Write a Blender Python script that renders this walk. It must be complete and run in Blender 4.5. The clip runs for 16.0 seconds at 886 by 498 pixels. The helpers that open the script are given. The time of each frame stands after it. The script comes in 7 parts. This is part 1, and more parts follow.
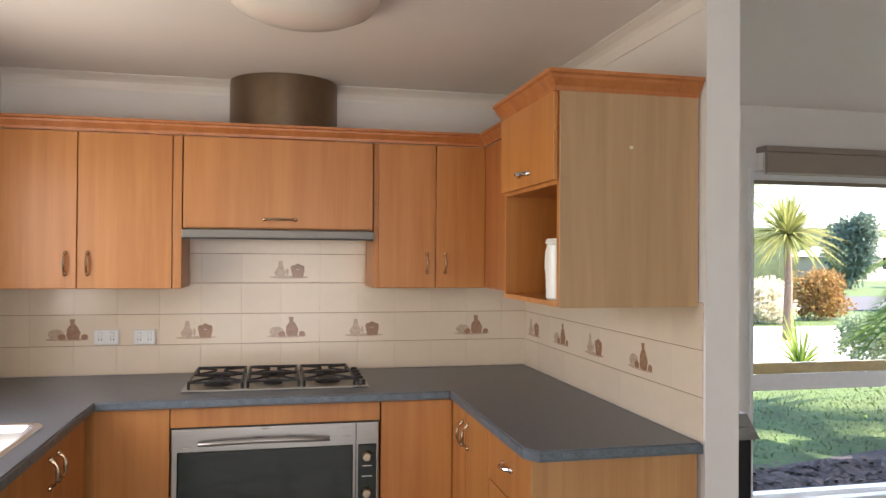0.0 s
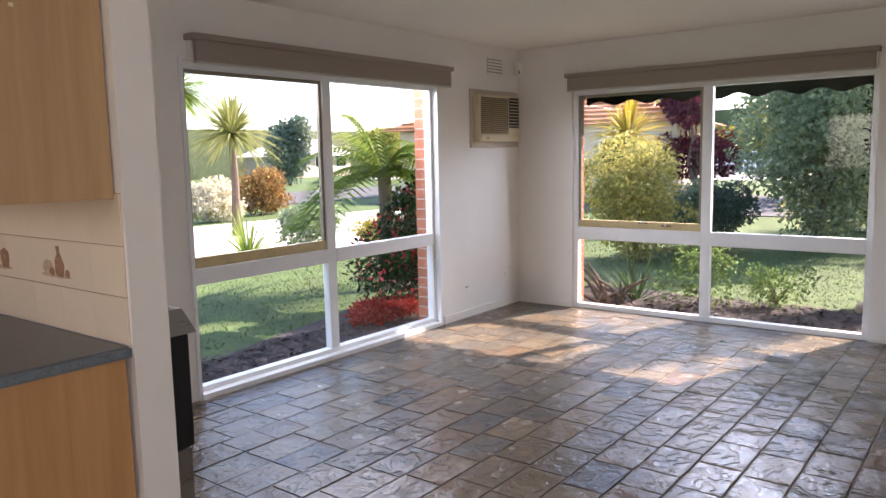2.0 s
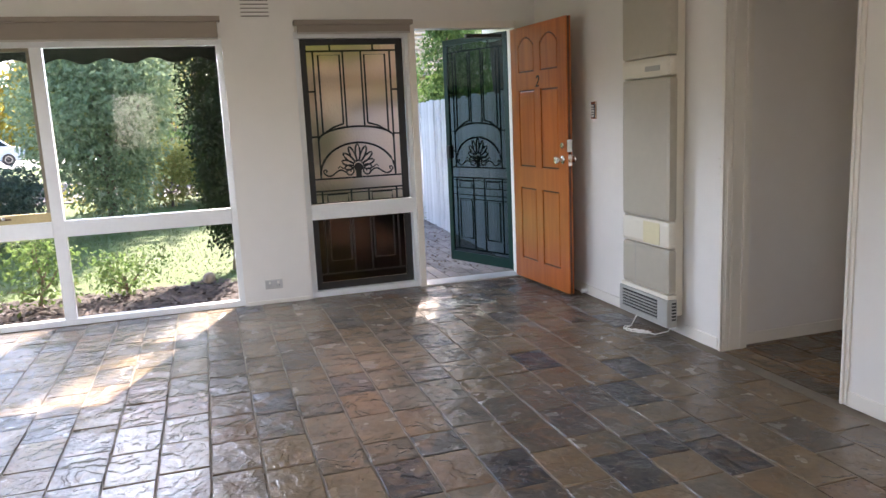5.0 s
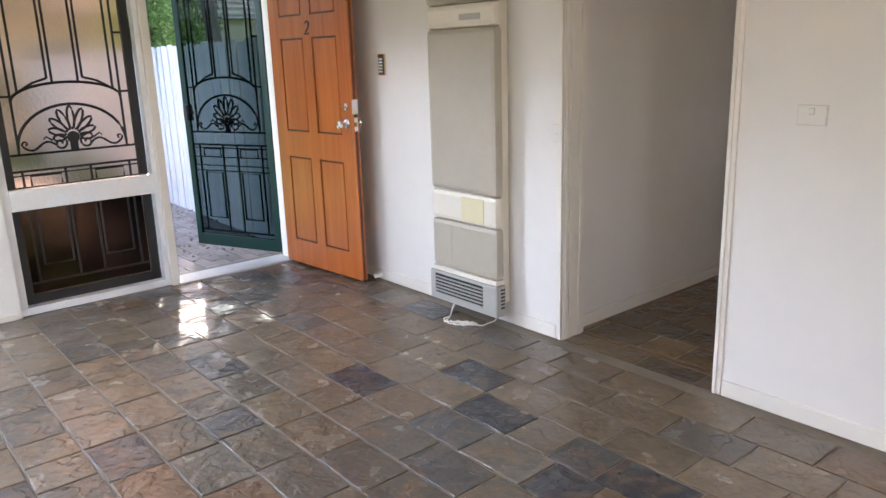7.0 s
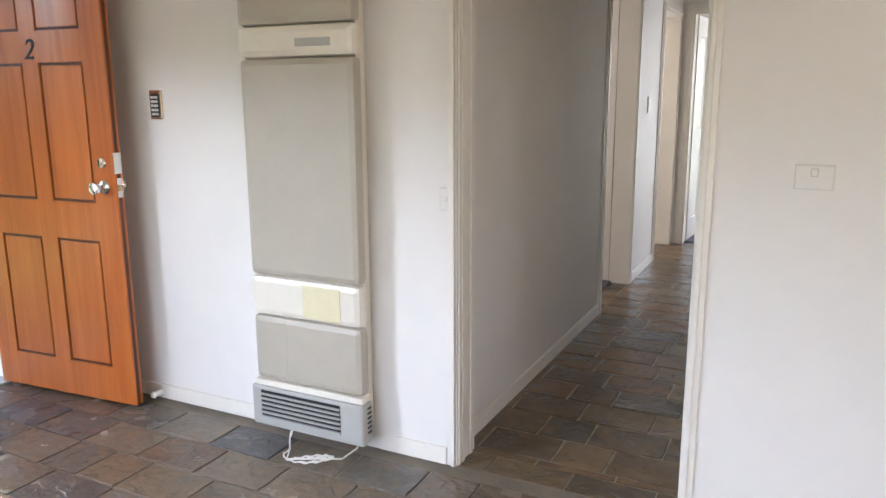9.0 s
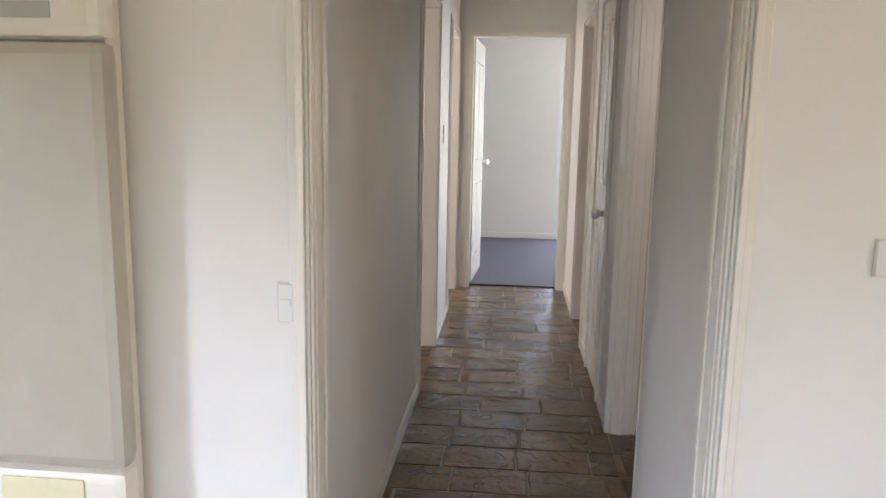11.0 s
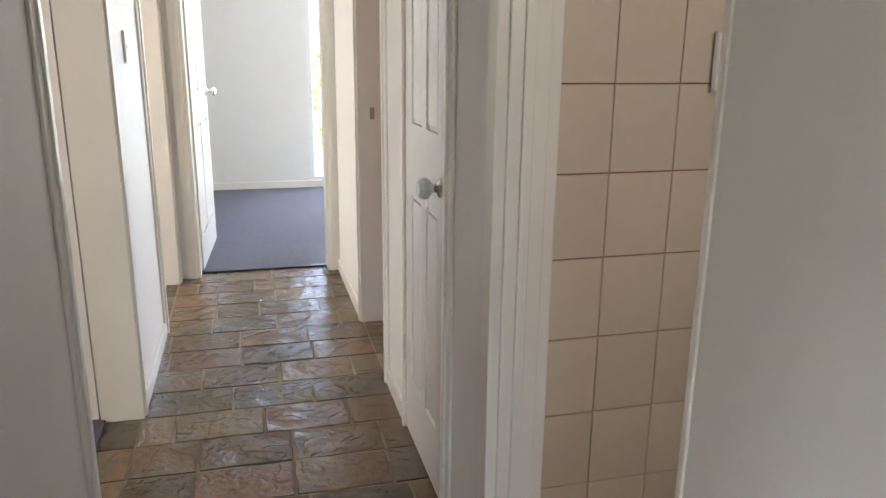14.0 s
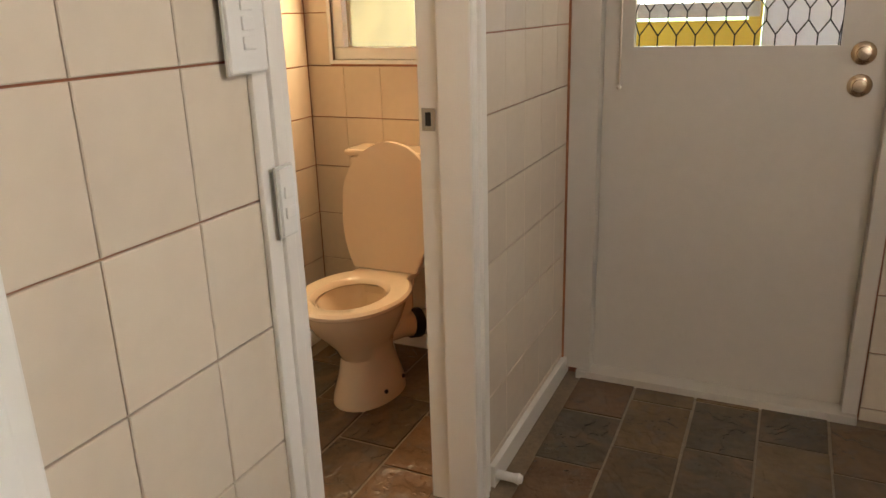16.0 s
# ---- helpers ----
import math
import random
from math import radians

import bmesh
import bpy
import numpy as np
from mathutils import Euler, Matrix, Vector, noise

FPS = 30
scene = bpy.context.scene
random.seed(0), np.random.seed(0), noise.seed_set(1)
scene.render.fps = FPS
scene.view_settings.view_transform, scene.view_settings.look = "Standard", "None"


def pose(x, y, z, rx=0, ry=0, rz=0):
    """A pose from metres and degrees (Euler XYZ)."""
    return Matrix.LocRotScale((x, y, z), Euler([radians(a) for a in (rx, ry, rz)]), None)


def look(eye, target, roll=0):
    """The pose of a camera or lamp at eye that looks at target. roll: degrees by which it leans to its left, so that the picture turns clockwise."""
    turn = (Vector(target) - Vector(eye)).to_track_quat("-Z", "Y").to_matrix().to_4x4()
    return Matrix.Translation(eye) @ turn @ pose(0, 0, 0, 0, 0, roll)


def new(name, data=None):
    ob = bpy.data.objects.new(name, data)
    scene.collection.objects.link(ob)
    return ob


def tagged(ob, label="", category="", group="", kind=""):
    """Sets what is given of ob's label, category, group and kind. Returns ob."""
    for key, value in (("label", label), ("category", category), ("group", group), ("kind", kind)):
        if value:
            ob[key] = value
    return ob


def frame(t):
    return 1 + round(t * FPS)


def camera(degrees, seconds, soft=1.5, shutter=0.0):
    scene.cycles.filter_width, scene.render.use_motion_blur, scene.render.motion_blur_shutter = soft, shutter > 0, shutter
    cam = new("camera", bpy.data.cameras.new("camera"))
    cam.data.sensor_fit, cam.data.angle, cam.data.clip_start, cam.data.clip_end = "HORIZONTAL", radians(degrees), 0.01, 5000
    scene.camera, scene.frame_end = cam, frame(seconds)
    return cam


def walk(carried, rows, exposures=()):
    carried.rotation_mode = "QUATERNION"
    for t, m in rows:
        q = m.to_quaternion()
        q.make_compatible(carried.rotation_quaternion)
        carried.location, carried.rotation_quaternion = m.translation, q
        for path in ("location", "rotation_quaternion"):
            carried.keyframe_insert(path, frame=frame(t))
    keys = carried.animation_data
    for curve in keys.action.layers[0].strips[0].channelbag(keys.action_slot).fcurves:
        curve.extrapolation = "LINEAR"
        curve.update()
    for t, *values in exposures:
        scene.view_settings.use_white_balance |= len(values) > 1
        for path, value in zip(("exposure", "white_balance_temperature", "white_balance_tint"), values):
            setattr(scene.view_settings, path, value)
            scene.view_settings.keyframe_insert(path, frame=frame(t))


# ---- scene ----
cam = camera(61.3, 16.0)
PATH = [
    (0, (-0.357, -0.655, 1.512), (0.077, 1.297, 1.531), 0.4),
    (0.5, (-0.32, -0.666, 1.497), (0.398, 1.2, 1.49), 0.1),
    (1, (-0.279, -0.664, 1.485), (0.724, 1.064, 1.397), -0.5),
    (1.5, (-0.229, -0.649, 1.466), (1.054, 0.873, 1.275), -0.9),
    (2, (-0.146, -0.529, 1.452), (1.426, 0.682, 1.205), -1.2),
    (2.5, (-0.059, -0.426, 1.46), (1.706, 0.481, 1.211), -1.2),
    (3, (-0.041, -0.284, 1.469), (1.846, 0.322, 1.205), -1.9),
    (3.5, (-0.067, -0.098, 1.43), (1.891, 0.194, 1.145), -2.7),
    (4, (0.014, 0.131, 1.359), (1.991, 0.094, 1.062), -1.6),
    (4.5, (0.171, 0.377, 1.361), (2.116, 0.032, 1.05), -1.6),
    (4.7, (0.208, 0.445, 1.368), (2.128, -0.01, 1.045), -2.1),
    (6.8, (1.152, 0.569, 1.424), (2.725, -0.562, 0.93), -1.8),
    (7, (1.329, 0.546, 1.425), (2.816, -0.694, 0.923), -1.8),
    (7.5, (1.676, 0.414, 1.422), (2.991, -0.997, 0.896), -1.9),
    (8, (1.953, 0.346, 1.414), (3.121, -1.198, 0.911), -1.1),
    (8.5, (2.29, 0.326, 1.418), (3.28, -1.35, 0.961), -0.9),
    (9, (2.536, 0.221, 1.421), (3.412, -1.53, 1.014), -0.3),
    (9.2, (2.594, 0.162, 1.431), (3.45, -1.604, 1.045), -0.3),
    (11.3, (3.35, -0.866, 1.413), (3.428, -2.834, 1.066), 1.0),
    (11.5, (3.378, -0.95, 1.396), (3.405, -2.912, 1.009), 0.8),
    (12, (3.447, -1.24, 1.376), (3.297, -3.17, 0.872), -0.2),
    (12.5, (3.432, -1.562, 1.339), (3.198, -3.457, 0.744), -0.5),
    (13, (3.37, -1.919, 1.344), (3.135, -3.812, 0.744), 0.2),
    (13.5, (3.357, -2.292, 1.349), (3.07, -4.194, 0.804), 0.5),
    (14, (3.304, -2.606, 1.339), (2.818, -4.475, 0.819), 0.6),
    (14.5, (3.252, -2.84, 1.334), (2.558, -4.642, 0.813), 0.8),
    (15, (3.198, -3.073, 1.325), (2.148, -4.687, 0.783), 0.5),
    (15.5, (3.154, -3.307, 1.328), (1.673, -4.524, 0.756), -0.7),
    (16, (3.082, -3.45, 1.326), (1.354, -4.25, 0.714), -1.7),
]
EXPOSURES = [(0, 2.5, 6250, 17), (0.5, 2.65, 6300, 19), (1.0, 2.5, 6400, 22), (1.6, 2.05, 6500, 24), (3.5, 2.0, 6450, 20), (4.5, 2.4, 6450, 20), (7, 3.25, 6450, 21), (9, 3.42, 6350, 20), (11.4, 3.45, 6450, 20), (12.5, 3.65, 6350, 19), (13.5, 3.95, 6250, 17), (14.5, 3.9, 6300, 17), (15.5, 4.42, 6350, 13), (16, 4.75, 6450, 13)]
walk(cam, [(t, look(eye, target, roll)) for t, eye, target, roll in PATH], EXPOSURES)

# ---- world, sun, lights, exposure ----
EL, AZ = 36.0, math.atan2(0.93, -0.37)          # the sun stands to the +x side
world = bpy.data.worlds.new("world")
scene.world = world
world.use_nodes = True
wn = world.node_tree
sky = wn.nodes.new("ShaderNodeTexSky")
sky.sky_type, sky.sun_disc, sky.sun_elevation, sky.sun_rotation = "NISHITA", False, radians(EL), AZ
wn.nodes["Background"].inputs["Strength"].default_value = 0.15
wn.links.new(sky.outputs[0], wn.nodes["Background"].inputs["Color"])
sun = new("sun", bpy.data.lights.new("sun", "SUN"))
sun.data.energy, sun.data.angle, sun.data.color = 5.0, radians(0.6), (1.0, 0.87, 0.70)
sun.matrix_world = look((math.sin(AZ) * math.cos(radians(EL)) * 30, math.cos(AZ) * math.cos(radians(EL)) * 30, math.sin(radians(EL)) * 30), (0, 0, 0))


def fill_light(x, y, z, w, h, aim, watts, color=(0.86, 0.93, 1.0)):
    """An added area lamp that stands in for sky light, at windows built or assumed."""
    ob = new("fill_light", bpy.data.lights.new("fill_light", "AREA"))
    ob.data.shape, ob.data.size, ob.data.size_y, ob.data.energy, ob.data.color = "RECTANGLE", w, h, watts, color
    ob.matrix_world = look((x, y, z), (x + aim[0], y + aim[1], z + aim[2]))


fill_light(-0.3, -2.17, 1.2, 2.1, 1.9, (0, 1, 0.02), 9.5, (1.0, 0.96, 0.89))          # glazed door behind the dining space
fill_light(-1.69, 1.9, 1.55, 1.3, 0.9, (1, 0, 0), 3.6, (1.0, 0.86, 0.7))            # added warm fill at an assumed, unseen window over the sink
fill_light(6.2, -3.9, 1.5, 1.4, 1.2, (-1, 0, 0), 3.0, (1.0, 0.92, 0.8))            # added fill in the unseen side room off the hallway, no window built
# added fills in the second side room and the unseen bathroom, both without windows
fill_light(6.2, -6.5, 1.5, 1.0, 1.2, (-1, 0, 0), 3.5, (1.0, 0.92, 0.8))
fill_light(0.7, -6.3, 1.5, 1.0, 0.9, (1, 0, 0), 2)
fill_light(1.7, -9.9, 1.15, 1.1, 1.9, (0.2, 1, 0), 6)
# added fill for the laundry tiles; there is no window on this wall
fill_light(2.38, -2.41, 1.8, 0.5, 0.6, (0.0, -1, -0.1), 0.5, (1.0, 0.93, 0.86))
# added warm lamp just inside the toilet window
fill_light(0.60, -4.75, 1.55, 0.5, 0.65, (1, 0, -0.1), 0.75, (1.0, 0.75, 0.42))
fill_light(3.65, 3.80, 2.12, 2.3, 0.22, (0, -1, -0.45), 17, (0.90, 0.94, 1.0))          # added strip lamp hidden above the garden window, boosts the sky's light
fill_light(6.53, 1.45, 2.10, 1.3, 0.07, (-1, -0.35, -0.26), 24, (0.76, 0.87, 1.0))         # added strip lamp hidden above the front window, aimed towards the hallway

# ---- materials ----
MATS = {}


def mat(name, color, rough=0.6, metal=0.0, var=0.06, scale=6.0, bump=0.0, bscale=40.0, vary=0.0, island=False, coat=0.0, dirt=0.0, stretch=(1, 1, 1), trans=0.0, hue=None):
    """A surface: base colour with variation at two scales, relief, and a change from piece to piece."""
    if name in MATS:
        return MATS[name]
    m = bpy.data.materials.new(name)
    m.use_nodes = True
    t = m.node_tree
    N, L = t.nodes.new, t.links.new
    b = t.nodes["Principled BSDF"]
    b.inputs["Roughness"].default_value = rough
    b.inputs["Metallic"].default_value = metal
    b.inputs["Coat Weight"].default_value = coat
    b.inputs["Coat Roughness"].default_value = 0.12
    co = N("ShaderNodeTexCoord")
    mp = N("ShaderNodeMapping")
    mp.inputs["Scale"].default_value = stretch
    L(co.outputs["Object"], mp.inputs["Vector"])
    n1 = N("ShaderNodeTexNoise")
    n1.inputs["Scale"].default_value, n1.inputs["Detail"].default_value = scale, 5
    n2 = N("ShaderNodeTexNoise")
    n2.inputs["Scale"].default_value, n2.inputs["Detail"].default_value = scale * 7, 4
    L(mp.outputs[0], n1.inputs["Vector"])
    L(mp.outputs[0], n2.inputs["Vector"])
    mix = N("ShaderNodeMath")
    mix.operation = "MULTIPLY_ADD"
    mix.inputs[1].default_value = 0.45
    L(n2.outputs[0], mix.inputs[0])
    half = N("ShaderNodeMath")
    half.operation = "MULTIPLY"
    half.inputs[1].default_value = 0.6
    L(n1.outputs[0], half.inputs[0])
    L(half.outputs[0], mix.inputs[2])
    val = N("ShaderNodeMapRange")
    val.inputs["From Min"].default_value, val.inputs["From Max"].default_value = 0.3, 0.75
    val.inputs["To Min"].default_value, val.inputs["To Max"].default_value = 1 - var, 1 + var
    L(mix.outputs[0], val.inputs[0])
    hsv = N("ShaderNodeHueSaturation")
    L(val.outputs[0], hsv.inputs["Value"])
    rnd = None
    if vary or hue:
        src = N("ShaderNodeNewGeometry") if island else N("ShaderNodeObjectInfo")
        rnd = src.outputs["Random Per Island"] if island else src.outputs["Random"]
    if hue:                                        # a ramp of colours, one per piece
        ramp = N("ShaderNodeValToRGB")
        ramp.color_ramp.interpolation = "CONSTANT"
        els = ramp.color_ramp.elements
        for i, c in enumerate(hue):
            e = els[i] if i < len(els) else els.new(i / len(hue))
            e.position, e.color = i / len(hue), (*c, 1)
        L(rnd, ramp.inputs[0])
        L(ramp.outputs[0], hsv.inputs["Color"])
    else:
        hsv.inputs["Color"].default_value = (*color, 1)
    if vary:
        r2 = N("ShaderNodeMapRange")
        r2.inputs["To Min"].default_value, r2.inputs["To Max"].default_value = 1 - vary, 1 + vary
        L(rnd, r2.inputs[0])
        mm = N("ShaderNodeMath")
        mm.operation = "MULTIPLY"
        L(r2.outputs[0], mm.inputs[0])
        L(val.outputs[0], mm.inputs[1])
        L(mm.outputs[0], hsv.inputs["Value"])
    L(hsv.outputs[0], b.inputs["Base Color"])
    if bump:
        bn = N("ShaderNodeBump")
        bn.inputs["Strength"].default_value, bn.inputs["Distance"].default_value = bump, 0.01
        n3 = N("ShaderNodeTexNoise")
        n3.inputs["Scale"].default_value, n3.inputs["Detail"].default_value = bscale, 6
        L(mp.outputs[0], n3.inputs["Vector"])
        L(n3.outputs[0], bn.inputs["Height"])
        L(bn.outputs[0], b.inputs["Normal"])
    if dirt:
        rr = N("ShaderNodeMapRange")
        rr.inputs["To Min"].default_value, rr.inputs["To Max"].default_value = rough - dirt, rough + dirt
        L(n1.outputs[0], rr.inputs[0])
        L(rr.outputs[0], b.inputs["Roughness"])
    if trans:
        b.inputs["Transmission Weight"].default_value = trans
    MATS[name] = m
    return m


def wood(name, light, dark, rough=0.4, scale=1.0, coat=0.0):
    """Wood with an upright grain."""
    if name in MATS:
        return MATS[name]
    m = bpy.data.materials.new(name)
    m.use_nodes = True
    t = m.node_tree
    N, L = t.nodes.new, t.links.new
    b = t.nodes["Principled BSDF"]
    b.inputs["Roughness"].default_value = rough
    b.inputs["Coat Weight"].default_value = coat
    b.inputs["Coat Roughness"].default_value = 0.15
    co, mp, info = N("ShaderNodeTexCoord"), N("ShaderNodeMapping"), N("ShaderNodeObjectInfo")
    mp.inputs["Scale"].default_value = (14 * scale, 14 * scale, 0.7 * scale)
    add = N("ShaderNodeVectorMath")
    sc = N("ShaderNodeMath")
    sc.operation, sc.inputs[1].default_value = "MULTIPLY", 37.0
    L(info.outputs["Random"], sc.inputs[0])
    L(co.outputs["Object"], add.inputs[0])
    L(sc.outputs[0], add.inputs[1])
    L(add.outputs[0], mp.inputs["Vector"])
    n1, n2 = N("ShaderNodeTexNoise"), N("ShaderNodeTexNoise")
    n1.inputs["Scale"].default_value, n1.inputs["Detail"].default_value, n1.inputs["Distortion"].default_value = 1.2, 6, 0.6
    n2.inputs["Scale"].default_value, n2.inputs["Detail"].default_value = 9, 3
    L(mp.outputs[0], n1.inputs["Vector"])
    L(mp.outputs[0], n2.inputs["Vector"])
    mx = N("ShaderNodeMath")
    mx.operation, mx.inputs[1].default_value = "MULTIPLY_ADD", 0.3
    L(n2.outputs[0], mx.inputs[0])
    L(n1.outputs[0], mx.inputs[2])
    ramp = N("ShaderNodeValToRGB")
    ramp.color_ramp.elements[0].position, ramp.color_ramp.elements[0].color = 0.35, (*dark, 1)
    ramp.color_ramp.elements[1].position, ramp.color_ramp.elements[1].color = 0.85, (*light, 1)
    L(mx.outputs[0], ramp.inputs[0])
    L(ramp.outputs[0], b.inputs["Base Color"])
    bn = N("ShaderNodeBump")
    bn.inputs["Strength"].default_value, bn.inputs["Distance"].default_value = 0.12, 0.002
    L(n2.outputs[0], bn.inputs["Height"])
    L(bn.outputs[0], b.inputs["Normal"])
    MATS[name] = m
    return m


def glassy(name, tint=(1, 1, 1), rough=0.0, bump=0.0, bscale=30, gloss=0.014):
    if name in MATS:
        return MATS[name]
    m = bpy.data.materials.new(name)
    m.use_nodes = True
    t = m.node_tree
    t.nodes.remove(t.nodes["Principled BSDF"])
    N, L = t.nodes.new, t.links.new
    tr, gl, mx = N("ShaderNodeBsdfTransparent"), N("ShaderNodeBsdfGlossy"), N("ShaderNodeMixShader")
    lw, pw, ad = N("ShaderNodeLayerWeight"), N("ShaderNodeMath"), N("ShaderNodeMath")
    lw.inputs["Blend"].default_value = 0.5
    pw.operation, pw.inputs[1].default_value = "POWER", 4.5
    ad.operation, ad.inputs[1].default_value, ad.inputs[2].default_value = "MULTIPLY_ADD", 0.8, gloss
    L(lw.outputs["Facing"], pw.inputs[0])
    L(pw.outputs[0], ad.inputs[0])
    if rough:
        t.nodes.remove(tr)
        tr = N("ShaderNodeBsdfRefraction")
        tr.inputs["Roughness"].default_value, tr.inputs["IOR"].default_value = rough, 1.05
    tr.inputs["Color"].default_value = (*tint, 1)
    gl.inputs["Roughness"].default_value = 0.02 + rough * 0.5
    L(ad.outputs[0], mx.inputs[0])
    L(tr.outputs[0], mx.inputs[1])
    L(gl.outputs[0], mx.inputs[2])
    L(mx.outputs[0], t.nodes["Material Output"].inputs["Surface"])
    if bump:
        bn, nz = N("ShaderNodeBump"), N("ShaderNodeTexNoise")
        nz.inputs["Scale"].default_value = bscale
        bn.inputs["Strength"].default_value, bn.inputs["Distance"].default_value = bump, 0.01
        L(nz.outputs[0], bn.inputs["Height"])
        L(bn.outputs[0], gl.inputs["Normal"])
        if rough:
            L(bn.outputs[0], tr.inputs["Normal"])
    MATS[name] = m
    return m


SLATES = [(0.160, 0.124, 0.085), (0.128, 0.110, 0.085), (0.172, 0.134, 0.090), (0.112, 0.100, 0.084), (0.155, 0.105, 0.070), (0.142, 0.115, 0.082),
          (0.122, 0.110, 0.092), (0.165, 0.127, 0.083), (0.075, 0.074, 0.074), (0.145, 0.120, 0.09), (0.152, 0.120, 0.085), (0.132, 0.103, 0.073)]
WALL = mat("wall_paint", (0.79, 0.77, 0.73), 0.62, var=0.03, scale=1.3, bump=0.05, bscale=120, dirt=0.08)
CEIL = mat("ceiling_paint", (0.80, 0.775, 0.72), 0.8, var=0.02, scale=1.0, bump=0.04, bscale=90)
TRIM = mat("trim_gloss_paint", (0.80, 0.77, 0.70), 0.28, var=0.03, scale=3, bump=0.03, bscale=30)
WHITEF = mat("window_white_paint", (0.78, 0.80, 0.80), 0.35, var=0.05, scale=5, bump=0.05, bscale=60)
GROUT = mat("dark_grout", (0.175, 0.145, 0.108), 0.8, var=0.2, scale=9, bump=0.3, bscale=150)


def riven(m, pieces):
    """Gives a slate its split, ledged relief: broad swells, ledges, fine grain; each piece its own."""
    t = m.node_tree
    N, L = t.nodes.new, t.links.new
    b = t.nodes["Principled BSDF"]
    co, add, mul = N("ShaderNodeTexCoord"), N("ShaderNodeVectorMath"), N("ShaderNodeMath")
    mul.operation, mul.inputs[1].default_value = "MULTIPLY", 61.0
    L((N("ShaderNodeObjectInfo") if pieces else N("ShaderNodeNewGeometry")).outputs["Random" if pieces else "Random Per Island"], mul.inputs[0])
    L(co.outputs["Object"], add.inputs[0])
    L(mul.outputs[0], add.inputs[1])
    L(add.outputs[0], next(n for n in t.nodes if n.bl_idname == "ShaderNodeMapping").inputs["Vector"])
    last = None
    for scale, detail, dist, st, ledge in ((4.5, 3, 0.020, 1.0, False), (4.5, 5, 0.008, 0.7, True), (38, 6, 0.005, 0.8, False)):
        n, bp = N("ShaderNodeTexNoise"), N("ShaderNodeBump")
        n.inputs["Scale"].default_value, n.inputs["Detail"].default_value = scale, detail
        n.inputs["Distortion"].default_value = 0.25
        L(add.outputs[0], n.inputs["Vector"])
        h = n.outputs[0]
        if ledge:
            r = N("ShaderNodeValToRGB")
            els = r.color_ramp.elements
            els[0].position, els[1].position = 0.40, 0.43
            els[1].color = (0.35, 0.35, 0.35, 1)
            for p, v in ((0.50, 0.4), (0.52, 0.75), (0.60, 0.78), (0.62, 1.0)):
                els.new(p).color = (v, v, v, 1)
            L(h, r.inputs[0])
            h = r.outputs[0]
        bp.inputs["Strength"].default_value, bp.inputs["Distance"].default_value = st, dist
        L(h, bp.inputs["Height"])
        if last:
            L(last, bp.inputs["Normal"])
        last = bp.outputs[0]
    L(last, b.inputs["Normal"])
    base = b.inputs["Base Color"].links[0].from_socket        # rusty and grey clouds inside each slate
    for scale, col, lo, hi, amt in ((7.0, (0.22, 0.14, 0.08, 1), 0.50, 0.70, 0.45), (11.0, (0.115, 0.108, 0.095, 1), 0.50, 0.66, 0.35)):
        n, r, mx = N("ShaderNodeTexNoise"), N("ShaderNodeMapRange"), N("ShaderNodeMix")
        n.inputs["Scale"].default_value, n.inputs["Detail"].default_value, n.inputs["Distortion"].default_value = scale, 5, 1.2
        L(add.outputs[0], n.inputs["Vector"])
        r.inputs["From Min"].default_value, r.inputs["From Max"].default_value, r.inputs["To Max"].default_value = lo, hi, amt
        L(n.outputs[0], r.inputs[0])
        mx.data_type = "RGBA"
        L(r.outputs[0], mx.inputs["Factor"])
        L(base, mx.inputs[6])
        mx.inputs[7].default_value = col
        base = mx.outputs[2]
    L(base, b.inputs["Base Color"])
    return m


SLATE = riven(mat("slate_tile", (0.15, 0.12, 0.09), 0.24, var=0.30, scale=5, hue=SLATES, vary=0.14, dirt=0.12), True)
SLATE_J = riven(mat("slate_tile_far", (0.15, 0.12, 0.09), 0.24, var=0.30, scale=5, hue=SLATES, vary=0.14, island=True, dirt=0.12), False)
SLATES_H = [(0.16, 0.10, 0.05), (0.115, 0.08, 0.046), (0.18, 0.118, 0.058), (0.09, 0.07, 0.045), (0.14, 0.08, 0.042), (0.13, 0.093, 0.05)]
INK = riven(mat("ink_blue_slate", (0.042, 0.046, 0.055), 0.26, var=0.2, scale=5, dirt=0.08), True)
SLATE_H = riven(mat("brown_slate", (0.15, 0.12, 0.09), 0.22, var=0.35, scale=5, hue=SLATES_H, vary=0.22, dirt=0.1), True)
SLATE_HJ = riven(mat("brown_slate_far", (0.15, 0.12, 0.09), 0.22, var=0.35, scale=5, hue=SLATES_H, vary=0.22, island=True, dirt=0.1), False)
GROUT_H = mat("tan_grout", (0.22, 0.165, 0.105), 0.8, var=0.3, scale=9, bump=0.3, bscale=150)
BEECH = wood("beech_laminate", (0.56, 0.245, 0.065), (0.42, 0.155, 0.034), 0.36)
BEECH_PALE = wood("pale_beech_panel", (0.50, 0.33, 0.17), (0.38, 0.235, 0.115), 0.45)
BEECH_TRIM = wood("orange_timber_trim", (0.52, 0.20, 0.06), (0.36, 0.115, 0.03), 0.35)
CEDAR = wood("varnished_door_timber", (0.57, 0.165, 0.032), (0.38, 0.09, 0.015), 0.28, coat=0.4)
# door timber darkened: the shade in the panel grooves is put into the colour
CEDAR_SHADE = wood("shaded_groove_timber", (0.13, 0.035, 0.01), (0.06, 0.015, 0.005), 0.4)
BENCH = mat("blue_grey_laminate", (0.115, 0.135, 0.155), 0.36, var=0.35, scale=14, bump=0.03, bscale=80, dirt=0.1)
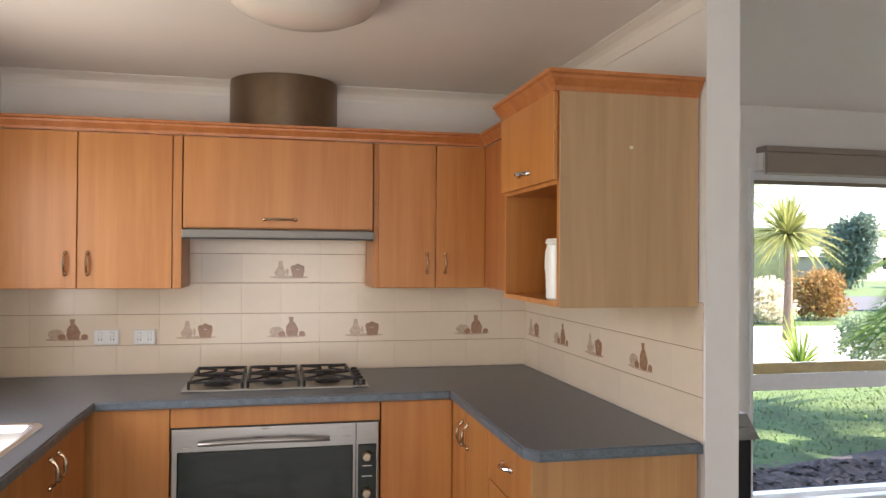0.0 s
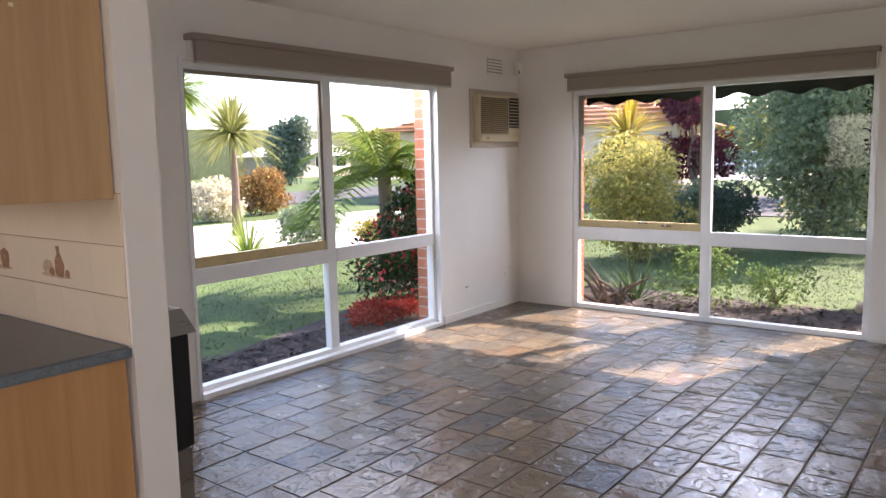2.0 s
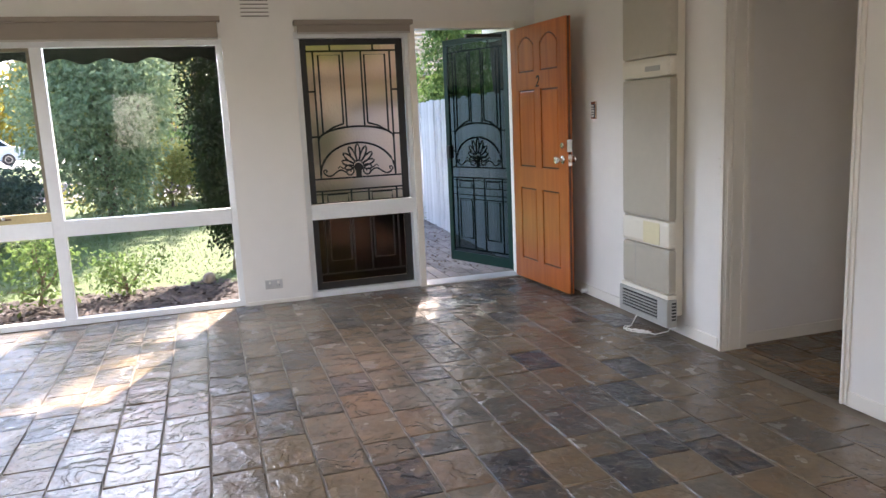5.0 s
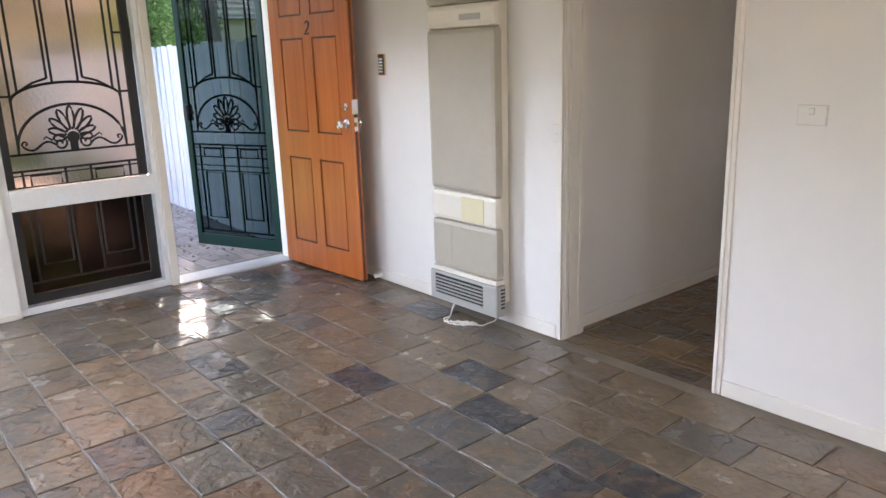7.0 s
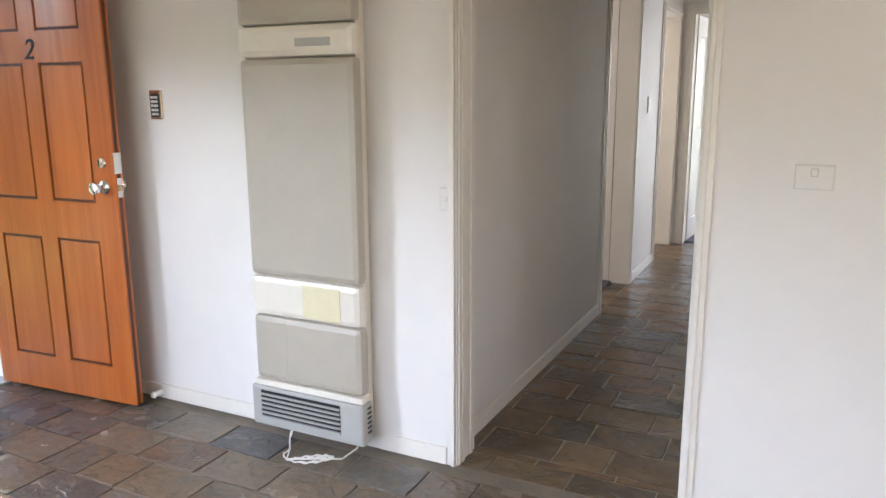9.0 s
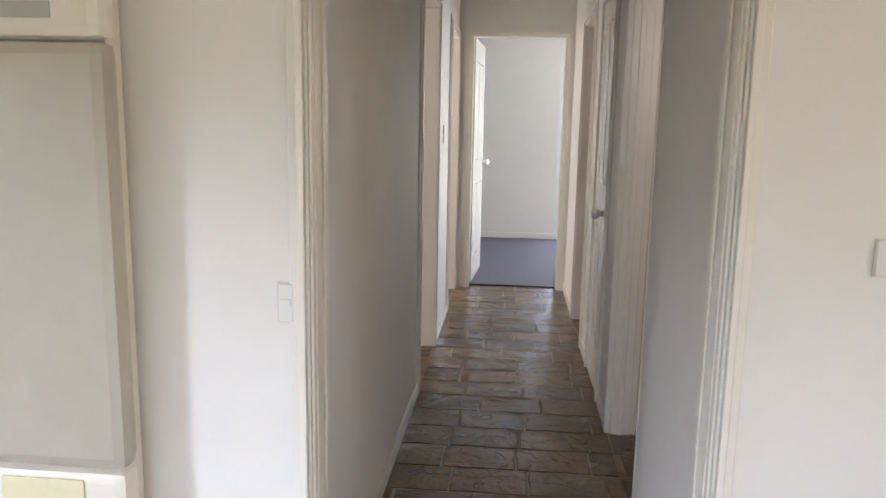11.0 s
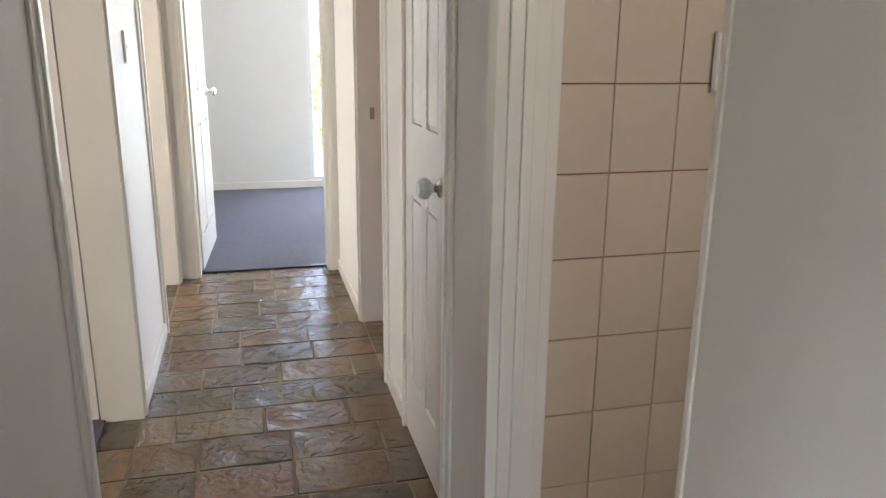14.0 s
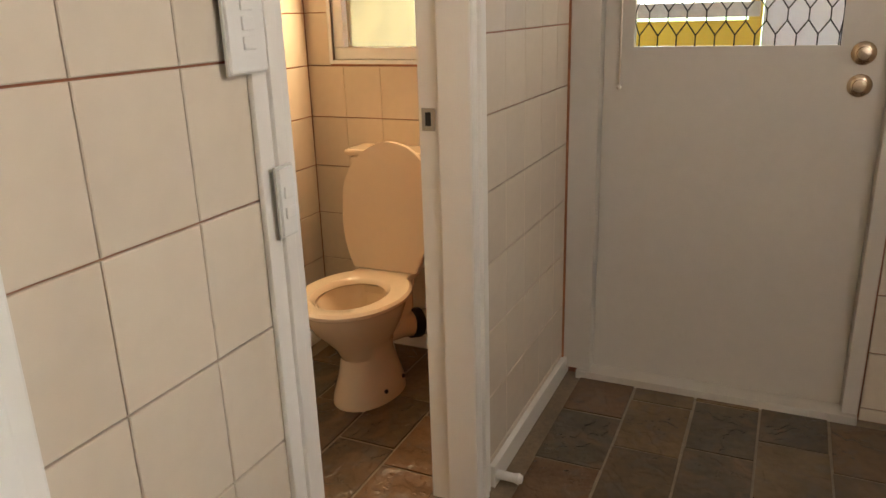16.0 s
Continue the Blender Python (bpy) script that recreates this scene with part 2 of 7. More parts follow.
STEEL = mat("brushed_steel", (0.40, 0.385, 0.36), 0.3, 0.95, var=0.08, scale=8, stretch=(1, 1, 12), dirt=0.08)
CHROME = mat("chrome", (0.8, 0.78, 0.75), 0.12, 1.0, var=0.03)
BRASS = mat("brushed_nickel_brass", (0.62, 0.50, 0.36), 0.25, 1.0, var=0.05)
BLACK = mat("black_enamel", (0.01, 0.01, 0.011), 0.42, var=0.2, scale=20, bump=0.1, bscale=60)
DARKGLASS = mat("oven_glass", (0.010, 0.016, 0.011), 0.06, var=0.1, coat=0.1)
KTILE = mat("cream_kitchen_tile", (0.74, 0.62, 0.46), 0.16, var=0.03, scale=3, bump=0.03, bscale=10, vary=0.03)
LTILE = mat("beige_wall_tile", (0.69, 0.60, 0.475), 0.14, var=0.04, scale=4, bump=0.05, bscale=7, vary=0.04)
LGROUT = mat("brown_grout", (0.33, 0.13, 0.065), 0.8, var=0.3, scale=12)
SEPIA = mat("sepia_print", (0.33, 0.18, 0.10), 0.2, var=0.35, scale=60)
SEPIA_L = mat("pale_sepia_print", (0.52, 0.38, 0.26), 0.2, var=0.3, scale=60)
BLIND = mat("taupe_blind_fabric", (0.30, 0.255, 0.215), 0.75, var=0.05, scale=8, bump=0.1, bscale=300, stretch=(1, 1, 4))
SASH = mat("yellow_timber_sash", (0.52, 0.42, 0.21), 0.45, var=0.2, scale=7, bump=0.1, bscale=40)
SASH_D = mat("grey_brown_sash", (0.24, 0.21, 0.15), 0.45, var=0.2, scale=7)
PLASTIC = mat("white_plastic", (0.78, 0.77, 0.72), 0.3, var=0.02)
CREAM = mat("cream_plastic", (0.70, 0.64, 0.42), 0.38, var=0.05, scale=9)
HEATER = mat("beige_heater_enamel", (0.44, 0.405, 0.33), 0.36, var=0.05, scale=3, bump=0.03, bscale=60)
HEATER_W = mat("heater_off_white", (0.74, 0.70, 0.60), 0.32, var=0.03, scale=4)
HEATER_G = mat("heater_grey_base", (0.40, 0.40, 0.37), 0.35, var=0.05, scale=4)
GREEN = mat("dark_green_powdercoat", (0.004, 0.030, 0.025), 0.42, var=0.1, scale=6)
GREEN.node_tree.nodes["Principled BSDF"].inputs["Specular IOR Level"].default_value = 0.25
MESHY = glassy("insect_mesh", (0.36, 0.42, 0.43), 0.0, gloss=0.0)
GLASS = glassy("window_glass")
DENSE = glassy("dark_mesh_tint", (0.17, 0.165, 0.16), 0.0, gloss=0.0)
OBSCURE = glassy("patterned_obscure_glass", (0.80, 0.65, 0.55), 0.42, 0.9, 45)
IRON = mat("black_wrought_iron", (0.009, 0.008, 0.008), 0.5, 0.0, var=0.2)
PORC = mat("cream_porcelain", (0.72, 0.60, 0.44), 0.12, var=0.02, coat=0.5)
CARPET = mat("grey_violet_carpet", (0.125, 0.12, 0.15), 0.95, var=0.18, scale=30, bump=0.6, bscale=400)
BRICK = mat("red_brick", (0.36, 0.13, 0.07), 0.8, var=0.25, scale=12, bump=0.4, bscale=80, vary=0.2, island=True)
MORTAR = mat("mortar", (0.42, 0.38, 0.33), 0.9, var=0.15, scale=15, bump=0.3, bscale=90)
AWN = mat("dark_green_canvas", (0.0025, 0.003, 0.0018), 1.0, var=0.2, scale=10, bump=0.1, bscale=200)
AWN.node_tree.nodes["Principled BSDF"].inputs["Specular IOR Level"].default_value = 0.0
SINKM = mat("bright_sink_steel", (0.78, 0.78, 0.76), 0.2, 0.85, var=0.05)
HOOD = mat("dull_hood_steel", (0.20, 0.19, 0.17), 0.45, 0.8, var=0.08, scale=8)
OPAL = mat("opal_glass_shade", (0.78, 0.74, 0.66), 0.2, var=0.02)


# ---- mesh helpers ----
def box(bm, x0, y0, z0, x1, y1, z1, bev=0.0, mat_index=0):
    v = [bm.verts.new(p) for p in ((x0, y0, z0), (x1, y0, z0), (x1, y1, z0), (x0, y1, z0), (x0, y0, z1), (x1, y0, z1), (x1, y1, z1), (x0, y1, z1))]
    f = [bm.faces.new([v[i] for i in q]) for q in ((3, 2, 1, 0), (4, 5, 6, 7), (0, 1, 5, 4), (1, 2, 6, 5), (2, 3, 7, 6), (3, 0, 4, 7))]
    for q in f:
        q.material_index = mat_index
    if bev:
        edges = list({e for q in f for e in q.edges})
        bmesh.ops.bevel(bm, geom=edges, offset=bev, segments=2, profile=0.6, affect="EDGES")
    return f


def tube(bm, pts, r, seg=8, closed=False):
    """A round bar along points."""
    pts = [Vector(p) for p in pts]
    rings = []
    for i, p in enumerate(pts):
        a = pts[max(i - 1, 0)] if not closed else pts[i - 1]
        b = pts[min(i + 1, len(pts) - 1)] if not closed else pts[(i + 1) % len(pts)]
        d = (b - a).normalized()
        u = d.cross(Vector((0, 0, 1)) if abs(d.z) < 0.9 else Vector((1, 0, 0))).normalized()
        w = d.cross(u)
        rr = r[i] if isinstance(r, (list, tuple)) else r
        rings.append([bm.verts.new(p + (u * math.cos(2 * math.pi * k / seg) + w * math.sin(2 * math.pi * k / seg)) * rr) for k in range(seg)])
    n = len(rings)
    for i in range(n if closed else n - 1):
        a, b = rings[i], rings[(i + 1) % n]
        for k in range(seg):
            bm.faces.new((a[k], a[(k + 1) % seg], b[(k + 1) % seg], b[k]))
    if not closed:
        bm.faces.new(rings[0][::-1])
        bm.faces.new(rings[-1])


def lathe(bm, prof, c=(0, 0, 0), axis="z", seg=20, sx=1.0, sy=1.0):
    """Turns a profile of (radius, height) about an axis."""
    rings = []
    for r, h in prof:
        ring = []
        for k in range(seg):
            a = 2 * math.pi * k / seg
            p = (r * math.cos(a) * sx, r * math.sin(a) * sy, h)
            if axis == "x":
                p = (p[2], p[0], p[1])
            elif axis == "y":
                p = (p[0], p[2], p[1])
            ring.append(bm.verts.new((c[0] + p[0], c[1] + p[1], c[2] + p[2])))
        rings.append(ring)
    for a, b in zip(rings, rings[1:]):
        for k in range(seg):
            bm.faces.new((a[k], a[(k + 1) % seg], b[(k + 1) % seg], b[k]))
    bm.faces.new(rings[0][::-1])
    bm.faces.new(rings[-1])


def part(name, bm, material, parent=None, label="", smooth=False):
    me = bpy.data.meshes.new(name)
    bmesh.ops.recalc_face_normals(bm, faces=bm.faces)
    bm.to_mesh(me)
    bm.free()
    for m in (material if isinstance(material, (list, tuple)) else [material]):
        me.materials.append(m)
    if smooth:
        me.polygons.foreach_set("use_smooth", [True] * len(me.polygons))
        me.set_sharp_from_angle(angle=radians(35))
    ob = new(name, me)
    if parent:
        ob.parent = parent
    if label:
        ob["label"] = label
    return ob


def boxes(name, rows, material, parent=None, label="", bev=0.0):
    bm = bmesh.new()
    for r in rows:
        box(bm, *r, bev=bev)
    return part(name, bm, material, parent, label)


def thing(name, label, category, at=(0, 0, 0), group="", rz=0.0):
    ob = new(name)
    ob.matrix_world = pose(*at, 0, 0, rz)
    return tagged(ob, label, category, group)


def structure(ob, label=""):
    return tagged(ob, label, kind="structure")


def wall(name, axis, p0, p1, u0, u1, z0, z1, holes, material=WALL, label="painted plaster wall"):
    """A wall slab with real openings. axis x: the wall stands at x from p0 to p1 and runs along y."""
    holes = [(a, b, z0 if abs(c) < 1e-6 else c, d) for a, b, c, d in holes]
    us = sorted({u0, u1, *[h[0] for h in holes], *[h[1] for h in holes]})
    zs = sorted({z0, z1, *[h[2] for h in holes], *[h[3] for h in holes]})
    bm = bmesh.new()
    solid = {}
    for i in range(len(us) - 1):
        for j in range(len(zs) - 1):
            cu, cz = (us[i] + us[i + 1]) / 2, (zs[j] + zs[j + 1]) / 2
            solid[i, j] = not any(h[0] < cu < h[1] and h[2] < cz < h[3] for h in holes)
    vs = {}

    def V(i, j, s):
        if (i, j, s) not in vs:
            p = p1 if s else p0
            vs[i, j, s] = bm.verts.new((p, us[i], zs[j]) if axis == "x" else (us[i], p, zs[j]))
        return vs[i, j, s]
    for (i, j), ok in solid.items():
        if not ok:
            continue
        for s in (0, 1):
            bm.faces.new((V(i, j, s), V(i + 1, j, s), V(i + 1, j + 1, s), V(i, j + 1, s)))
        for di, dj, a, b in ((-1, 0, (i, j), (i, j + 1)), (1, 0, (i + 1, j), (i + 1, j + 1)), (0, -1, (i, j), (i + 1, j)), (0, 1, (i, j + 1), (i + 1, j + 1))):
            if not solid.get((i + di, j + dj), False):
                bm.faces.new((V(*a, 0), V(*b, 0), V(*b, 1), V(*a, 1)))
    return structure(part(name, bm, material), label)


# ---- large structure ----
CZ = 2.44
wall("wall_north", "y", 3.36, 3.50, 1.19, 6.27, -0.1, CZ, [(2.44, 4.86, 0.02, 2.04)], label="off-white painted living room wall with a wide window")
wall("wall_east", "x", 6.13, 6.27, -2.34, 3.36, -0.1, CZ, [(0.30, 2.77, 0.0, 2.02), (-1.13, -0.22, 0.0, 2.06), (-2.01, -1.16, 0.0, 2.08)], label="off-white painted wall with window, sidelight and front door")
wall("wall_south", "y", -2.34, -2.2, -1.86, 6.13, -0.1, CZ, [(2.85, 3.695, 0.0, 2.13), (-1.4, 0.8, 0.0, 2.1)], label="off-white painted wall with the hallway opening")
wall("wall_kitchen", "y", 3.51, 3.64, -1.86, 1.06, -0.1, CZ, [], label="cream painted kitchen back wall")
wall("wall_partition", "x", 1.064, 1.19, 1.625, 3.64, -0.1, CZ, [], label="cream painted stub wall beside the kitchen")
wall("wall_west", "x", -1.86, -1.72, -2.2, 3.51, -0.1, CZ, [(1.2, 2.6, 1.1, 2.0)], label="cream painted wall")
wall("wall_hall_left", "x", 3.744, 3.87, -7.08, -2.34, -0.1, CZ, [(-5.33, -4.48, 0.0, 2.1), (-7.0, -6.21, 0.0, 2.1)], label="white painted hallway wall with two doorways")
wall("wall_hall_right", "x", 2.68, 2.80, -7.08, -2.34, -0.1, CZ, [(-4.09, -3.34, 0.0, 2.25), (-5.03, -4.49, 0.02, 2.06), (-6.15, -5.43, 0.0, 2.1)], label="white painted hallway wall")
wall("wall_hall_end", "y", -7.20, -7.08, 0.4, 6.4, -0.1, CZ, [(2.855, 3.645, 0.0, 2.13)], label="white painted wall at the end of the hallway")
wall("wall_toilet", "y", -4.25, -4.133, 0.555, 2.68, -0.1, CZ, [(1.42, 2.19, 0.0, 2.06)], LGROUT, "wall under beige tiles")
wall("wall_laundry_west", "x", 0.435, 0.555, -5.30, -2.34, -0.1, CZ, [(-4.07, -3.17, 0.0, 2.08), (-5.06, -4.50, 1.15, 1.95)], LGROUT, "wall under beige tiles with the back door")
wall("wall_toilet_south", "y", -5.30, -5.18, 0.555, 2.68, -0.1, CZ, [], LGROUT, "wall under beige tiles")
wall("wall_room_divider", "y", -5.87, -5.77, 3.86, 6.27, -0.1, CZ, [])
wall("wall_room_east", "x", 6.27, 6.4, -7.08, -2.34, -0.1, CZ, [])
wall("wall_bath_west", "x", 0.40, 0.53, -7.08, -5.30, -0.1, CZ, [])
wall("wall_bedroom_south", "y", -10.1, -9.97, 0.4, 5.3, -0.1, CZ, [(1.3, 2.74, 0.06, 2.1)], label="pale painted bedroom wall with a tall window")
wall("wall_bedroom_west", "x", 0.4, 0.55, -9.97, -7.20, -0.1, CZ, [])
wall("wall_bedroom_east", "x", 5.15, 5.3, -9.97, -7.20, -0.1, CZ, [])
structure(boxes("floor", [(-1.86, -7.17, -0.15, 6.40, 3.64, -0.004)], GROUT), "dark grout bed of the slate floor")
structure(boxes("bedroom_carpet", [(0.55, -9.97, -0.15, 5.15, -7.17, 0.004)], CARPET), "grey violet bedroom carpet")
structure(boxes("side_room_carpet", [(3.87, -5.77, 0.0, 6.27, -2.34, 0.012), (3.87, -7.08, 0.0, 6.27, -5.87, 0.012)], CARPET), "grey carpet in the side rooms")
structure(boxes("ceiling", [(-1.86, -10.1, CZ, 6.4, 3.64, CZ + 0.12)], CEIL), "off-white painted plasterboard ceiling")


def cornice(name, pts, s=0.075):
    """A cove between wall and ceiling, the room to the left of the way along the points."""
    for a, b in zip(pts, pts[1:]):
        a, b = Vector((*a, 0)), Vector((*b, 0))
        d = (b - a).normalized()
        n = Vector((-d.y, d.x, 0))
        prof = [(0.0, -s), (0.006, -s), (0.008, -s + 0.012), (0.02, -s * 0.45), (s * 0.45, -0.02), (s - 0.012, -0.008), (s, -0.006), (s, 0.0), (0, 0)]
        bm = bmesh.new()
        rows = [[bm.verts.new(p + n * u + Vector((0, 0, CZ - 0.002 + w))) for u, w in prof] for p in (a, b)]
        for i in range(len(prof)):
            j = (i + 1) % len(prof)
            bm.faces.new((rows[0][i], rows[1][i], rows[1][j], rows[0][j]))
        bm.faces.new(rows[0])
        bm.faces.new(rows[1][::-1])
        structure(part(name, bm, TRIM), "white painted plaster cornice")


cornice("cornice", [(1.062, 1.63), (1.062, 3.508)])
cornice("cornice", [(1.062, 3.508), (-1.718, 3.508)])


def skirt(x0, y0, x1, y1, h=0.07, t=0.012):
    structure(boxes("baseboard", [(min(x0, x1), min(y0, y1), 0.0, max(x0, x1), max(y0, y1), h)], TRIM, bev=0.003), "white gloss painted skirting board")


for r in [(3.732, -2.20, 4.03, -2.188), (4.55, -2.20, 6.128, -2.188), (0.83, -2.2, 2.812, -2.188), (3.732, -4.475, 3.744, -2.36), (3.732, -6.14, 3.744, -5.40),
          (2.80, -3.335, 2.812, -2.36), (2.80, -4.42, 2.812, -4.16), (2.80, -5.37, 2.812, -5.10), (2.80, -7.07, 2.812, -6.22),
          (0.555, -4.133, 1.35, -4.108), (0.56, -9.97, 5.14, -9.95), (0.555, -5.18, 2.66, -5.155), (0.555, -5.155, 0.58, -4.26), (5.4, 3.348, 6.12, 3.36), (4.9, 3.348, 5.4, 3.36)]:
    skirt(*r)
structure(boxes("baseboard", [(6.118, 2.79, 0.0, 6.13, 3.34, 0.03), (6.118, -0.19, 0.0, 6.13, 0.28, 0.03)], TRIM), "thin painted skirting strip")


def architrave(name, axis, p, u0, u1, zt, side, w=0.062, t=0.018, legs=(True, True)):
    """Moulded trim round an opening: two steps, on the face p of a wall, standing out to the side given."""
    for k, (ww, tt) in enumerate(((w, t * 0.55), (w * 0.45, t))):
        rows = []
        for on, a, b in ((legs[0], u0 - ww, u0), (legs[1], u1, u1 + ww)):
            if on:
                rows.append((a, b, 0.0, zt + ww))
        rows.append((u0, u1, zt, zt + ww))
        off = 0.0 if k == 0 else 0.0006
        bm = bmesh.new()
        for a, b, c, d in rows:
            q0, q1 = (p + off, p + side * (tt)) if side > 0 else (p + side * tt, p - off)
            if axis == "x":
                box(bm, q0, a, c, q1, b, d, bev=0.003)
            else:
                box(bm, a, q0, c, b, q1, d, bev=0.003)
        structure(part(name, bm, TRIM), "white gloss painted moulded architrave")


def jamb(axis, p0, p1, u0, u1, zt, t=0.02):
    rows = [(u0, u0 + t, 0, zt), (u1 - t, u1, 0, zt), (u0 + t, u1 - t, zt - t, zt)]
    bm = bmesh.new()
    for a, b, c, d in rows:
        if axis == "x":
            box(bm, p0, a, c, p1, b, d)
        else:
            box(bm, a, p0, c, b, p1, d)
    structure(part("door_frame", bm, TRIM), "white painted timber door lining")


architrave("architrave", "y", -2.2, 2.85, 3.695, 2.13, 1, w=0.034)
jamb("y", -2.36, -2.197, 2.848, 3.697, 2.13, 0.008)
architrave("architrave", "x", 3.744, -5.33, -4.48, 2.1, -1)
jamb("x", 3.736, 3.885, -5.33, -4.48, 2.1)
architrave("architrave", "x", 3.744, -7.0, -6.21, 2.1, -1, legs=(True, True))
jamb("x", 3.736, 3.885, -7.0, -6.21, 2.1)
architrave("architrave", "x", 2.80, -5.03, -4.49, 2.06, 1)
architrave("architrave", "x", 2.80, -6.15, -5.43, 2.1, 1, w=0.05)
jamb("x", 2.67, 2.807, -6.15, -5.43, 2.1)
architrave("architrave", "y", -7.08, 2.855, 3.645, 2.13, 1, w=0.055)
jamb("y", -7.21, -7.073, 2.855, 3.645, 2.13)
architrave("architrave", "y", -4.125, 1.42, 2.19, 2.06, 1, w=0.055)
jamb("y", -4.26, -4.118, 1.42, 2.19, 2.06, 0.028)
structure(boxes("door_stop_bead", [(1.4482, -4.205, 0.0, 1.460, -4.1185, 2.03)], TRIM, bev=0.003), "white painted stop bead in the toilet doorway")
# moulded post where the laundry opening meets the tiles
for a, b, c in ((2.672, 2.816, -4.075), (2.70, 2.79, -4.066), (2.735, 2.76, -4.058)):
    structure(boxes("architrave", [(a, -4.13, 0, b, c, 2.25)], TRIM, bev=0.004), "broad moulded white door trim")
structure(boxes("corner_bead", [(2.676, -3.345, 0, 2.804, -3.332, 2.25)], TRIM, bev=0.004), "white painted wall end")
structure(boxes("threshold", [(6.10, -2.01, -0.02, 6.30, -1.16, 0.012)], mat("worn_grey_sill", (0.45, 0.46, 0.45), 0.5, var=0.2, scale=9)), "worn painted door sill")
structure(boxes("carpet_strip", [(2.86, -7.20, 0, 3.64, -7.165, 0.012)], BLACK, bev=0.004), "dark carpet bar")


def window(name, axis, p, u0, u1, z0, z1, mull, trans, label, fr=0.045, d=0.07, out=1, sash=None, glass=GLASS, set_back=0.034):
    """Window in its opening: frame, mullion, transom, panes. p: inner face of the frame, out: way to the outside."""
    win = thing(name, label, "window")
    win["kind"] = "structure"

    def rect(nm, a, b, c, e, q0, q1, m, bev=0.004, lab=""):
        lo, hi = sorted((p + q0 * out, p + q1 * out))
        r = (lo, a, c, hi, b, e) if axis == "x" else (a, lo, c, b, hi, e)
        return boxes(nm, [r], m, win, lab, bev)
    for nm, a, b, c, e in (("window_sill", u0, u1, z0, z0 + fr), ("window_head", u0, u1, z1 - fr, z1), ("window_jamb", u0, u0 + fr, z0 + fr, z1 - fr), ("window_jamb", u1 - fr, u1, z0 + fr, z1 - fr)):
        rect(nm, a, b, c, e, 0, d, WHITEF)
    cols = [u0 + fr, *[x for m in mull for x in (m[0], m[1])], u1 - fr]
    for m in mull:
        rect("mullion", m[0], m[1], z0 + fr, z1 - fr, 0.004, d - 0.004, WHITEF)
    rows = [z0 + fr] + ([trans[0], trans[1]] if trans else []) + [z1 - fr]
    for i in range(0, len(cols), 2):
        if trans:
            rect("transom", cols[i], cols[i + 1], trans[0], trans[1], -0.006, d - 0.01, WHITEF)
        for j in range(0, len(rows), 2):
            a, b, c, e = cols[i], cols[i + 1], rows[j], rows[j + 1]
            if sash and (i // 2, j // 2) == sash:
                s = 0.024
                for q in ((a, b, c, c + 0.065), (a, b, e - s, e), (a, a + s, c + 0.065, e - s), (b - s, b, c + 0.065, e - s)):
                    # bottom rail takes the lighter yellow, the other rails the grey-brown
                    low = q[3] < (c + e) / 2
                    rect("sash", *q, 0.018, 0.05, SASH if low else SASH_D, lab="yellow timber sliding sash" if low else "grey-brown timber sash")
                a, b, c, e = a + s, b - s, c + 0.065, e - s
            pane = rect("pane", a, b, c, e, set_back, set_back + 0.004, glass, 0)
            pane.visible_shadow = glass is OBSCURE
    return win


window("window_1", "y", 3.40, 2.44, 4.86, 0.02, 2.04, [(3.60, 3.68)], (0.70, 0.80), "wide white-framed living room window with a garden view", sash=(0, 1))
window("window_2", "x", 6.155, 0.30, 2.77, 0.0, 2.02, [(1.50, 1.58)], (0.655, 0.77), "wide white-framed window beside the front door", sash=(1, 1))
window("window_3", "x", 6.155, -1.13, -0.22, 0.0, 2.06, [], (0.625, 0.745), "narrow white-framed sidelight with patterned glass", glass=OBSCURE, set_back=0.103)
window("window_4", "x", 0.548, -5.06, -4.50, 1.15, 1.95, [], None, "small white-framed toilet window with frosted glass", out=-1, glass=glassy("frosted_glass", (0.72, 0.58, 0.40), 0.25, 0.3))
window("window_5", "y", -9.98, 1.3, 2.74, 0.06, 2.1, [(1.95, 2.0)], None, "tall bedroom window", out=-1)
for yy, zz in ((2.09, 0.825), (1.88, 0.805)):
    lt = thing("sash_catch", "small worn metal catch on the timber sash", "window catch", group="sash catches")
    boxes("plate", [(6.165, yy - 0.045, zz - 0.006, 6.1725, yy + 0.045, zz + 0.008)], mat("worn_brown_metal", (0.20, 0.13, 0.08), 0.5, 0.5, var=0.3), lt, bev=0.002)
    boxes("lever", [(6.150, yy - 0.012, zz - 0.002, 6.1645, yy + 0.014, zz + 0.020)], CHROME, lt, bev=0.004)
structure(boxes("window_reveal", [(0.48, -5.075, 1.135, 0.562, -5.06, 1.965), (0.48, -4.50, 1.135, 0.562, -4.485, 1.965), (0.48, -5.06, 1.135, 0.566, -4.50, 1.15), (0.48, -5.06, 1.95, 0.562, -4.50, 1.965)], WHITEF), "white painted window reveal")
structure(boxes("window_reveal", [(2.43, 3.345, 0.0, 2.455, 3.40, 2.06), (4.845, 3.345, 0.0, 4.87, 3.40, 2.06), (2.455, 3.335, 0.0, 4.845, 3.40, 0.035)], WHITEF, bev=0.003), "white painted window reveal")
structure(boxes("door_frame", [(6.118, -1.165, 0, 6.25, -1.115, 2.13), (6.118, -2.05, 0, 6.25, -2.008, 2.13), (6.118, -2.008, 2.075, 6.25, -1.165, 2.13)], TRIM, bev=0.004), "white painted front door frame")
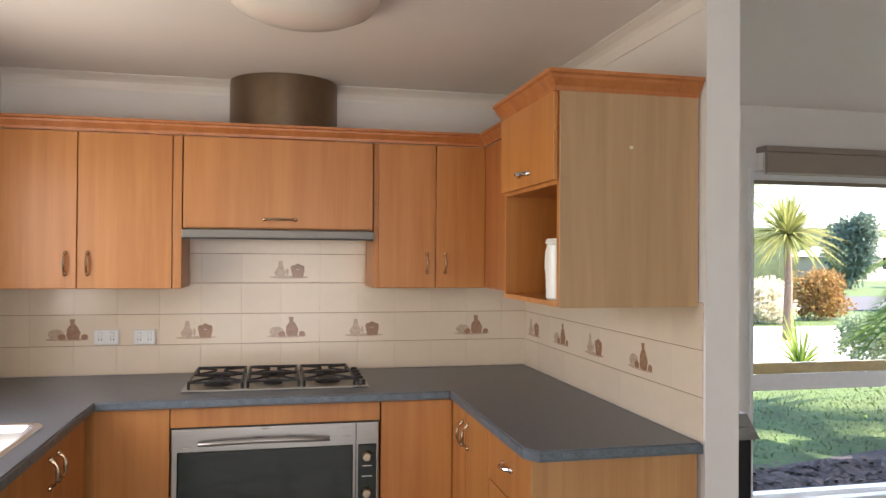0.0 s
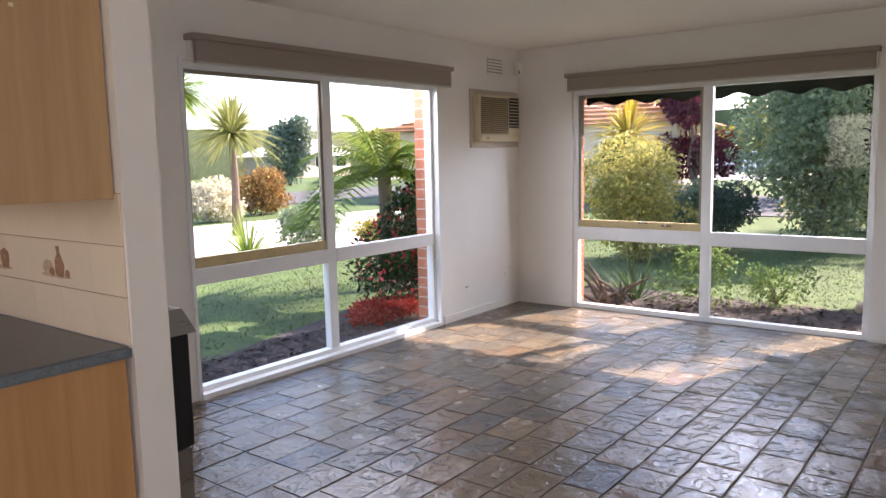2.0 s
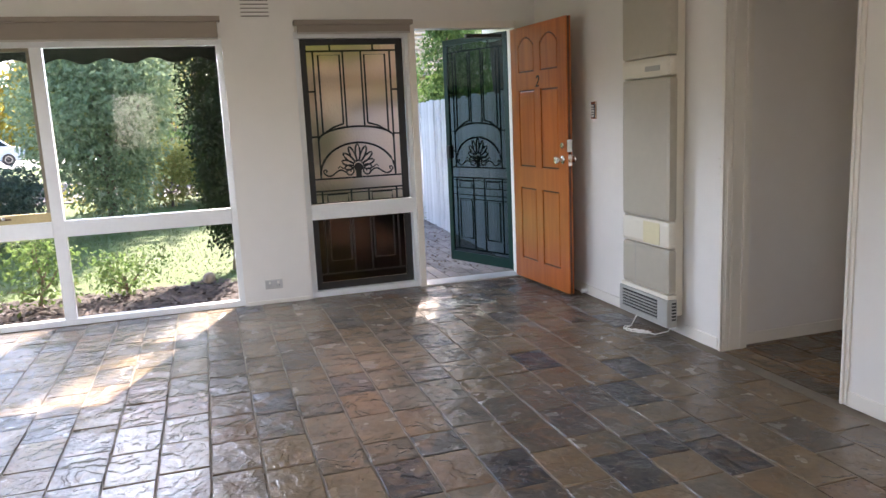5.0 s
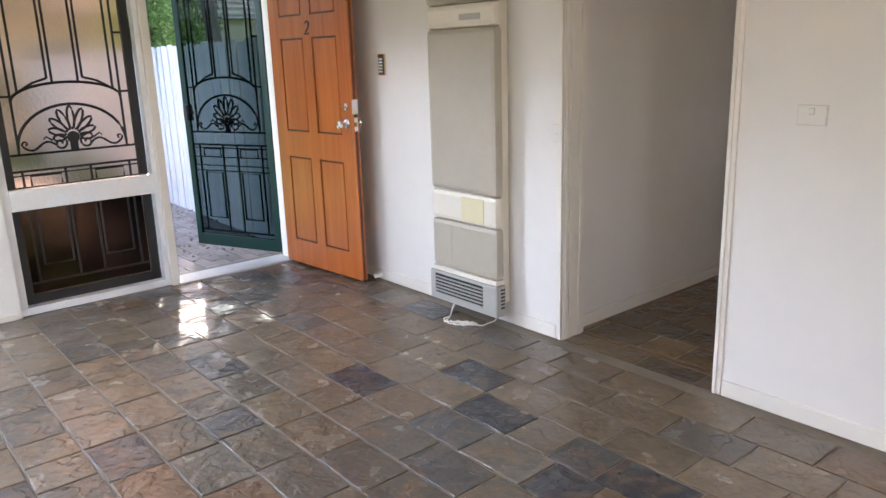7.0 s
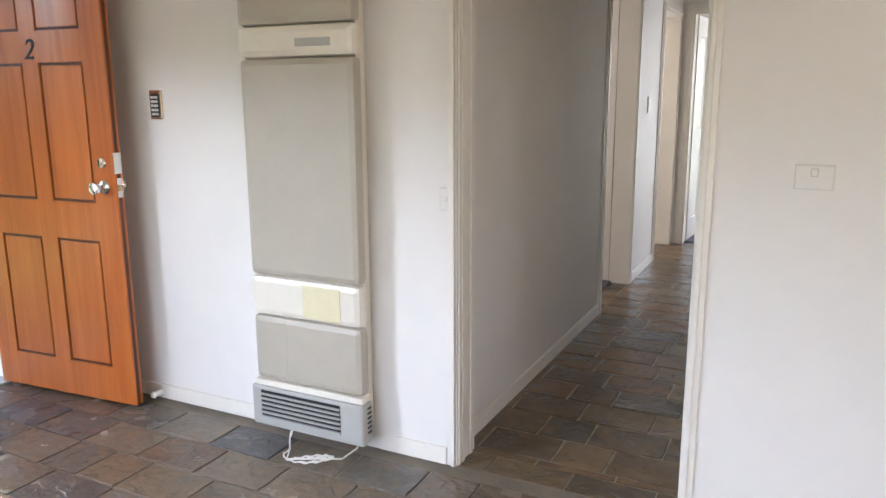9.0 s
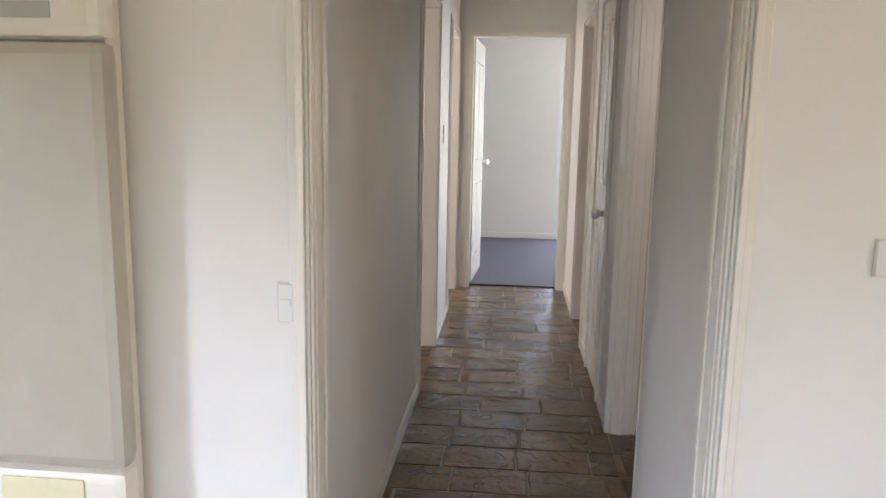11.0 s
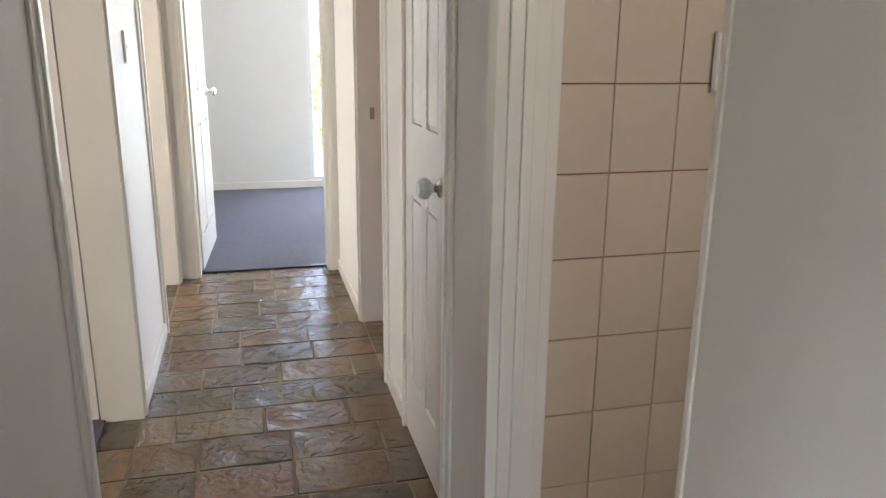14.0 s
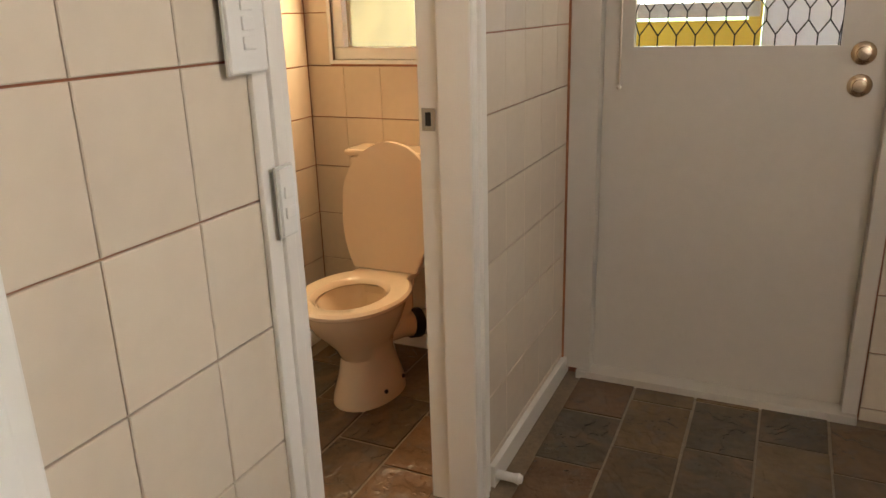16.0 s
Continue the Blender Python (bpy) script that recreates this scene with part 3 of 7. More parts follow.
for yy in (-2.215, -2.245, -2.32):
    structure(boxes("trim", [(3.682, yy - 0.011, 0.0, 3.6885, yy + 0.011, 2.1)], TRIM, bev=0.003), "moulded bead on the door lining")
    structure(boxes("trim", [(2.8565, yy - 0.011, 0.0, 2.863, yy + 0.011, 2.1)], TRIM, bev=0.003), "moulded bead on the door lining")


# ---- kitchen ----
def handle(parent, x, y, z, d, length=0.10, upright=True, out=0.028, material=None):
    """A bowed bar handle. d: unit way out of the door."""
    bm = bmesh.new()
    n = 9
    pts = []
    for i in range(n):
        u = (i / (n - 1) - 0.5) * length
        o = out * (1 - (2 * i / (n - 1) - 1) ** 4)
        side = Vector((0, 0, u)) if upright else Vector((-d[1] * u, d[0] * u, 0))
        pts.append(Vector((x, y, z)) + side + Vector((d[0], d[1], 0)) * o)
    tube(bm, pts, [0.008, 0.007, 0.006, 0.0075, 0.0085, 0.0075, 0.006, 0.007, 0.008], 8)
    for p in (pts[0], pts[-1]):
        bmesh.ops.create_uvsphere(bm, u_segments=8, v_segments=6, radius=0.011, matrix=Matrix.Translation(p + Vector((d[0], d[1], 0)) * 0.004))
    return part("handle", bm, material or BRASS, parent, "brushed metal bow handle", smooth=True)


def door_panel(parent, name, x0, y0, z0, x1, y1, z1, material=None):
    return boxes(name, [(x0, y0, z0, x1, y1, z1)], material or BEECH, parent, "", 0.003)


def carcass(parent, x0, y0, z0, x1, y1, z1, material=None):
    return boxes("body", [(x0, y0, z0, x1, y1, z1)], material or BEECH, parent, "", 0.002)


UY = 3.15
c = thing("wall_cabinet", "beech laminate wall cupboard with two closed doors over the bench", "kitchen cabinet", (-1.26, 3.49, 1.345), "wall cupboards")
c.matrix_world = Matrix.Identity(4)
carcass(c, -1.71, UY + 0.02, 1.345, -0.808, 3.506, 2.09)
door_panel(c, "door", -1.72, UY, 1.347, -1.278, UY + 0.018, 2.088)
door_panel(c, "door", -1.273, UY, 1.347, -0.852, UY + 0.018, 2.088)
door_panel(c, "filler", -0.848, UY + 0.006, 1.347, -0.808, UY + 0.018, 2.088)
handle(c, -1.325, UY, 1.465, (0, -1))
handle(c, -1.228, UY, 1.465, (0, -1))
c = thing("range_hood_cabinet", "beech laminate lift-up cupboard above the slide-out hood", "kitchen cabinet")
carcass(c, -0.804, UY + 0.02, 1.64, 0.124, 3.506, 2.09)
door_panel(c, "door", -0.800, UY, 1.645, 0.120, UY + 0.018, 2.088)
handle(c, -0.342, UY, 1.688, (0, -1), 0.15, False, material=BRASS)
c = thing("range_hood", "slim brushed steel slide-out range hood under the cupboard", "range hood")
boxes("hood_front", [(-0.805, UY - 0.03, 1.594, 0.125, UY + 0.03, 1.634)], HOOD, c, "dull steel front rail", 0.004)
boxes("hood_lip", [(-0.800, UY - 0.028, 1.588, 0.120, UY + 0.028, 1.5938)], BLACK, c, "thin black line along the lower edge")
boxes("hood_body", [(-0.79, UY + 0.032, 1.612, 0.112, 3.46, 1.638)], HEATER_G, c, "", 0.003)
c = thing("wall_cabinet", "beech laminate wall cupboard with two closed narrow doors", "kitchen cabinet", group="wall cupboards")
carcass(c, 0.128, UY + 0.02, 1.345, 0.715, 3.506, 2.09)
door_panel(c, "door", 0.150, UY, 1.347, 0.448, UY + 0.018, 2.088)
door_panel(c, "door", 0.453, UY, 1.347, 0.715, UY + 0.018, 2.088)
handle(c, 0.404, UY, 1.475, (0, -1), 0.095)
handle(c, 0.500, UY, 1.475, (0, -1), 0.095)
c = thing("corner_cabinet", "beech laminate corner wall cupboard side", "kitchen cabinet")
carcass(c, 0.738, 2.29, 1.345, 1.062, 3.506, 2.09)
door_panel(c, "filler", 0.717, 2.29, 1.345, 0.736, UY + 0.018, 2.088, BEECH_TRIM)
# tall wall cupboard with an open niche
c = thing("microwave_cabinet", "deep beech wall cupboard with flap door above an open niche", "kitchen cabinet")
for nm, r in zip(("side", "side", "bottom", "shelf", "top", "back"), ((0.553, 1.677, 1.345, 1.058, 1.694, 2.07), (0.553, 2.262, 1.345, 1.058, 2.278, 2.07), (0.553, 1.694, 1.345, 1.058, 2.262, 1.362), (0.553, 1.694, 1.755, 1.058, 2.262, 1.772), (0.553, 1.694, 2.054, 1.058, 2.262, 2.07), (1.046, 1.694, 1.362, 1.058, 2.262, 1.755))):
    boxes(nm, [r], BEECH, c)
boxes("side_panel", [(0.553, 1.666, 1.343, 1.058, 1.6755, 2.065)], BEECH_PALE, c, "pale wood-grain end panel", 0.002)
boxes("hole_plug", [(0.80, 1.662, 1.878, 0.812, 1.666, 1.888)], CREAM, c, "small screw hole plug")
door_panel(c, "door", 0.534, 1.68, 1.768, 0.551, 2.275, 2.062)
handle(c, 0.534, 1.975, 1.815, (-1, 0), 0.11, False, material=CHROME)


def crown(pts, z0, z1, out):
    """Stepped timber moulding, standing out to the left of the way along the points, with mitred corners."""
    prof = [(0, 0), (0.3, 0.0), (0.35, 0.22), (0.75, 0.6), (0.8, 0.75), (1, 0.82), (1, 1), (0, 1)]
    P = [Vector((*p, 0)) for p in pts]
    nrm = [Vector((-(b - a).y, (b - a).x, 0)).normalized() for a, b in zip(P, P[1:])]
    bm = bmesh.new()
    rows = []
    for i, p in enumerate(P):
        n = nrm[0] if i == 0 else nrm[-1] if i == len(P) - 1 else (nrm[i - 1] + nrm[i]) / (1 + nrm[i - 1].dot(nrm[i]))
        rows.append([bm.verts.new(p + n * (u * out) + Vector((0, 0, z0 + (z1 - z0) * w))) for u, w in prof])
    for a, b in zip(rows, rows[1:]):
        for k in range(len(prof)):
            j = (k + 1) % len(prof)
            bm.faces.new((a[k], b[k], b[j], a[j]))
    bm.faces.new(rows[0])
    bm.faces.new(rows[-1][::-1])
    return bm


cr = tagged(part("cabinet_cornice", crown([(0.716, 2.29), (0.716, UY), (-1.718, UY)][::-1], 2.09, 2.152, -0.045), BEECH_TRIM), "stained timber moulding along the top of the wall cupboards", "moulding")
cr = tagged(part("cabinet_cornice", crown([(0.553, 2.278), (0.553, 1.677), (1.058, 1.677)], 2.062, 2.125, -0.055), BEECH_TRIM), "stained timber moulding on top of the deep wall cupboard", "moulding")
# flue
bm = bmesh.new()
prof = [(0.28, 0.0), (0.28, CZ - 2.094)]
segs = 28
ring = [[bm.verts.new((-0.325 + 0.285 * math.cos(math.pi + math.pi * k / segs), 3.50 + 0.28 * math.sin(math.pi + math.pi * k / segs), z)) for k in range(segs + 1)] for z in (2.094, CZ - 0.002)]
for k in range(segs):
    bm.faces.new((ring[0][k], ring[0][k + 1], ring[1][k + 1], ring[1][k]))
bm.faces.new((ring[0][-1], ring[0][0], ring[1][0], ring[1][-1]))
bm.faces.new(ring[1])
bm.faces.new(ring[0][::-1])
tagged(part("flue_cover", bm, mat("brown_steel_flue", (0.20, 0.145, 0.095), 0.34, 0.75, var=0.1, scale=4), smooth=True), "brown metallic rounded flue cover between cupboards and ceiling", "flue")
# base cabinets
BF = 2.765
c = thing("base_cabinet", "beech laminate corner base cupboard under the bench", "kitchen cabinet", group="base cupboards")
carcass(c, -1.70, BF + 0.02, 0.10, -0.804, 3.49, 0.846)
door_panel(c, "panel", -1.116, BF, 0.10, -0.804, BF + 0.018, 0.842)
c = thing("oven_cabinet", "beech laminate oven housing with a plain panel above", "kitchen cabinet")
carcass(c, -0.800, BF + 0.02, 0.10, 0.112, 3.49, 0.846)
door_panel(c, "panel", -0.800, BF, 0.758, 0.112, BF + 0.018, 0.842)
c = thing("base_cabinet", "beech laminate corner base cupboard beside the oven", "kitchen cabinet", group="base cupboards")
carcass(c, 0.118, BF + 0.02, 0.10, 1.05, 3.49, 0.846)
door_panel(c, "panel", 0.118, BF, 0.10, 0.452, BF + 0.018, 0.842)
structure(boxes("kickboard", [(-1.1, BF + 0.05, 0, 0.47, BF + 0.07, 0.098), (0.50, 1.72, 0, 0.52, 2.75, 0.098), (-1.16, 0.9, 0, -1.14, 2.8, 0.098)], BEECH), "recessed kickboard")
EX = 0.455
c = thing("base_cabinet", "beech laminate base cupboard with two narrow doors", "kitchen cabinet", group="base cupboards")
carcass(c, EX + 0.02, 2.152, 0.10, 1.05, 2.762, 0.846)
door_panel(c, "door", EX, 2.155, 0.10, EX + 0.018, 2.512, 0.842)
door_panel(c, "door", EX, 2.516, 0.10, EX + 0.018, 2.762, 0.842)
handle(c, EX, 2.56, 0.73, (-1, 0), 0.10)
handle(c, EX, 2.468, 0.735, (-1, 0), 0.10)
c = thing("drawer_unit", "beech laminate drawer unit at the end of the bench", "kitchen cabinet")
carcass(c, EX + 0.02, 1.668, 0.10, 1.05, 2.148, 0.846)
for z0, z1 in ((0.655, 0.842), (0.40, 0.648), (0.10, 0.393)):
    d = door_panel(c, "drawer", EX, 1.668, z0, EX + 0.018, 2.148, z1)
    handle(d, EX, 1.905, z1 - 0.08, (-1, 0), 0.10, False, material=CHROME)
boxes("end_panel", [(EX + 0.002, 1.652, 0.0, 1.05, 1.666, 0.846)], wood("beech_end_panel", (0.52, 0.29, 0.12), (0.40, 0.20, 0.075), 0.42), c, "wood-grain end panel", 0.002)
c = thing("base_cabinet", "beech laminate base cupboard under the sink", "kitchen cabinet", group="base cupboards")
carcass(c, -1.70, 0.9, 0.10, -1.15, 2.70, 0.70)
boxes("side", [(-1.70, 0.9, 0.7005, -1.15, 1.45, 0.846), (-1.70, 2.39, 0.7005, -1.15, 2.70, 0.846), (-1.166, 1.4505, 0.7005, -1.15, 2.3895, 0.846)], BEECH, c)
for k in range(4):
    y0 = 0.9 + 0.45 * k
    d = door_panel(c, "door", -1.145, y0 + 0.002, 0.10, -1.127, y0 + 0.448, 0.842)
    handle(d, -1.127, y0 + (0.40 if k % 2 == 0 else 0.05), 0.74, (1, 0), 0.10)
# worktop, one continuous U
bm = bmesh.new()
outl = [(-1.716, 0.85), (-1.10, 0.85), (-1.10, 2.742), (0.438, 2.742), (0.438, 1.69), (0.478, 1.635), (1.062, 1.635), (1.062, 3.506), (-1.716, 3.506)]
hole = [(-1.60, 1.50), (-1.19, 1.50), (-1.19, 2.35), (-1.60, 2.35)]
for ring, outer in ((outl, True), (hole, False)):
    lo = [bm.verts.new((x, y, 0.848)) for x, y in ring]
    hi = [bm.verts.new((x, y, 0.884)) for x, y in ring]
    for k in range(len(ring)):
        j = (k + 1) % len(ring)
        bm.faces.new((lo[k], lo[j], hi[j], hi[k]))
for z in (0.848, 0.884):
    bmesh.ops.triangle_fill(bm, edges=[e for e in bm.edges if all(abs(v.co.z - z) < 1e-5 for v in e.verts)], use_beauty=True, use_dissolve=False)
rim_e = [e for e in bm.edges if abs(e.verts[0].co.z - 0.884) < 1e-5 and abs(e.verts[1].co.z - 0.884) < 1e-5 and any(abs(f.normal.z) < 0.1 for f in e.link_faces) and min(v.co.y for v in e.verts) < 3.4]
bmesh.ops.bevel(bm, geom=rim_e, offset=0.006, segments=3, affect="EDGES")
wt = tagged(part("worktop", bm, BENCH, smooth=True), "speckled blue-grey laminate worktop round the kitchen", "countertop")
BENCH_E = mat("blue_grey_edge", (0.13, 0.165, 0.19), 0.4, var=0.45, scale=22, bump=0.05, bscale=80)
for r in ((-1.0995, 0.86, 0.8555, -1.098, 2.735, 0.8765), (-1.09, 2.7405, 0.8555, 0.430, 2.742 - 0.0002, 0.8765), (0.4365, 1.70, 0.8555, 0.438 - 0.0002, 2.735, 0.8765), (0.485, 1.6335, 0.8555, 1.055, 1.635 - 0.0002, 0.8765)):
    boxes("edge_strip", [r], BENCH_E, wt, "paler laminate edge")
bm = bmesh.new()
# sink: a rolled rim that falls into a deep rounded bowl
def rounded(x0, y0, x1, y1, rr, z):
    return [(cx + rr * math.cos(radians(a0 + q * 18)), cy + rr * math.sin(radians(a0 + q * 18)), z) for cx, cy, a0 in ((x1 - rr, y1 - rr, 0), (x0 + rr, y1 - rr, 90), (x0 + rr, y0 + rr, 180), (x1 - rr, y0 + rr, 270)) for q in range(6)]


bm = bmesh.new()
rows = []
for ins, zz in ((0.0, 0.8845), (0.003, 0.889), (0.012, 0.8915), (0.022, 0.889), (0.030, 0.882), (0.036, 0.86), (0.045, 0.76), (0.065, 0.735), (0.10, 0.728)):
    rows.append([bm.verts.new(p) for p in rounded(-1.612 + ins, 1.488 + ins, -1.178 - ins, 2.362 - ins, 0.06 - ins * 0.25, zz)])
for r0, r1 in zip(rows, rows[1:]):
    for k in range(len(r0)):
        j = (k + 1) % len(r0)
        bm.faces.new((r0[k], r0[j], r1[j], r1[k]))
bm.faces.new(rows[-1])
sink = thing("sink", "stainless steel inset sink bowl with a rolled rim", "sink")
part("bowl", bm, SINKM, sink, smooth=True)
bm = bmesh.new()
lathe(bm, [(0.045, 0.7285), (0.043, 0.732), (0.030, 0.7305), (0.006, 0.7300)], (-1.395, 1.925, 0))
part("drain", bm, CHROME, sink, "round steel drain", smooth=True)
# cooktop
ck = thing("gas_cooktop", "stainless steel gas cooktop with black cast trivets on the worktop", "cooktop")
boxes("plate", [(-0.775, 2.905, 0.885, 0.078, 3.425, 0.893)], STEEL, ck, "stainless steel plate", 0.003)
for k, x0 in enumerate((-0.745, -0.485, -0.225)):
    bm = bmesh.new()
    x1, y0, y1, z = x0 + 0.235, 2.935, 3.395, 0.925
    tube(bm, [(x0, y0, z), (x1, y0, z), (x1, y1, z), (x0, y1, z)], 0.0065, 6, True)
    tv = part("trivet", bm, BLACK, ck, "black cast iron trivet")
    for cy in (3.06, 3.27):
        cx = (x0 + x1) / 2
        for a in range(4):
            an = radians(45 + 90 * a)
            e = (x1 if math.cos(an) > 0 else x0, cy + 0.10 * (1 if math.sin(an) > 0 else -1))
            bm = bmesh.new()
            tube(bm, [(e[0], e[1], z), (cx + 0.028 * math.cos(an), cy + 0.028 * math.sin(an), z + 0.004)], 0.005, 6)
            part("finger", bm, BLACK, tv)
    bm = bmesh.new()
    tube(bm, [(x0, 3.165, z), (x1, 3.165, z)], 0.006, 6)
    part("crossbar", bm, BLACK, tv)
    for fx in (x0, x1):
        for fy in (y0, y1):
            bm = bmesh.new()
            tube(bm, [(fx, fy, 0.893), (fx, fy, z)], 0.007, 6)
            part("foot", bm, BLACK, tv)
    for cy in (3.06, 3.27):
        bm = bmesh.new()
        r = 0.036 if (k + (cy > 3.1)) % 2 else 0.048
        lathe(bm, [(r * 1.3, 0.893), (r * 1.2, 0.900), (r, 0.902), (r, 0.912), (r * 0.8, 0.917)], ((x0 + x1) / 2, cy, 0))
        part("burner", bm, BLACK, ck, "black burner cap", smooth=True)
for k in range(5):
    bm = bmesh.new()
    lathe(bm, [(0.019, 0.893), (0.018, 0.912), (0.014, 0.918)], (0.048, 2.95 + 0.095 * k, 0), seg=14)
    part("knob", bm, BLACK, ck, "black control knob", smooth=True)
# oven
ov = thing("oven", "wide stainless steel built-in oven with dark glass door", "oven")
boxes("fascia", [(-0.795, BF - 0.012, 0.16, 0.105, BF + 0.018, 0.752)], STEEL, ov, "brushed stainless steel front", 0.004)
# solid black strips here stand in for the shade in gap and seam
boxes("trim_gap", [(-0.80, BF - 0.004, 0.7525, 0.11, BF + 0.016, 0.758)], BLACK, ov, "dark gap above the oven")
boxes("door_glass", [(-0.77, BF - 0.020, 0.20, -0.012, BF - 0.0125, 0.655)], DARKGLASS, ov, "dark mirror-like oven glass", 0.006)
boxes("panel_seam", [(0.000, BF - 0.0135, 0.16, 0.004, BF - 0.0125, 0.75)], BLACK, ov)
boxes("control_glass", [(0.012, BF - 0.018, 0.20, 0.095, BF - 0.0125, 0.655)], DARKGLASS, ov, "dark control strip", 0.004)
bm = bmesh.new()
tube(bm, [(-0.68 + 0.56 * i / 12, BF - 0.030 - 0.028 * (1 - (i / 6 - 1) ** 4), 0.690 + 0.010 * (1 - (i / 6 - 1) ** 2)) for i in range(13)], 0.010, 10)
part("handle", bm, STEEL, ov, "curved steel oven handle", smooth=True)
for z in (0.602, 0.438, 0.30):
    bm = bmesh.new()
    lathe(bm, [(0.026, 0.0), (0.025, -0.012), (0.019, -0.02), (0.017, -0.03)], (0.048, BF - 0.018, z), "y", 16)
    part("knob", bm, BRASS, ov, "round metal oven knob", smooth=True)
for z in (0.555, 0.508):
    boxes("marking", [(0.03, BF - 0.0190, z, 0.075, BF - 0.0182, z + 0.003)], PLASTIC, ov)
# jug in the niche
jug = thing("plastic_jug", "cream plastic lidded jug standing in the open niche", "jug")
bm = bmesh.new()
lathe(bm, [(0.055, 1.363), (0.062, 1.37), (0.066, 1.50), (0.060, 1.555)], (0.622, 1.80, 0), seg=20)
part("body", bm, PLASTIC, jug, smooth=True)
bm = bmesh.new()
lathe(bm, [(0.062, 1.556), (0.066, 1.562), (0.060, 1.575), (0.02, 1.578)], (0.622, 1.80, 0), seg=20)
part("lid", bm, PLASTIC, jug, "cream lid", smooth=True)
bm = bmesh.new()
tube(bm, [(0.612, 1.860, 1.565), (0.606, 1.895, 1.56), (0.602, 1.912, 1.53), (0.600, 1.912, 1.47), (0.602, 1.890, 1.43), (0.606, 1.862, 1.42)], 0.009, 8)
part("handle", bm, PLASTIC, jug, "cream handle", smooth=True)
# ceiling light
cl = thing("ceiling_light", "round opal glass ceiling light", "ceiling light")
bm = bmesh.new()
lathe(bm, [(0.27, CZ - 0.012), (0.265, CZ - 0.03), (0.24, CZ - 0.06), (0.18, CZ - 0.088), (0.09, CZ - 0.102), (0.01, CZ - 0.105)], (-0.27, 2.02, 0), seg=36)
part("shade", bm, OPAL, cl, "opal glass dish", smooth=True)
bm = bmesh.new()
lathe(bm, [(0.20, CZ - 0.001), (0.20, CZ - 0.0115)], (-0.27, 2.02, 0), seg=30)
part("base", bm, PLASTIC, cl)


def outlet(x, y, z, n, w=0.115, h=0.072, name="power_outlet", label="white double power outlet on the wall", rockers=2, bars=False, face=None):
    """A wall plate facing the way n."""
    o = thing(name, label, "power outlet" if "outlet" in name else "switch")
    t = Vector((-n[1], n[0], 0))

    def pl(nm, u0, u1, z0, z1, d0, d1, m, bev):
        a = Vector((x, y, 0)) + t * u0 + Vector((*n, 0)) * d0
        b = Vector((x, y, 0)) + t * u1 + Vector((*n, 0)) * d1
        boxes(nm, [(min(a.x, b.x), min(a.y, b.y), z + z0, max(a.x, b.x), max(a.y, b.y), z + z1)], m, o, "", bev)
    pl("plate", -w / 2, w / 2, -h / 2, h / 2, 0, 0.009, face or PLASTIC, 0.003)
    # darker backing draws the shade line round the plate
    pl("backing", -w / 2 - 0.003, w / 2 + 0.003, -h / 2 - 0.003, h / 2 + 0.003, 0, 0.004, mat("plate_edge_shade", (0.66, 0.64, 0.58), 0.5), 0)
    for k in range(rockers):
        if w > h:
            c0 = (k + 0.5) / rockers * w - w / 2
            # grey ring painted as the rocker's shadow line
            pl("surround", c0 - 0.0095, c0 + 0.0095, 0.0025, 0.0255, 0.009, 0.0095, HEATER_G, 0)
            pl("rocker", c0 - 0.008, c0 + 0.008, 0.004, 0.024, 0.0096, 0.013, PLASTIC, 0.002)
            if bars:
                for q in (-0.007, 0.007):
                    pl("slot", c0 + q - 0.0015, c0 + q + 0.0015, -0.018, -0.006, 0.009, 0.0095, BLACK, 0)
        else:
            c0 = (k + 0.5) / rockers * h * 0.6 - h * 0.3
            pl("rocker", -0.012, 0.012, c0 - 0.009, c0 + 0.009, 0.009, 0.013, PLASTIC, 0.002)
    return o


outlet(-1.21, 3.492, 1.082, (0, -1), bars=True)
outlet(-1.025, 3.492, 1.080, (0, -1), w=0.10, bars=True)


# ---- living room ----
def blind(name, axis, p, u0, u1, z0, z1, side, label):
    """Roller blind rolled up behind its fabric-covered head rail."""
    o = thing(name, label, "roller blind")

    def put(nm, d0, d1, a, b, c, e, m, lab="", bev=0.004):
        lo, hi = sorted((p + side * d0, p + side * d1))
        return boxes(nm, [(lo, a, c, hi, b, e) if axis == "x" else (a, lo, c, b, hi, e)], m, o, lab, bev)
    put("head_rail", 0.0, 0.10, u0 - 0.012, u1 + 0.012, z1 - 0.035, z1, BLIND, "taupe top rail")
    put("fabric", 0.055, 0.085, u0 + 0.01, u1 - 0.01, z0 + 0.012, z1 - 0.0355, BLIND, "taupe rolled fabric")
    put("bottom_rail", 0.052, 0.088, u0 + 0.01, u1 - 0.01, z0, z0 + 0.0115, mat("grey_rail", (0.45, 0.43, 0.40), 0.4), "slim bottom bar", 0.003)
    for u in (u0, u1 - 0.012):
        put("bracket", 0.0, 0.05, u, u + 0.012, z0 + 0.03, z1 - 0.036, PLASTIC, "", 0)
    return o


blind("roller_blind", "y", 3.36, 2.49, 4.965, 2.015, 2.185, -1, "taupe roller blind rolled up above the garden window")
blind("roller_blind", "x", 6.13, 0.315, 2.79, 2.005, 2.165, -1, "taupe roller blind rolled up above the front window")
blind("roller_blind", "x", 6.13, -1.12, -0.235, 2.035, 2.135, -1, "narrow taupe roller blind above the sidelight")


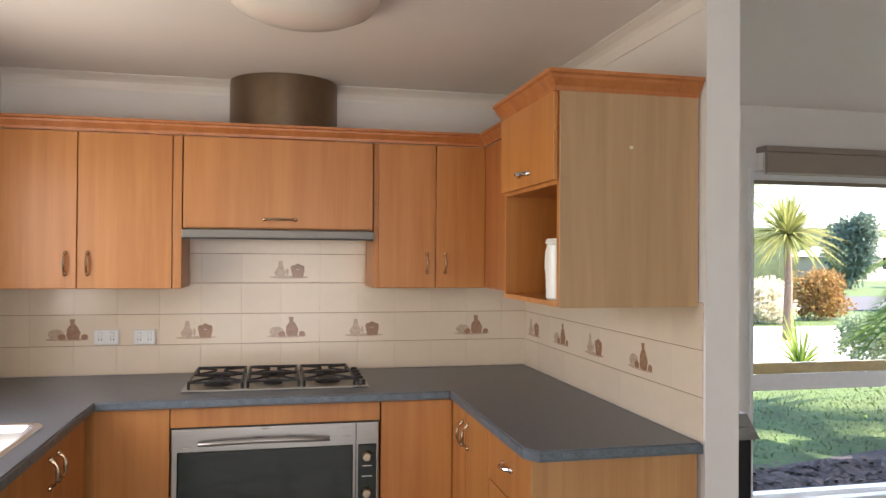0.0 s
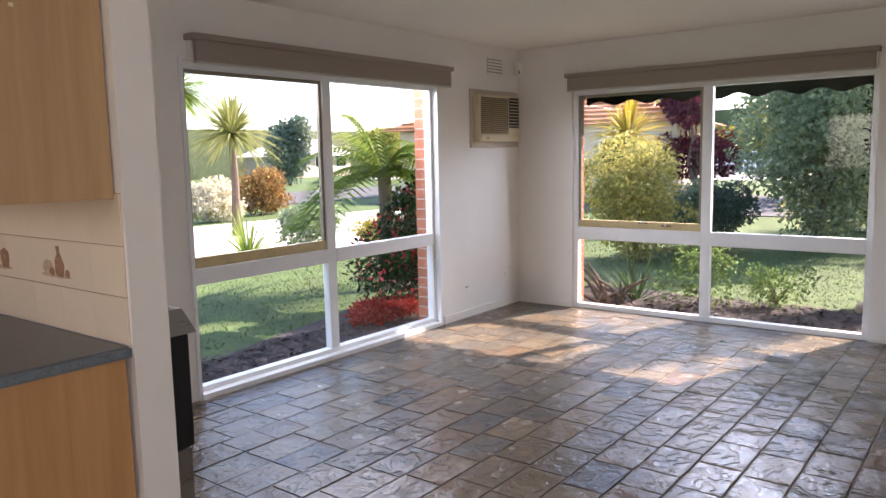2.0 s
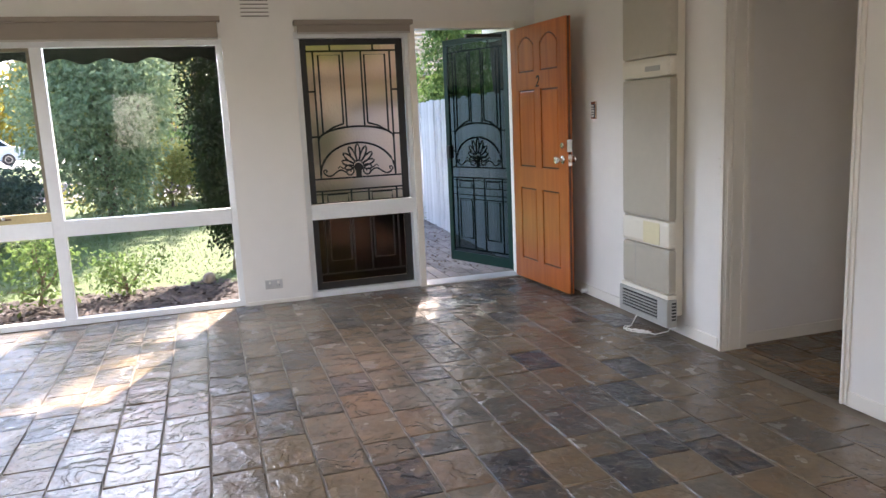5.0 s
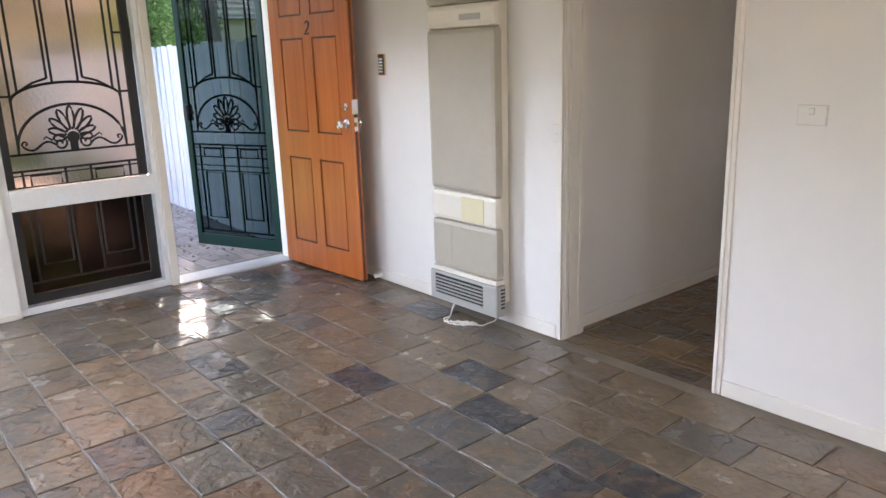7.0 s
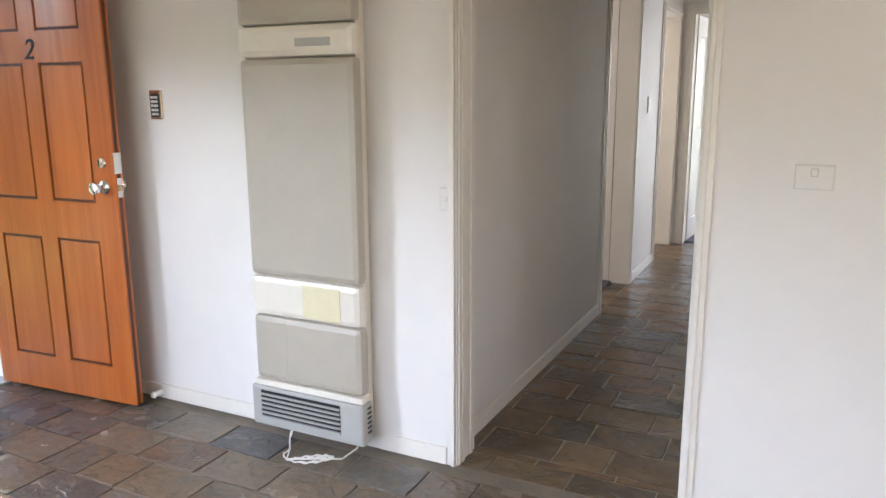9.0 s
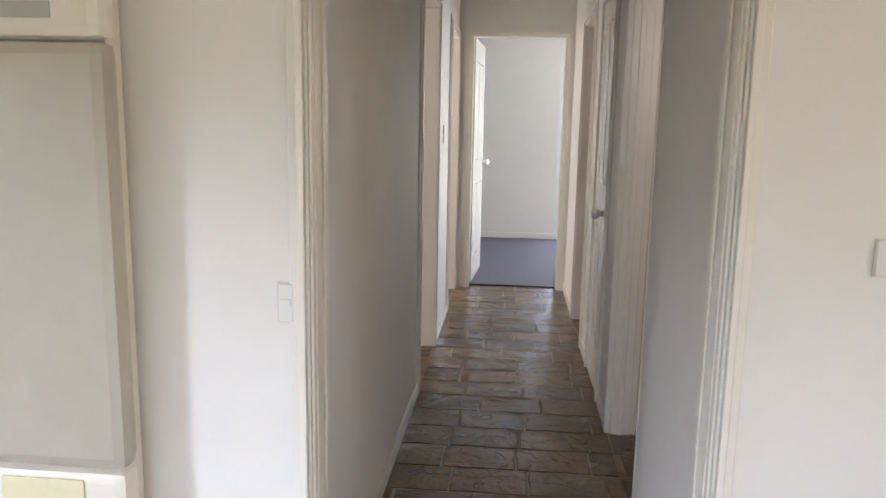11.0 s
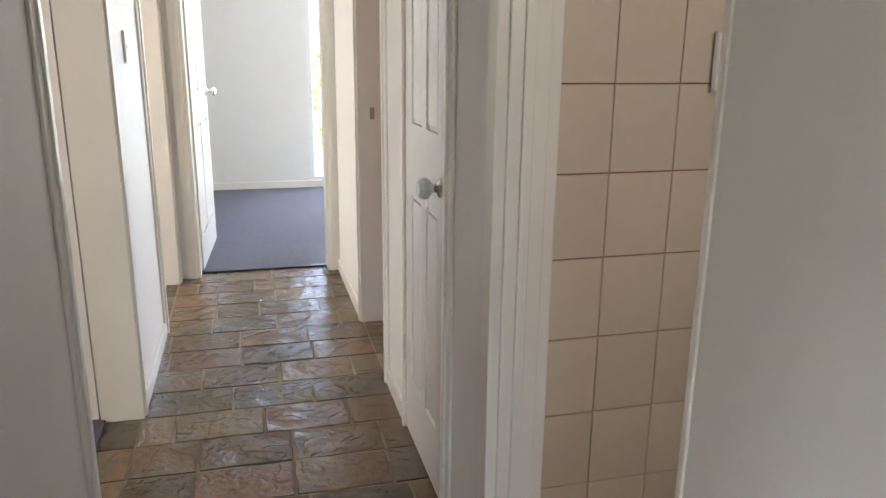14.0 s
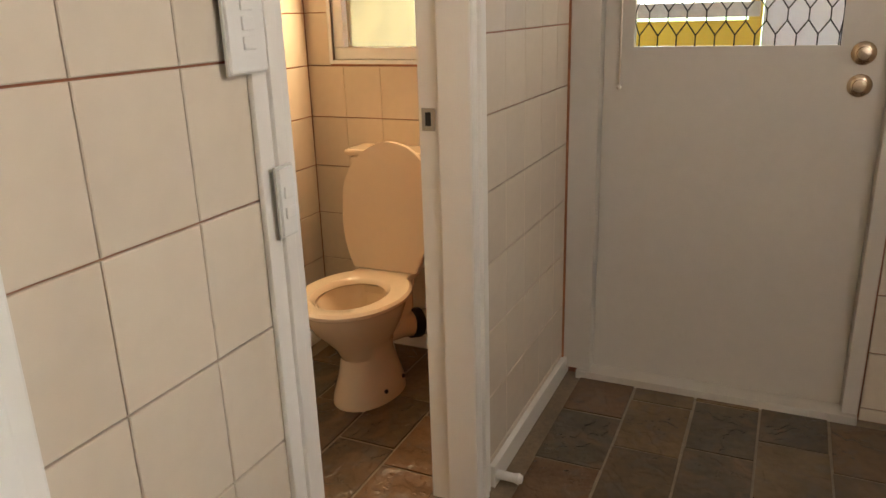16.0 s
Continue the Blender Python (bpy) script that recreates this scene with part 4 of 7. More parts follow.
def vent(x, y, z, axis, w=0.26, h=0.12, n=4, d=-1):
    o = thing("wall_vent", "white louvred wall vent near the ceiling", "air vent", group="wall vents")
    def q(nm, u0, u1, a, b, t0, t1, m):
        lo, hi = sorted(((x if axis == "x" else y) + d * t0, (x if axis == "x" else y) + d * t1))
        r = (lo, y + u0, z + a, hi, y + u1, z + b) if axis == "x" else (x + u0, lo, z + a, x + u1, hi, z + b)
        boxes(nm, [r], m, o)
    q("backing", -w / 2, w / 2, -h / 2, h / 2, 0.0, 0.003, mat("vent_shadow", (0.28, 0.26, 0.23), 0.8))
    for k in range(n + 1):
        zz = -h / 2 + h * k / n
        q("slat", -w / 2, w / 2, zz - 0.009, zz + 0.009, 0.0032, 0.011, WALL)


vent(5.74, 3.36, 2.26, "y", 0.25, 0.14, 5)
vent(6.13, 0.047, 2.23, "x", 0.20, 0.14, 5)
se = thing("corner_sensor", "small beige alarm sensor in the room corner", "sensor")
boxes("body", [(6.045, 3.285, 2.19, 6.10, 3.345, 2.29)], PLASTIC, se, bev=0.01)
boxes("lens", [(6.038, 3.278, 2.205, 6.05, 3.29, 2.24)], BLIND, se, bev=0.003)
boxes("bracket", [(6.06, 3.30, 2.29, 6.128, 3.358, 2.33)], PLASTIC, se, bev=0.004)
# air conditioner
ac = thing("air_conditioner", "old cream box air conditioner with a beige timber surround", "air conditioner")
X0, X1, Z0, Z1, YF = 5.350, 6.045, 1.565, 1.995, 3.36
AD = 0.085
SUR = mat("beige_painted_surround", (0.50, 0.44, 0.35), 0.5, var=0.08, scale=6)
for r in ((X0 - 0.025, YF - 0.022, Z0 - 0.045, X0 + 0.012, YF, Z1 + 0.04), (X1 - 0.012, YF - 0.022, Z0 - 0.045, X1 + 0.055, YF, Z1 + 0.04), (X0 + 0.012, YF - 0.022, Z0 - 0.045, X1 - 0.012, YF, Z0 + 0.01), (X0 + 0.012, YF - 0.022, Z1 - 0.01, X1 - 0.012, YF, Z1 + 0.04)):
    boxes("surround", [r], SUR, ac, "beige painted timber surround", 0.003)
CR2 = mat("aged_cream_plastic", (0.58, 0.50, 0.34), 0.4, var=0.05, scale=5)
boxes("body", [(X0 + 0.012, YF - AD, Z0 + 0.005, X1 - 0.012, YF, Z1 - 0.005)], CR2, ac, bev=0.010)
boxes("grille_recess", [(X0 + 0.035, YF - AD - 0.002, Z0 + 0.075, X0 + 0.475, YF - AD - 0.0005, Z1 - 0.03)], mat("tan_recess", (0.16, 0.12, 0.07), 0.7), ac, "brown recess behind the intake slats")
for k in range(18):
    z = Z0 + 0.080 + k * 0.0178
    boxes("slat", [(X0 + 0.035, YF - AD - 0.012, z, X0 + 0.475, YF - AD - 0.0025, z + 0.007)], mat("tan_slat", (0.36, 0.29, 0.18), 0.45), ac)
# flat black sheet on the body, in place of the shade inside the outlet
boxes("outlet_recess", [(X0 + 0.492, YF - AD - 0.002, Z0 + 0.135, X1 - 0.035, YF - AD - 0.0005, Z1 - 0.02)], BLACK, ac, "dark air outlet")
for k in range(9):
    z = Z0 + 0.15 + k * 0.029
    boxes("louvre", [(X0 + 0.492, YF - AD - 0.014, z, X1 - 0.035, YF - AD - 0.0025, z + 0.006)], CR2, ac)
boxes("lower_panel", [(X0 + 0.02, YF - AD - 0.010, Z0 + 0.01, X1 - 0.02, YF - AD - 0.0005, Z0 + 0.065)], CR2, ac, "cream lower flap", 0.004)
boxes("badge", [(X0 + 0.10, YF - AD - 0.0112, Z0 + 0.034, X0 + 0.15, YF - AD - 0.0102, Z0 + 0.042)], BLACK, ac)
# black heater behind the stub wall
h2 = thing("space_heater", "black and silver upright heater beside the stub wall", "heater")
boxes("body", [(1.195, 1.985, 0.345, 1.492, 2.55, 0.79)], BLACK, h2, "glossy black body", 0.006)
bm = bmesh.new()
v = [bm.verts.new(p) for p in ((1.193, 1.97, 0.795), (1.52, 1.97, 0.795), (1.47, 1.985, 0.895), (1.193, 1.985, 0.895), (1.193, 2.56, 0.795), (1.52, 2.56, 0.795), (1.47, 2.55, 0.895), (1.193, 2.55, 0.895))]
for q in ((0, 1, 2, 3), (4, 7, 6, 5), (0, 4, 5, 1), (1, 5, 6, 2), (2, 6, 7, 3), (3, 7, 4, 0)):
    bm.faces.new([v[i] for i in q])
part("hood", bm, STEEL, h2, "sloping silver hood")
boxes("base", [(1.195, 1.98, 0.0, 1.475, 2.555, 0.34)], STEEL, h2, "silver base", 0.005)
boxes("switch", [(1.493, 2.02, 0.62, 1.507, 2.06, 0.70)], SUR, h2)
outlet(6.128, 0.075, 0.155, (-1, 0), 0.13, 0.070, label="grey-white double power outlet low on the wall", bars=True, face=mat("mid_grey_plastic", (0.50, 0.50, 0.49), 0.35))
outlet(2.54, -2.198, 1.178, (0, 1), 0.100, 0.068, name="light_switch", label="white light switch plate on the wall", rockers=1)
outlet(3.737, -2.198, 1.045, (0, 1), 0.032, 0.08, name="light_switch", label="slim white light switch beside the hallway opening", rockers=1)
kp = thing("keypad", "small brass-framed wall keypad with dark buttons", "keypad")
boxes("plate", [(5.105, -2.199, 1.318, 5.175, -2.190, 1.442)], BRASS, kp, "brass plate", 0.003)
boxes("face", [(5.117, -2.1899, 1.328, 5.163, -2.186, 1.425)], BLACK, kp, "dark face", 0.002)
for i in range(3):
    for j in range(5):
        boxes("button", [(5.122 + 0.014 * i, -2.1858, 1.334 + 0.018 * j, 5.131 + 0.014 * i, -2.183, 1.345 + 0.018 * j)], PLASTIC, kp)
# wall furnace
wf = thing("wall_furnace", "tall beige wall-mounted gas heater with cream bands", "wall heater")
FX0, FX1, FY = 4.036, 4.560, -2.075
def slab(nm, z0, z1, m, lab="", dy=0.0, bev=0.026, x0=FX0, x1=FX1):
    return boxes(nm, [(x0, -2.195 if "back" in nm else -2.135, z0, x1, FY + dy, z1)], m, wf, lab, bev)
slab("back_panel", 0.12, 2.12, HEATER_W, "cream side cover", -0.0605, 0.004, FX0 + 0.028, FX1 + 0.02)
slab("upper_panel", 1.673, 2.12, HEATER, "beige top panel")
slab("upper_band", 1.556, 1.672, HEATER_W, "cream band", 0.003)
slab("main_panel", 0.708, 1.555, HEATER, "beige main panel")
slab("control_band", 0.541, 0.707, HEATER_W, "cream band", 0.003)
slab("lower_panel", 0.262, 0.540, HEATER, "beige lower panel")
slab("base_band", 0.235, 0.2615, HEATER_W, "cream strip", 0.006, 0.006)
slab("base", 0.060, 0.2345, HEATER_G, "grey louvred base", 0.012, 0.012, FX0 - 0.006, FX1 + 0.02)
boxes("badge", [(4.13, FY + 0.0032, 1.592, 4.285, FY + 0.006, 1.622)], HEATER_G, wf, "grey maker's plate without writing", 0.001)
boxes("control_door", [(4.125, FY + 0.0032, 0.556, 4.30, FY + 0.007, 0.69)], CREAM, wf, "yellowed control flap", 0.002)
boxes("seam", [(4.395, FY + 0.0002, 0.27, 4.398, FY + 0.001, 0.55)], HEATER_G, wf)
for k in range(6):
    z = 0.098 + 0.020 * k
    boxes("louvre", [(FX0 + 0.10, FY + 0.0122, z, FX1 - 0.03, FY + 0.020, z + 0.007)], HEATER_G, wf)
    # slots are black strips on the solid base, their shade put in as colour
    boxes("slot", [(FX0 + 0.10, FY + 0.0121, z + 0.0075, FX1 - 0.03, FY + 0.0132, z + 0.0195)], BLACK, wf)
    boxes("side_slot", [(FX0 - 0.0072, -2.125, z + 0.0075, FX0 - 0.0061, FY - 0.02, z + 0.0185)], BLACK, wf)
bm = bmesh.new()
rnd = random.Random(4)
for base in (0, 1):
    pts = [(4.40 - 0.02 * base, -2.10, 0.09), (4.39, -2.06, 0.03), (4.36, -2.02, 0.006)]
    for k in range(22):
        a = k / 22 * 5.2
        pts.append((4.27 + 0.085 * math.cos(a + base) - 0.05 * k / 22, -1.985 + 0.05 * math.sin(a * 1.3 + base), 0.006 + 0.006 * (k % 2)))
    pts += [(4.12, -2.04, 0.006), (4.10, -2.12, 0.02), (4.10, -2.15, 0.075)]
    tube(bm, pts, 0.0035, 6)
cb = thing("extension_lead", "loose white cord bundle lying on the slate below the heater", "cable")
part("lead", bm, PLASTIC, cb, smooth=True)
# ---- doors with panels ----
def door_leaf(o, W, H, T, panels, m, pm=None, groove=None):
    """Door leaf in its own x (from the hinge) and z: core, stiles and rails standing proud on both sides, raised fields."""
    rec = 0.010
    boxes("core", [(0.001, rec - T, 0.001, W - 0.001, -rec, H - 0.001)], groove or m, o, "grooves with their shade put into the colour" if groove else "")
    us = sorted({0.0, W, *[p[0] for p in panels], *[p[1] for p in panels]})
    cols = []
    for a, b in zip(us, us[1:]):
        ar = any(p[0] <= a + 1e-6 and b <= p[1] + 1e-6 and p[4] for p in panels)
        n = 12 if ar else 1
        cols += [(a + (b - a) * k / n, a + (b - a) * (k + 1) / n) for k in range(n)]
    for y0, y1 in ((-rec, 0.0), (-T, rec - T)):
        bm = bmesh.new()
        for a, b in cols:
            c = (a + b) / 2
            z = 0.0
            for p in sorted([p for p in panels if p[0] < c < p[1]], key=lambda q: q[2]):
                top = p[3]
                if p[4]:
                    u = 2 * (c - p[0]) / (p[1] - p[0]) - 1
                    top = p[3] - p[4] * (1 - max(0, math.cos(u * 1.5)) ** 0.8)
                box(bm, a, y0, z, b, y1, p[2])
                z = top
            box(bm, a, y0, z, b, y1, H)
        part("frame", bm, m, o)
    for p in panels:
        for y0, y1 in ((-rec, -0.002), (0.002 - T, rec - T)):
            i = 0.013
            if p[4]:
                bm = bmesh.new()
                w = p[1] - p[0] - 2 * i
                pts = [(p[0] + i, p[2] + i), (p[1] - i, p[2] + i)] + [(p[1] - i - w * k / 10, p[3] - i - p[4] * (1 - max(0, math.cos((1 - k / 5) * 1.5)) ** 0.8)) for k in range(11)]
                a = [bm.verts.new((x, y0, z)) for x, z in pts]
                b = [bm.verts.new((x, y1, z)) for x, z in pts]
                for k in range(len(pts)):
                    j = (k + 1) % len(pts)
                    bm.faces.new((a[k], a[j], b[j], b[k]))
                bm.faces.new(a)
                bm.faces.new(b[::-1])
                part("panel", bm, pm or m, o)
            else:
                boxes("panel", [(p[0] + i, y0, p[2] + i, p[1] - i, y1, p[3] - i)], pm or m, o, "", 0.004)


def knob(o, x, y, z, s, m=CHROME):
    for sy in s:
        bm = bmesh.new()
        lathe(bm, [(0.031, 0.0), (0.031, 0.004 * sy), (0.026, 0.010 * sy), (0.012, 0.014 * sy), (0.011, 0.032 * sy), (0.022, 0.040 * sy), (0.029, 0.052 * sy), (0.026, 0.064 * sy), (0.010, 0.070 * sy)], (x, y if sy > 0 else y, z), "y", 18)
        part("knob", bm, m, o, "round polished metal knob", smooth=True)


fd = thing("front_door", "open varnished orange timber door with arched and square panels", "door")
FW, FH, FT = 0.868, 2.035, 0.04
pan = []
for a, b in ((0.125, 0.385), (0.483, 0.743)):
    pan += [(a, b, 0.17, 0.765, 0), (a, b, 0.935, 1.545, 0), (a, b, 1.68, 1.955, 0.075)]
door_leaf(fd, FW, FH, FT, pan, CEDAR, None, CEDAR_SHADE)
knob(fd, FW - 0.065, 0.0, 1.01, (1,))
knob(fd, FW - 0.065, -FT, 1.01, (-1,))
for z, r in ((1.115, 0.024),):
    bm = bmesh.new()
    lathe(bm, [(r, 0.0), (r, -0.006), (r * 0.8, -0.012), (r * 0.3, -0.014)], (FW - 0.065, -FT, z), "y", 16)
    part("deadlock", bm, CHROME, fd, "round deadlock cylinder", smooth=True)
boxes("latch_plate", [(FW, -FT + 0.006, 0.965, FW + 0.0025, -0.006, 1.05)], CHROME, fd)
boxes("deadlock_plate", [(FW, -FT - 0.004, 1.07, FW + 0.004, -0.002, 1.16)], CHROME, fd)
boxes("latch_tongue", [(FW + 0.003, -0.028, 0.995, FW + 0.016, -0.012, 1.02)], BRASS, fd, bev=0.002)
# the house number
cu = bpy.data.curves.new("house_number", "FONT")
cu.body, cu.size, cu.extrude, cu.align_x, cu.shear = "2", 0.125, 0.002, "CENTER", 0.25
tmp = bpy.data.objects.new("tmp", cu)
me = bpy.data.meshes.new_from_object(tmp)
bpy.data.objects.remove(tmp)
num = new("house_number", me)
me.materials.append(IRON)
num.parent = fd
num.matrix_local = pose(0.434, -FT - 0.0015, 1.560, 90, 0, 0)
num["label"] = "dark metal house number 2"
fd.matrix_world = pose(6.118, -2.012, 0.018, 0, 0, 180 + 4.2)
ds = thing("door_stop", "small white rubber door stop on the skirting", "door stop")
bm = bmesh.new()
lathe(bm, [(0.016, 0.0), (0.014, 0.03), (0.018, 0.045), (0.012, 0.055)], (5.255, -2.187, 0.03), "y", 12)
part("body", bm, PLASTIC, ds, smooth=True)


def scroll(cx, cz, r, a0, turns, s, n=26):
    return [(cx + s * r * (1 - 0.8 * k / n) * math.cos(a0 + turns * 2 * math.pi * k / n), 0, cz + r * (1 - 0.8 * k / n) * math.sin(a0 + turns * 2 * math.pi * k / n)) for k in range(n + 1)]


def screen_pattern(o, W, H, m, y=0.0):
    """Straight bars, arches, shell and scrolls of a screen door, in its own x and z."""
    def bar(nm, pts, r=0.0075):
        bm = bmesh.new()
        tube(bm, [(a, y, b) for a, b in pts], r, 6)
        part(nm, bm, m, o)
    c = W / 2
    for z in (0.896, 0.80, 0.125, H - 0.115):
        bar("rail", [(0.03, z), (W - 0.03, z)])
    for z in (0.775, 0.705, 0.64, 0.60):
        bar("thin_rail", [(0.05, z), (W - 0.05, z)], 0.005)
    for s in (-1, 1):
        bar("bar", [(c + s * 0.072, 1.29), (c + s * 0.072, H - 0.115)])
        bar("bar", [(c + s * 0.17, H - 0.115), (c + s * 0.17, H - 0.05)])
        bar("bar", [(c + s * 0.305, 0.896), (c + s * 0.305, H - 0.115)])
        bar("bar", [(c + s * 0.305, 0.125), (c + s * 0.305, 0.80)])
        bar("bar", [(c + s * 0.072, 0.125), (c + s * 0.072, 0.80)])
        bar("stub", [(c + s * 0.305, 1.23), (W - 0.03 if s > 0 else 0.03, 1.23)])
        bar("stub", [(c + s * 0.305, 1.58), (W - 0.03 if s > 0 else 0.03, 1.58)])
        bar("panel_bar", [(c + s * 0.265, 1.25), (c + s * 0.265, H - 0.145), (c + s * 0.098, H - 0.145), (c + s * 0.098, 1.325)])
        bar("panel_bar", [(c + s * 0.098, 1.325), (c + s * 0.18, 1.30), (c + s * 0.265, 1.25)])
        bar("panel_bar", [(c + s * 0.098, 0.23), (c + s * 0.098, 0.585), (c + s * 0.265, 0.585), (c + s * 0.265, 0.23), (c + s * 0.098, 0.23)])
        bar("panel_bar", [(c + s * 0.098, 0.712), (c + s * 0.098, 0.768), (c + s * 0.265, 0.768), (c + s * 0.265, 0.712)], 0.006)
        bm = bmesh.new()
        tube(bm, [(a, y, b) for a, _, b in scroll(c + s * 0.075, 0.945, 0.042, math.pi / 2, 1.3, s)], 0.007, 6)
        tube(bm, [(c + s * (0.10 + 0.17 * k / 12), y, 0.938 + 0.022 * math.sin(k / 12 * 6.0)) for k in range(13)], 0.007, 6)
        tube(bm, [(a, y, b) for a, _, b in scroll(c + s * 0.265, 0.955, 0.022, -math.pi / 2, 1.0, s, 14)], 0.006, 6)
        tube(bm, [(c + s * 0.115, y, 0.965), (c + s * 0.15, y, 0.99), (c + s * 0.165, y, 0.975)], 0.005, 6)
        part("scroll", bm, m, o, "curled scroll")
    bar("arch", [(c + 0.305 * math.cos(math.pi * k / 20), 1.20 + 0.10 * math.sin(math.pi * k / 20)) for k in range(21)], 0.009)
    bar("arch", [(c + 0.305 * math.cos(math.pi * k / 20), 0.93 + 0.242 * math.sin(math.pi * k / 20)) for k in range(21)], 0.009)
    for k in range(9):
        an = radians(90 + (k - 4) * 24)
        u = (math.cos(an), math.sin(an))
        L = 0.175 - 0.0035 * (k - 4) ** 2 - 0.002 * abs(k - 4)
        bm = bmesh.new()
        pts = []
        for q in range(13):
            f = q / 12 * 2 * math.pi
            al, ac_ = 0.04 + (L - 0.04) * (0.5 - 0.5 * math.cos(f)), 0.019 * math.sin(f)
            pts.append((c + u[0] * al - u[1] * ac_, y, 0.985 + u[1] * al + u[0] * ac_))
        tube(bm, pts[:-1], 0.0075, 6, True)
        part("shell_petal", bm, m, o)
    bm = bmesh.new()
    lathe(bm, [(0.004, -0.006), (0.036, -0.004), (0.036, 0.004), (0.004, 0.006)], (c, y, 0.975), "y", 14)
    part("boss", bm, m, o)
    boxes("boss_foot", [(c - 0.022, y - 0.005, 0.90, c + 0.022, y + 0.005, 0.972)], m, o)


sd = thing("screen_door", "open dark green wrought screen door with shell pattern and insect mesh", "door")
SW, SH = 0.84, 2.06
for r in ((0, -0.014, 0, 0.05, 0.014, SH), (SW - 0.05, -0.014, 0, SW, 0.014, SH), (0.05, -0.014, 0, SW - 0.05, 0.014, 0.09), (0.05, -0.014, SH - 0.05, SW - 0.05, 0.014, SH)):
    boxes("frame", [r], GREEN, sd, "dark green metal frame", 0.004)
screen_pattern(sd, SW, SH, GREEN)
mesh_pane = boxes("insect_mesh", [(0.05, 0.009, 0.09, SW - 0.05, 0.0095, SH - 0.05)], MESHY, sd, "fine dark insect mesh")
boxes("lock", [(SW - 0.05, -0.035, 0.98, SW - 0.012, 0.03, 1.10)], BLACK, sd, "black lock body", 0.005)
bm = bmesh.new()
tube(bm, [(SW - 0.03, -0.035, 1.04), (SW - 0.03, -0.06, 1.04), (SW + 0.03, -0.065, 1.035)], 0.007, 8)
part("lever", bm, BLACK, sd, "black lever")
sd.matrix_world = pose(6.33, -2.040, 0.015, 0, 0, 22.8)
cl2 = thing("door_closer", "black door closer at the head of the doorway", "door closer")
boxes("tube", [(6.30, -1.98, 2.02, 6.36, -1.66, 2.05)], BLACK, cl2, bev=0.006)
# fixed wrought screen outside the sidelight
fs = thing("window_screen", "fixed black wrought screen outside the sidelight", "window screen")
screen_pattern(fs, 0.82, 2.0, IRON)
for r in ((0, -0.012, 0, 0.055, 0.012, 2.0), (0.765, -0.012, 0, 0.82, 0.012, 2.0), (0.055, -0.012, 0, 0.765, 0.012, 0.06), (0.055, -0.012, 1.93, 0.765, 0.012, 2.0)):
    boxes("frame", [r], IRON, fs, "", 0.003)
# dark tinted sheet on the lower pane only, added to dim what shows through
fm = boxes("insect_mesh", [(0.055, -0.0135, 0.06, 0.765, -0.013, 0.64)], DENSE, fs, "fine dark insect mesh")
fs.matrix_world = pose(6.24, -1.085, 0.04, 0, 0, 90)
cs = thing("ceiling_vent", "small flat white fitting on the living room ceiling", "ceiling vent")
bm = bmesh.new()
lathe(bm, [(0.012, CZ - 0.020), (0.05, CZ - 0.018), (0.062, CZ - 0.010), (0.062, CZ - 0.001)], (2.771, 2.120, 0), seg=20)
part("body", bm, PLASTIC, cs, smooth=True)

SCUFF = mat("grey_scuff", (0.22, 0.19, 0.16), 0.8, var=0.3, scale=40)
sc = thing("wall_scuff", "small dark scuff marks on the painted wall", "stain")
for x0, z0, w, h in ((5.22, 0.27, 0.035, 0.012), (5.93, 0.36, 0.05, 0.004), (5.86, 0.31, 0.03, 0.003)):
    boxes("scuff", [(x0, 3.3588, z0, x0 + w, 3.3599, z0 + h)], SCUFF, sc)


# ---- hallway, bedroom, laundry, toilet ----
DOORW = mat("white_door_gloss", (0.80, 0.78, 0.73), 0.25, var=0.03, scale=3)
bd = thing("bedroom_door", "open white panelled bedroom door with a chrome knob", "door")
pan = []
for a, b in ((0.11, 0.36), (0.43, 0.68)):
    pan += [(a, b, 0.20, 0.86, 0), (a, b, 1.06, 1.92, 0)]
door_leaf(bd, 0.80, 2.10, 0.036, pan, DOORW)
knob(bd, 0.725, -0.036, 1.03, (-1,))
knob(bd, 0.725, 0.0, 1.03, (1,))
bd.matrix_world = pose(3.650, -7.215, 0.012, 0, 0, -93.4)
cd = thing("linen_cupboard_door", "closed narrow white panelled cupboard door with a glass-look knob", "door")
pan = []
for a, b in ((0.095, 0.235), (0.295, 0.435)):
    pan += [(a, b, 0.20, 0.86, 0), (a, b, 1.09, 1.92, 0)]
door_leaf(cd, 0.53, 2.035, 0.035, pan, DOORW)
cd.matrix_world = pose(2.806, -4.495, 0.02, 0, 0, -90)
for yy, m, prof in ((0.0, CHROME, [(0.027, 0.0), (0.027, 0.005), (0.014, 0.012), (0.012, 0.022)]), (0.022, mat("clear_resin", (0.75, 0.78, 0.78), 0.08, coat=1.0), [(0.012, 0.0), (0.028, 0.016), (0.030, 0.028), (0.022, 0.042), (0.006, 0.046)])):
    bm = bmesh.new()
    lathe(bm, prof, (0.055, yy, 0.95), "y", 8)
    part("knob", bm, m, cd, "faceted knob on a chrome rose")
for z in (0.25, 1.8):
    boxes("hinge", [(0.524, -0.002, z, 0.534, 0.008, z + 0.09)], CHROME, cd)
boxes("plug", [(0.20, 0.0001, 0.865, 0.226, 0.003, 0.90)], PLASTIC, cd)
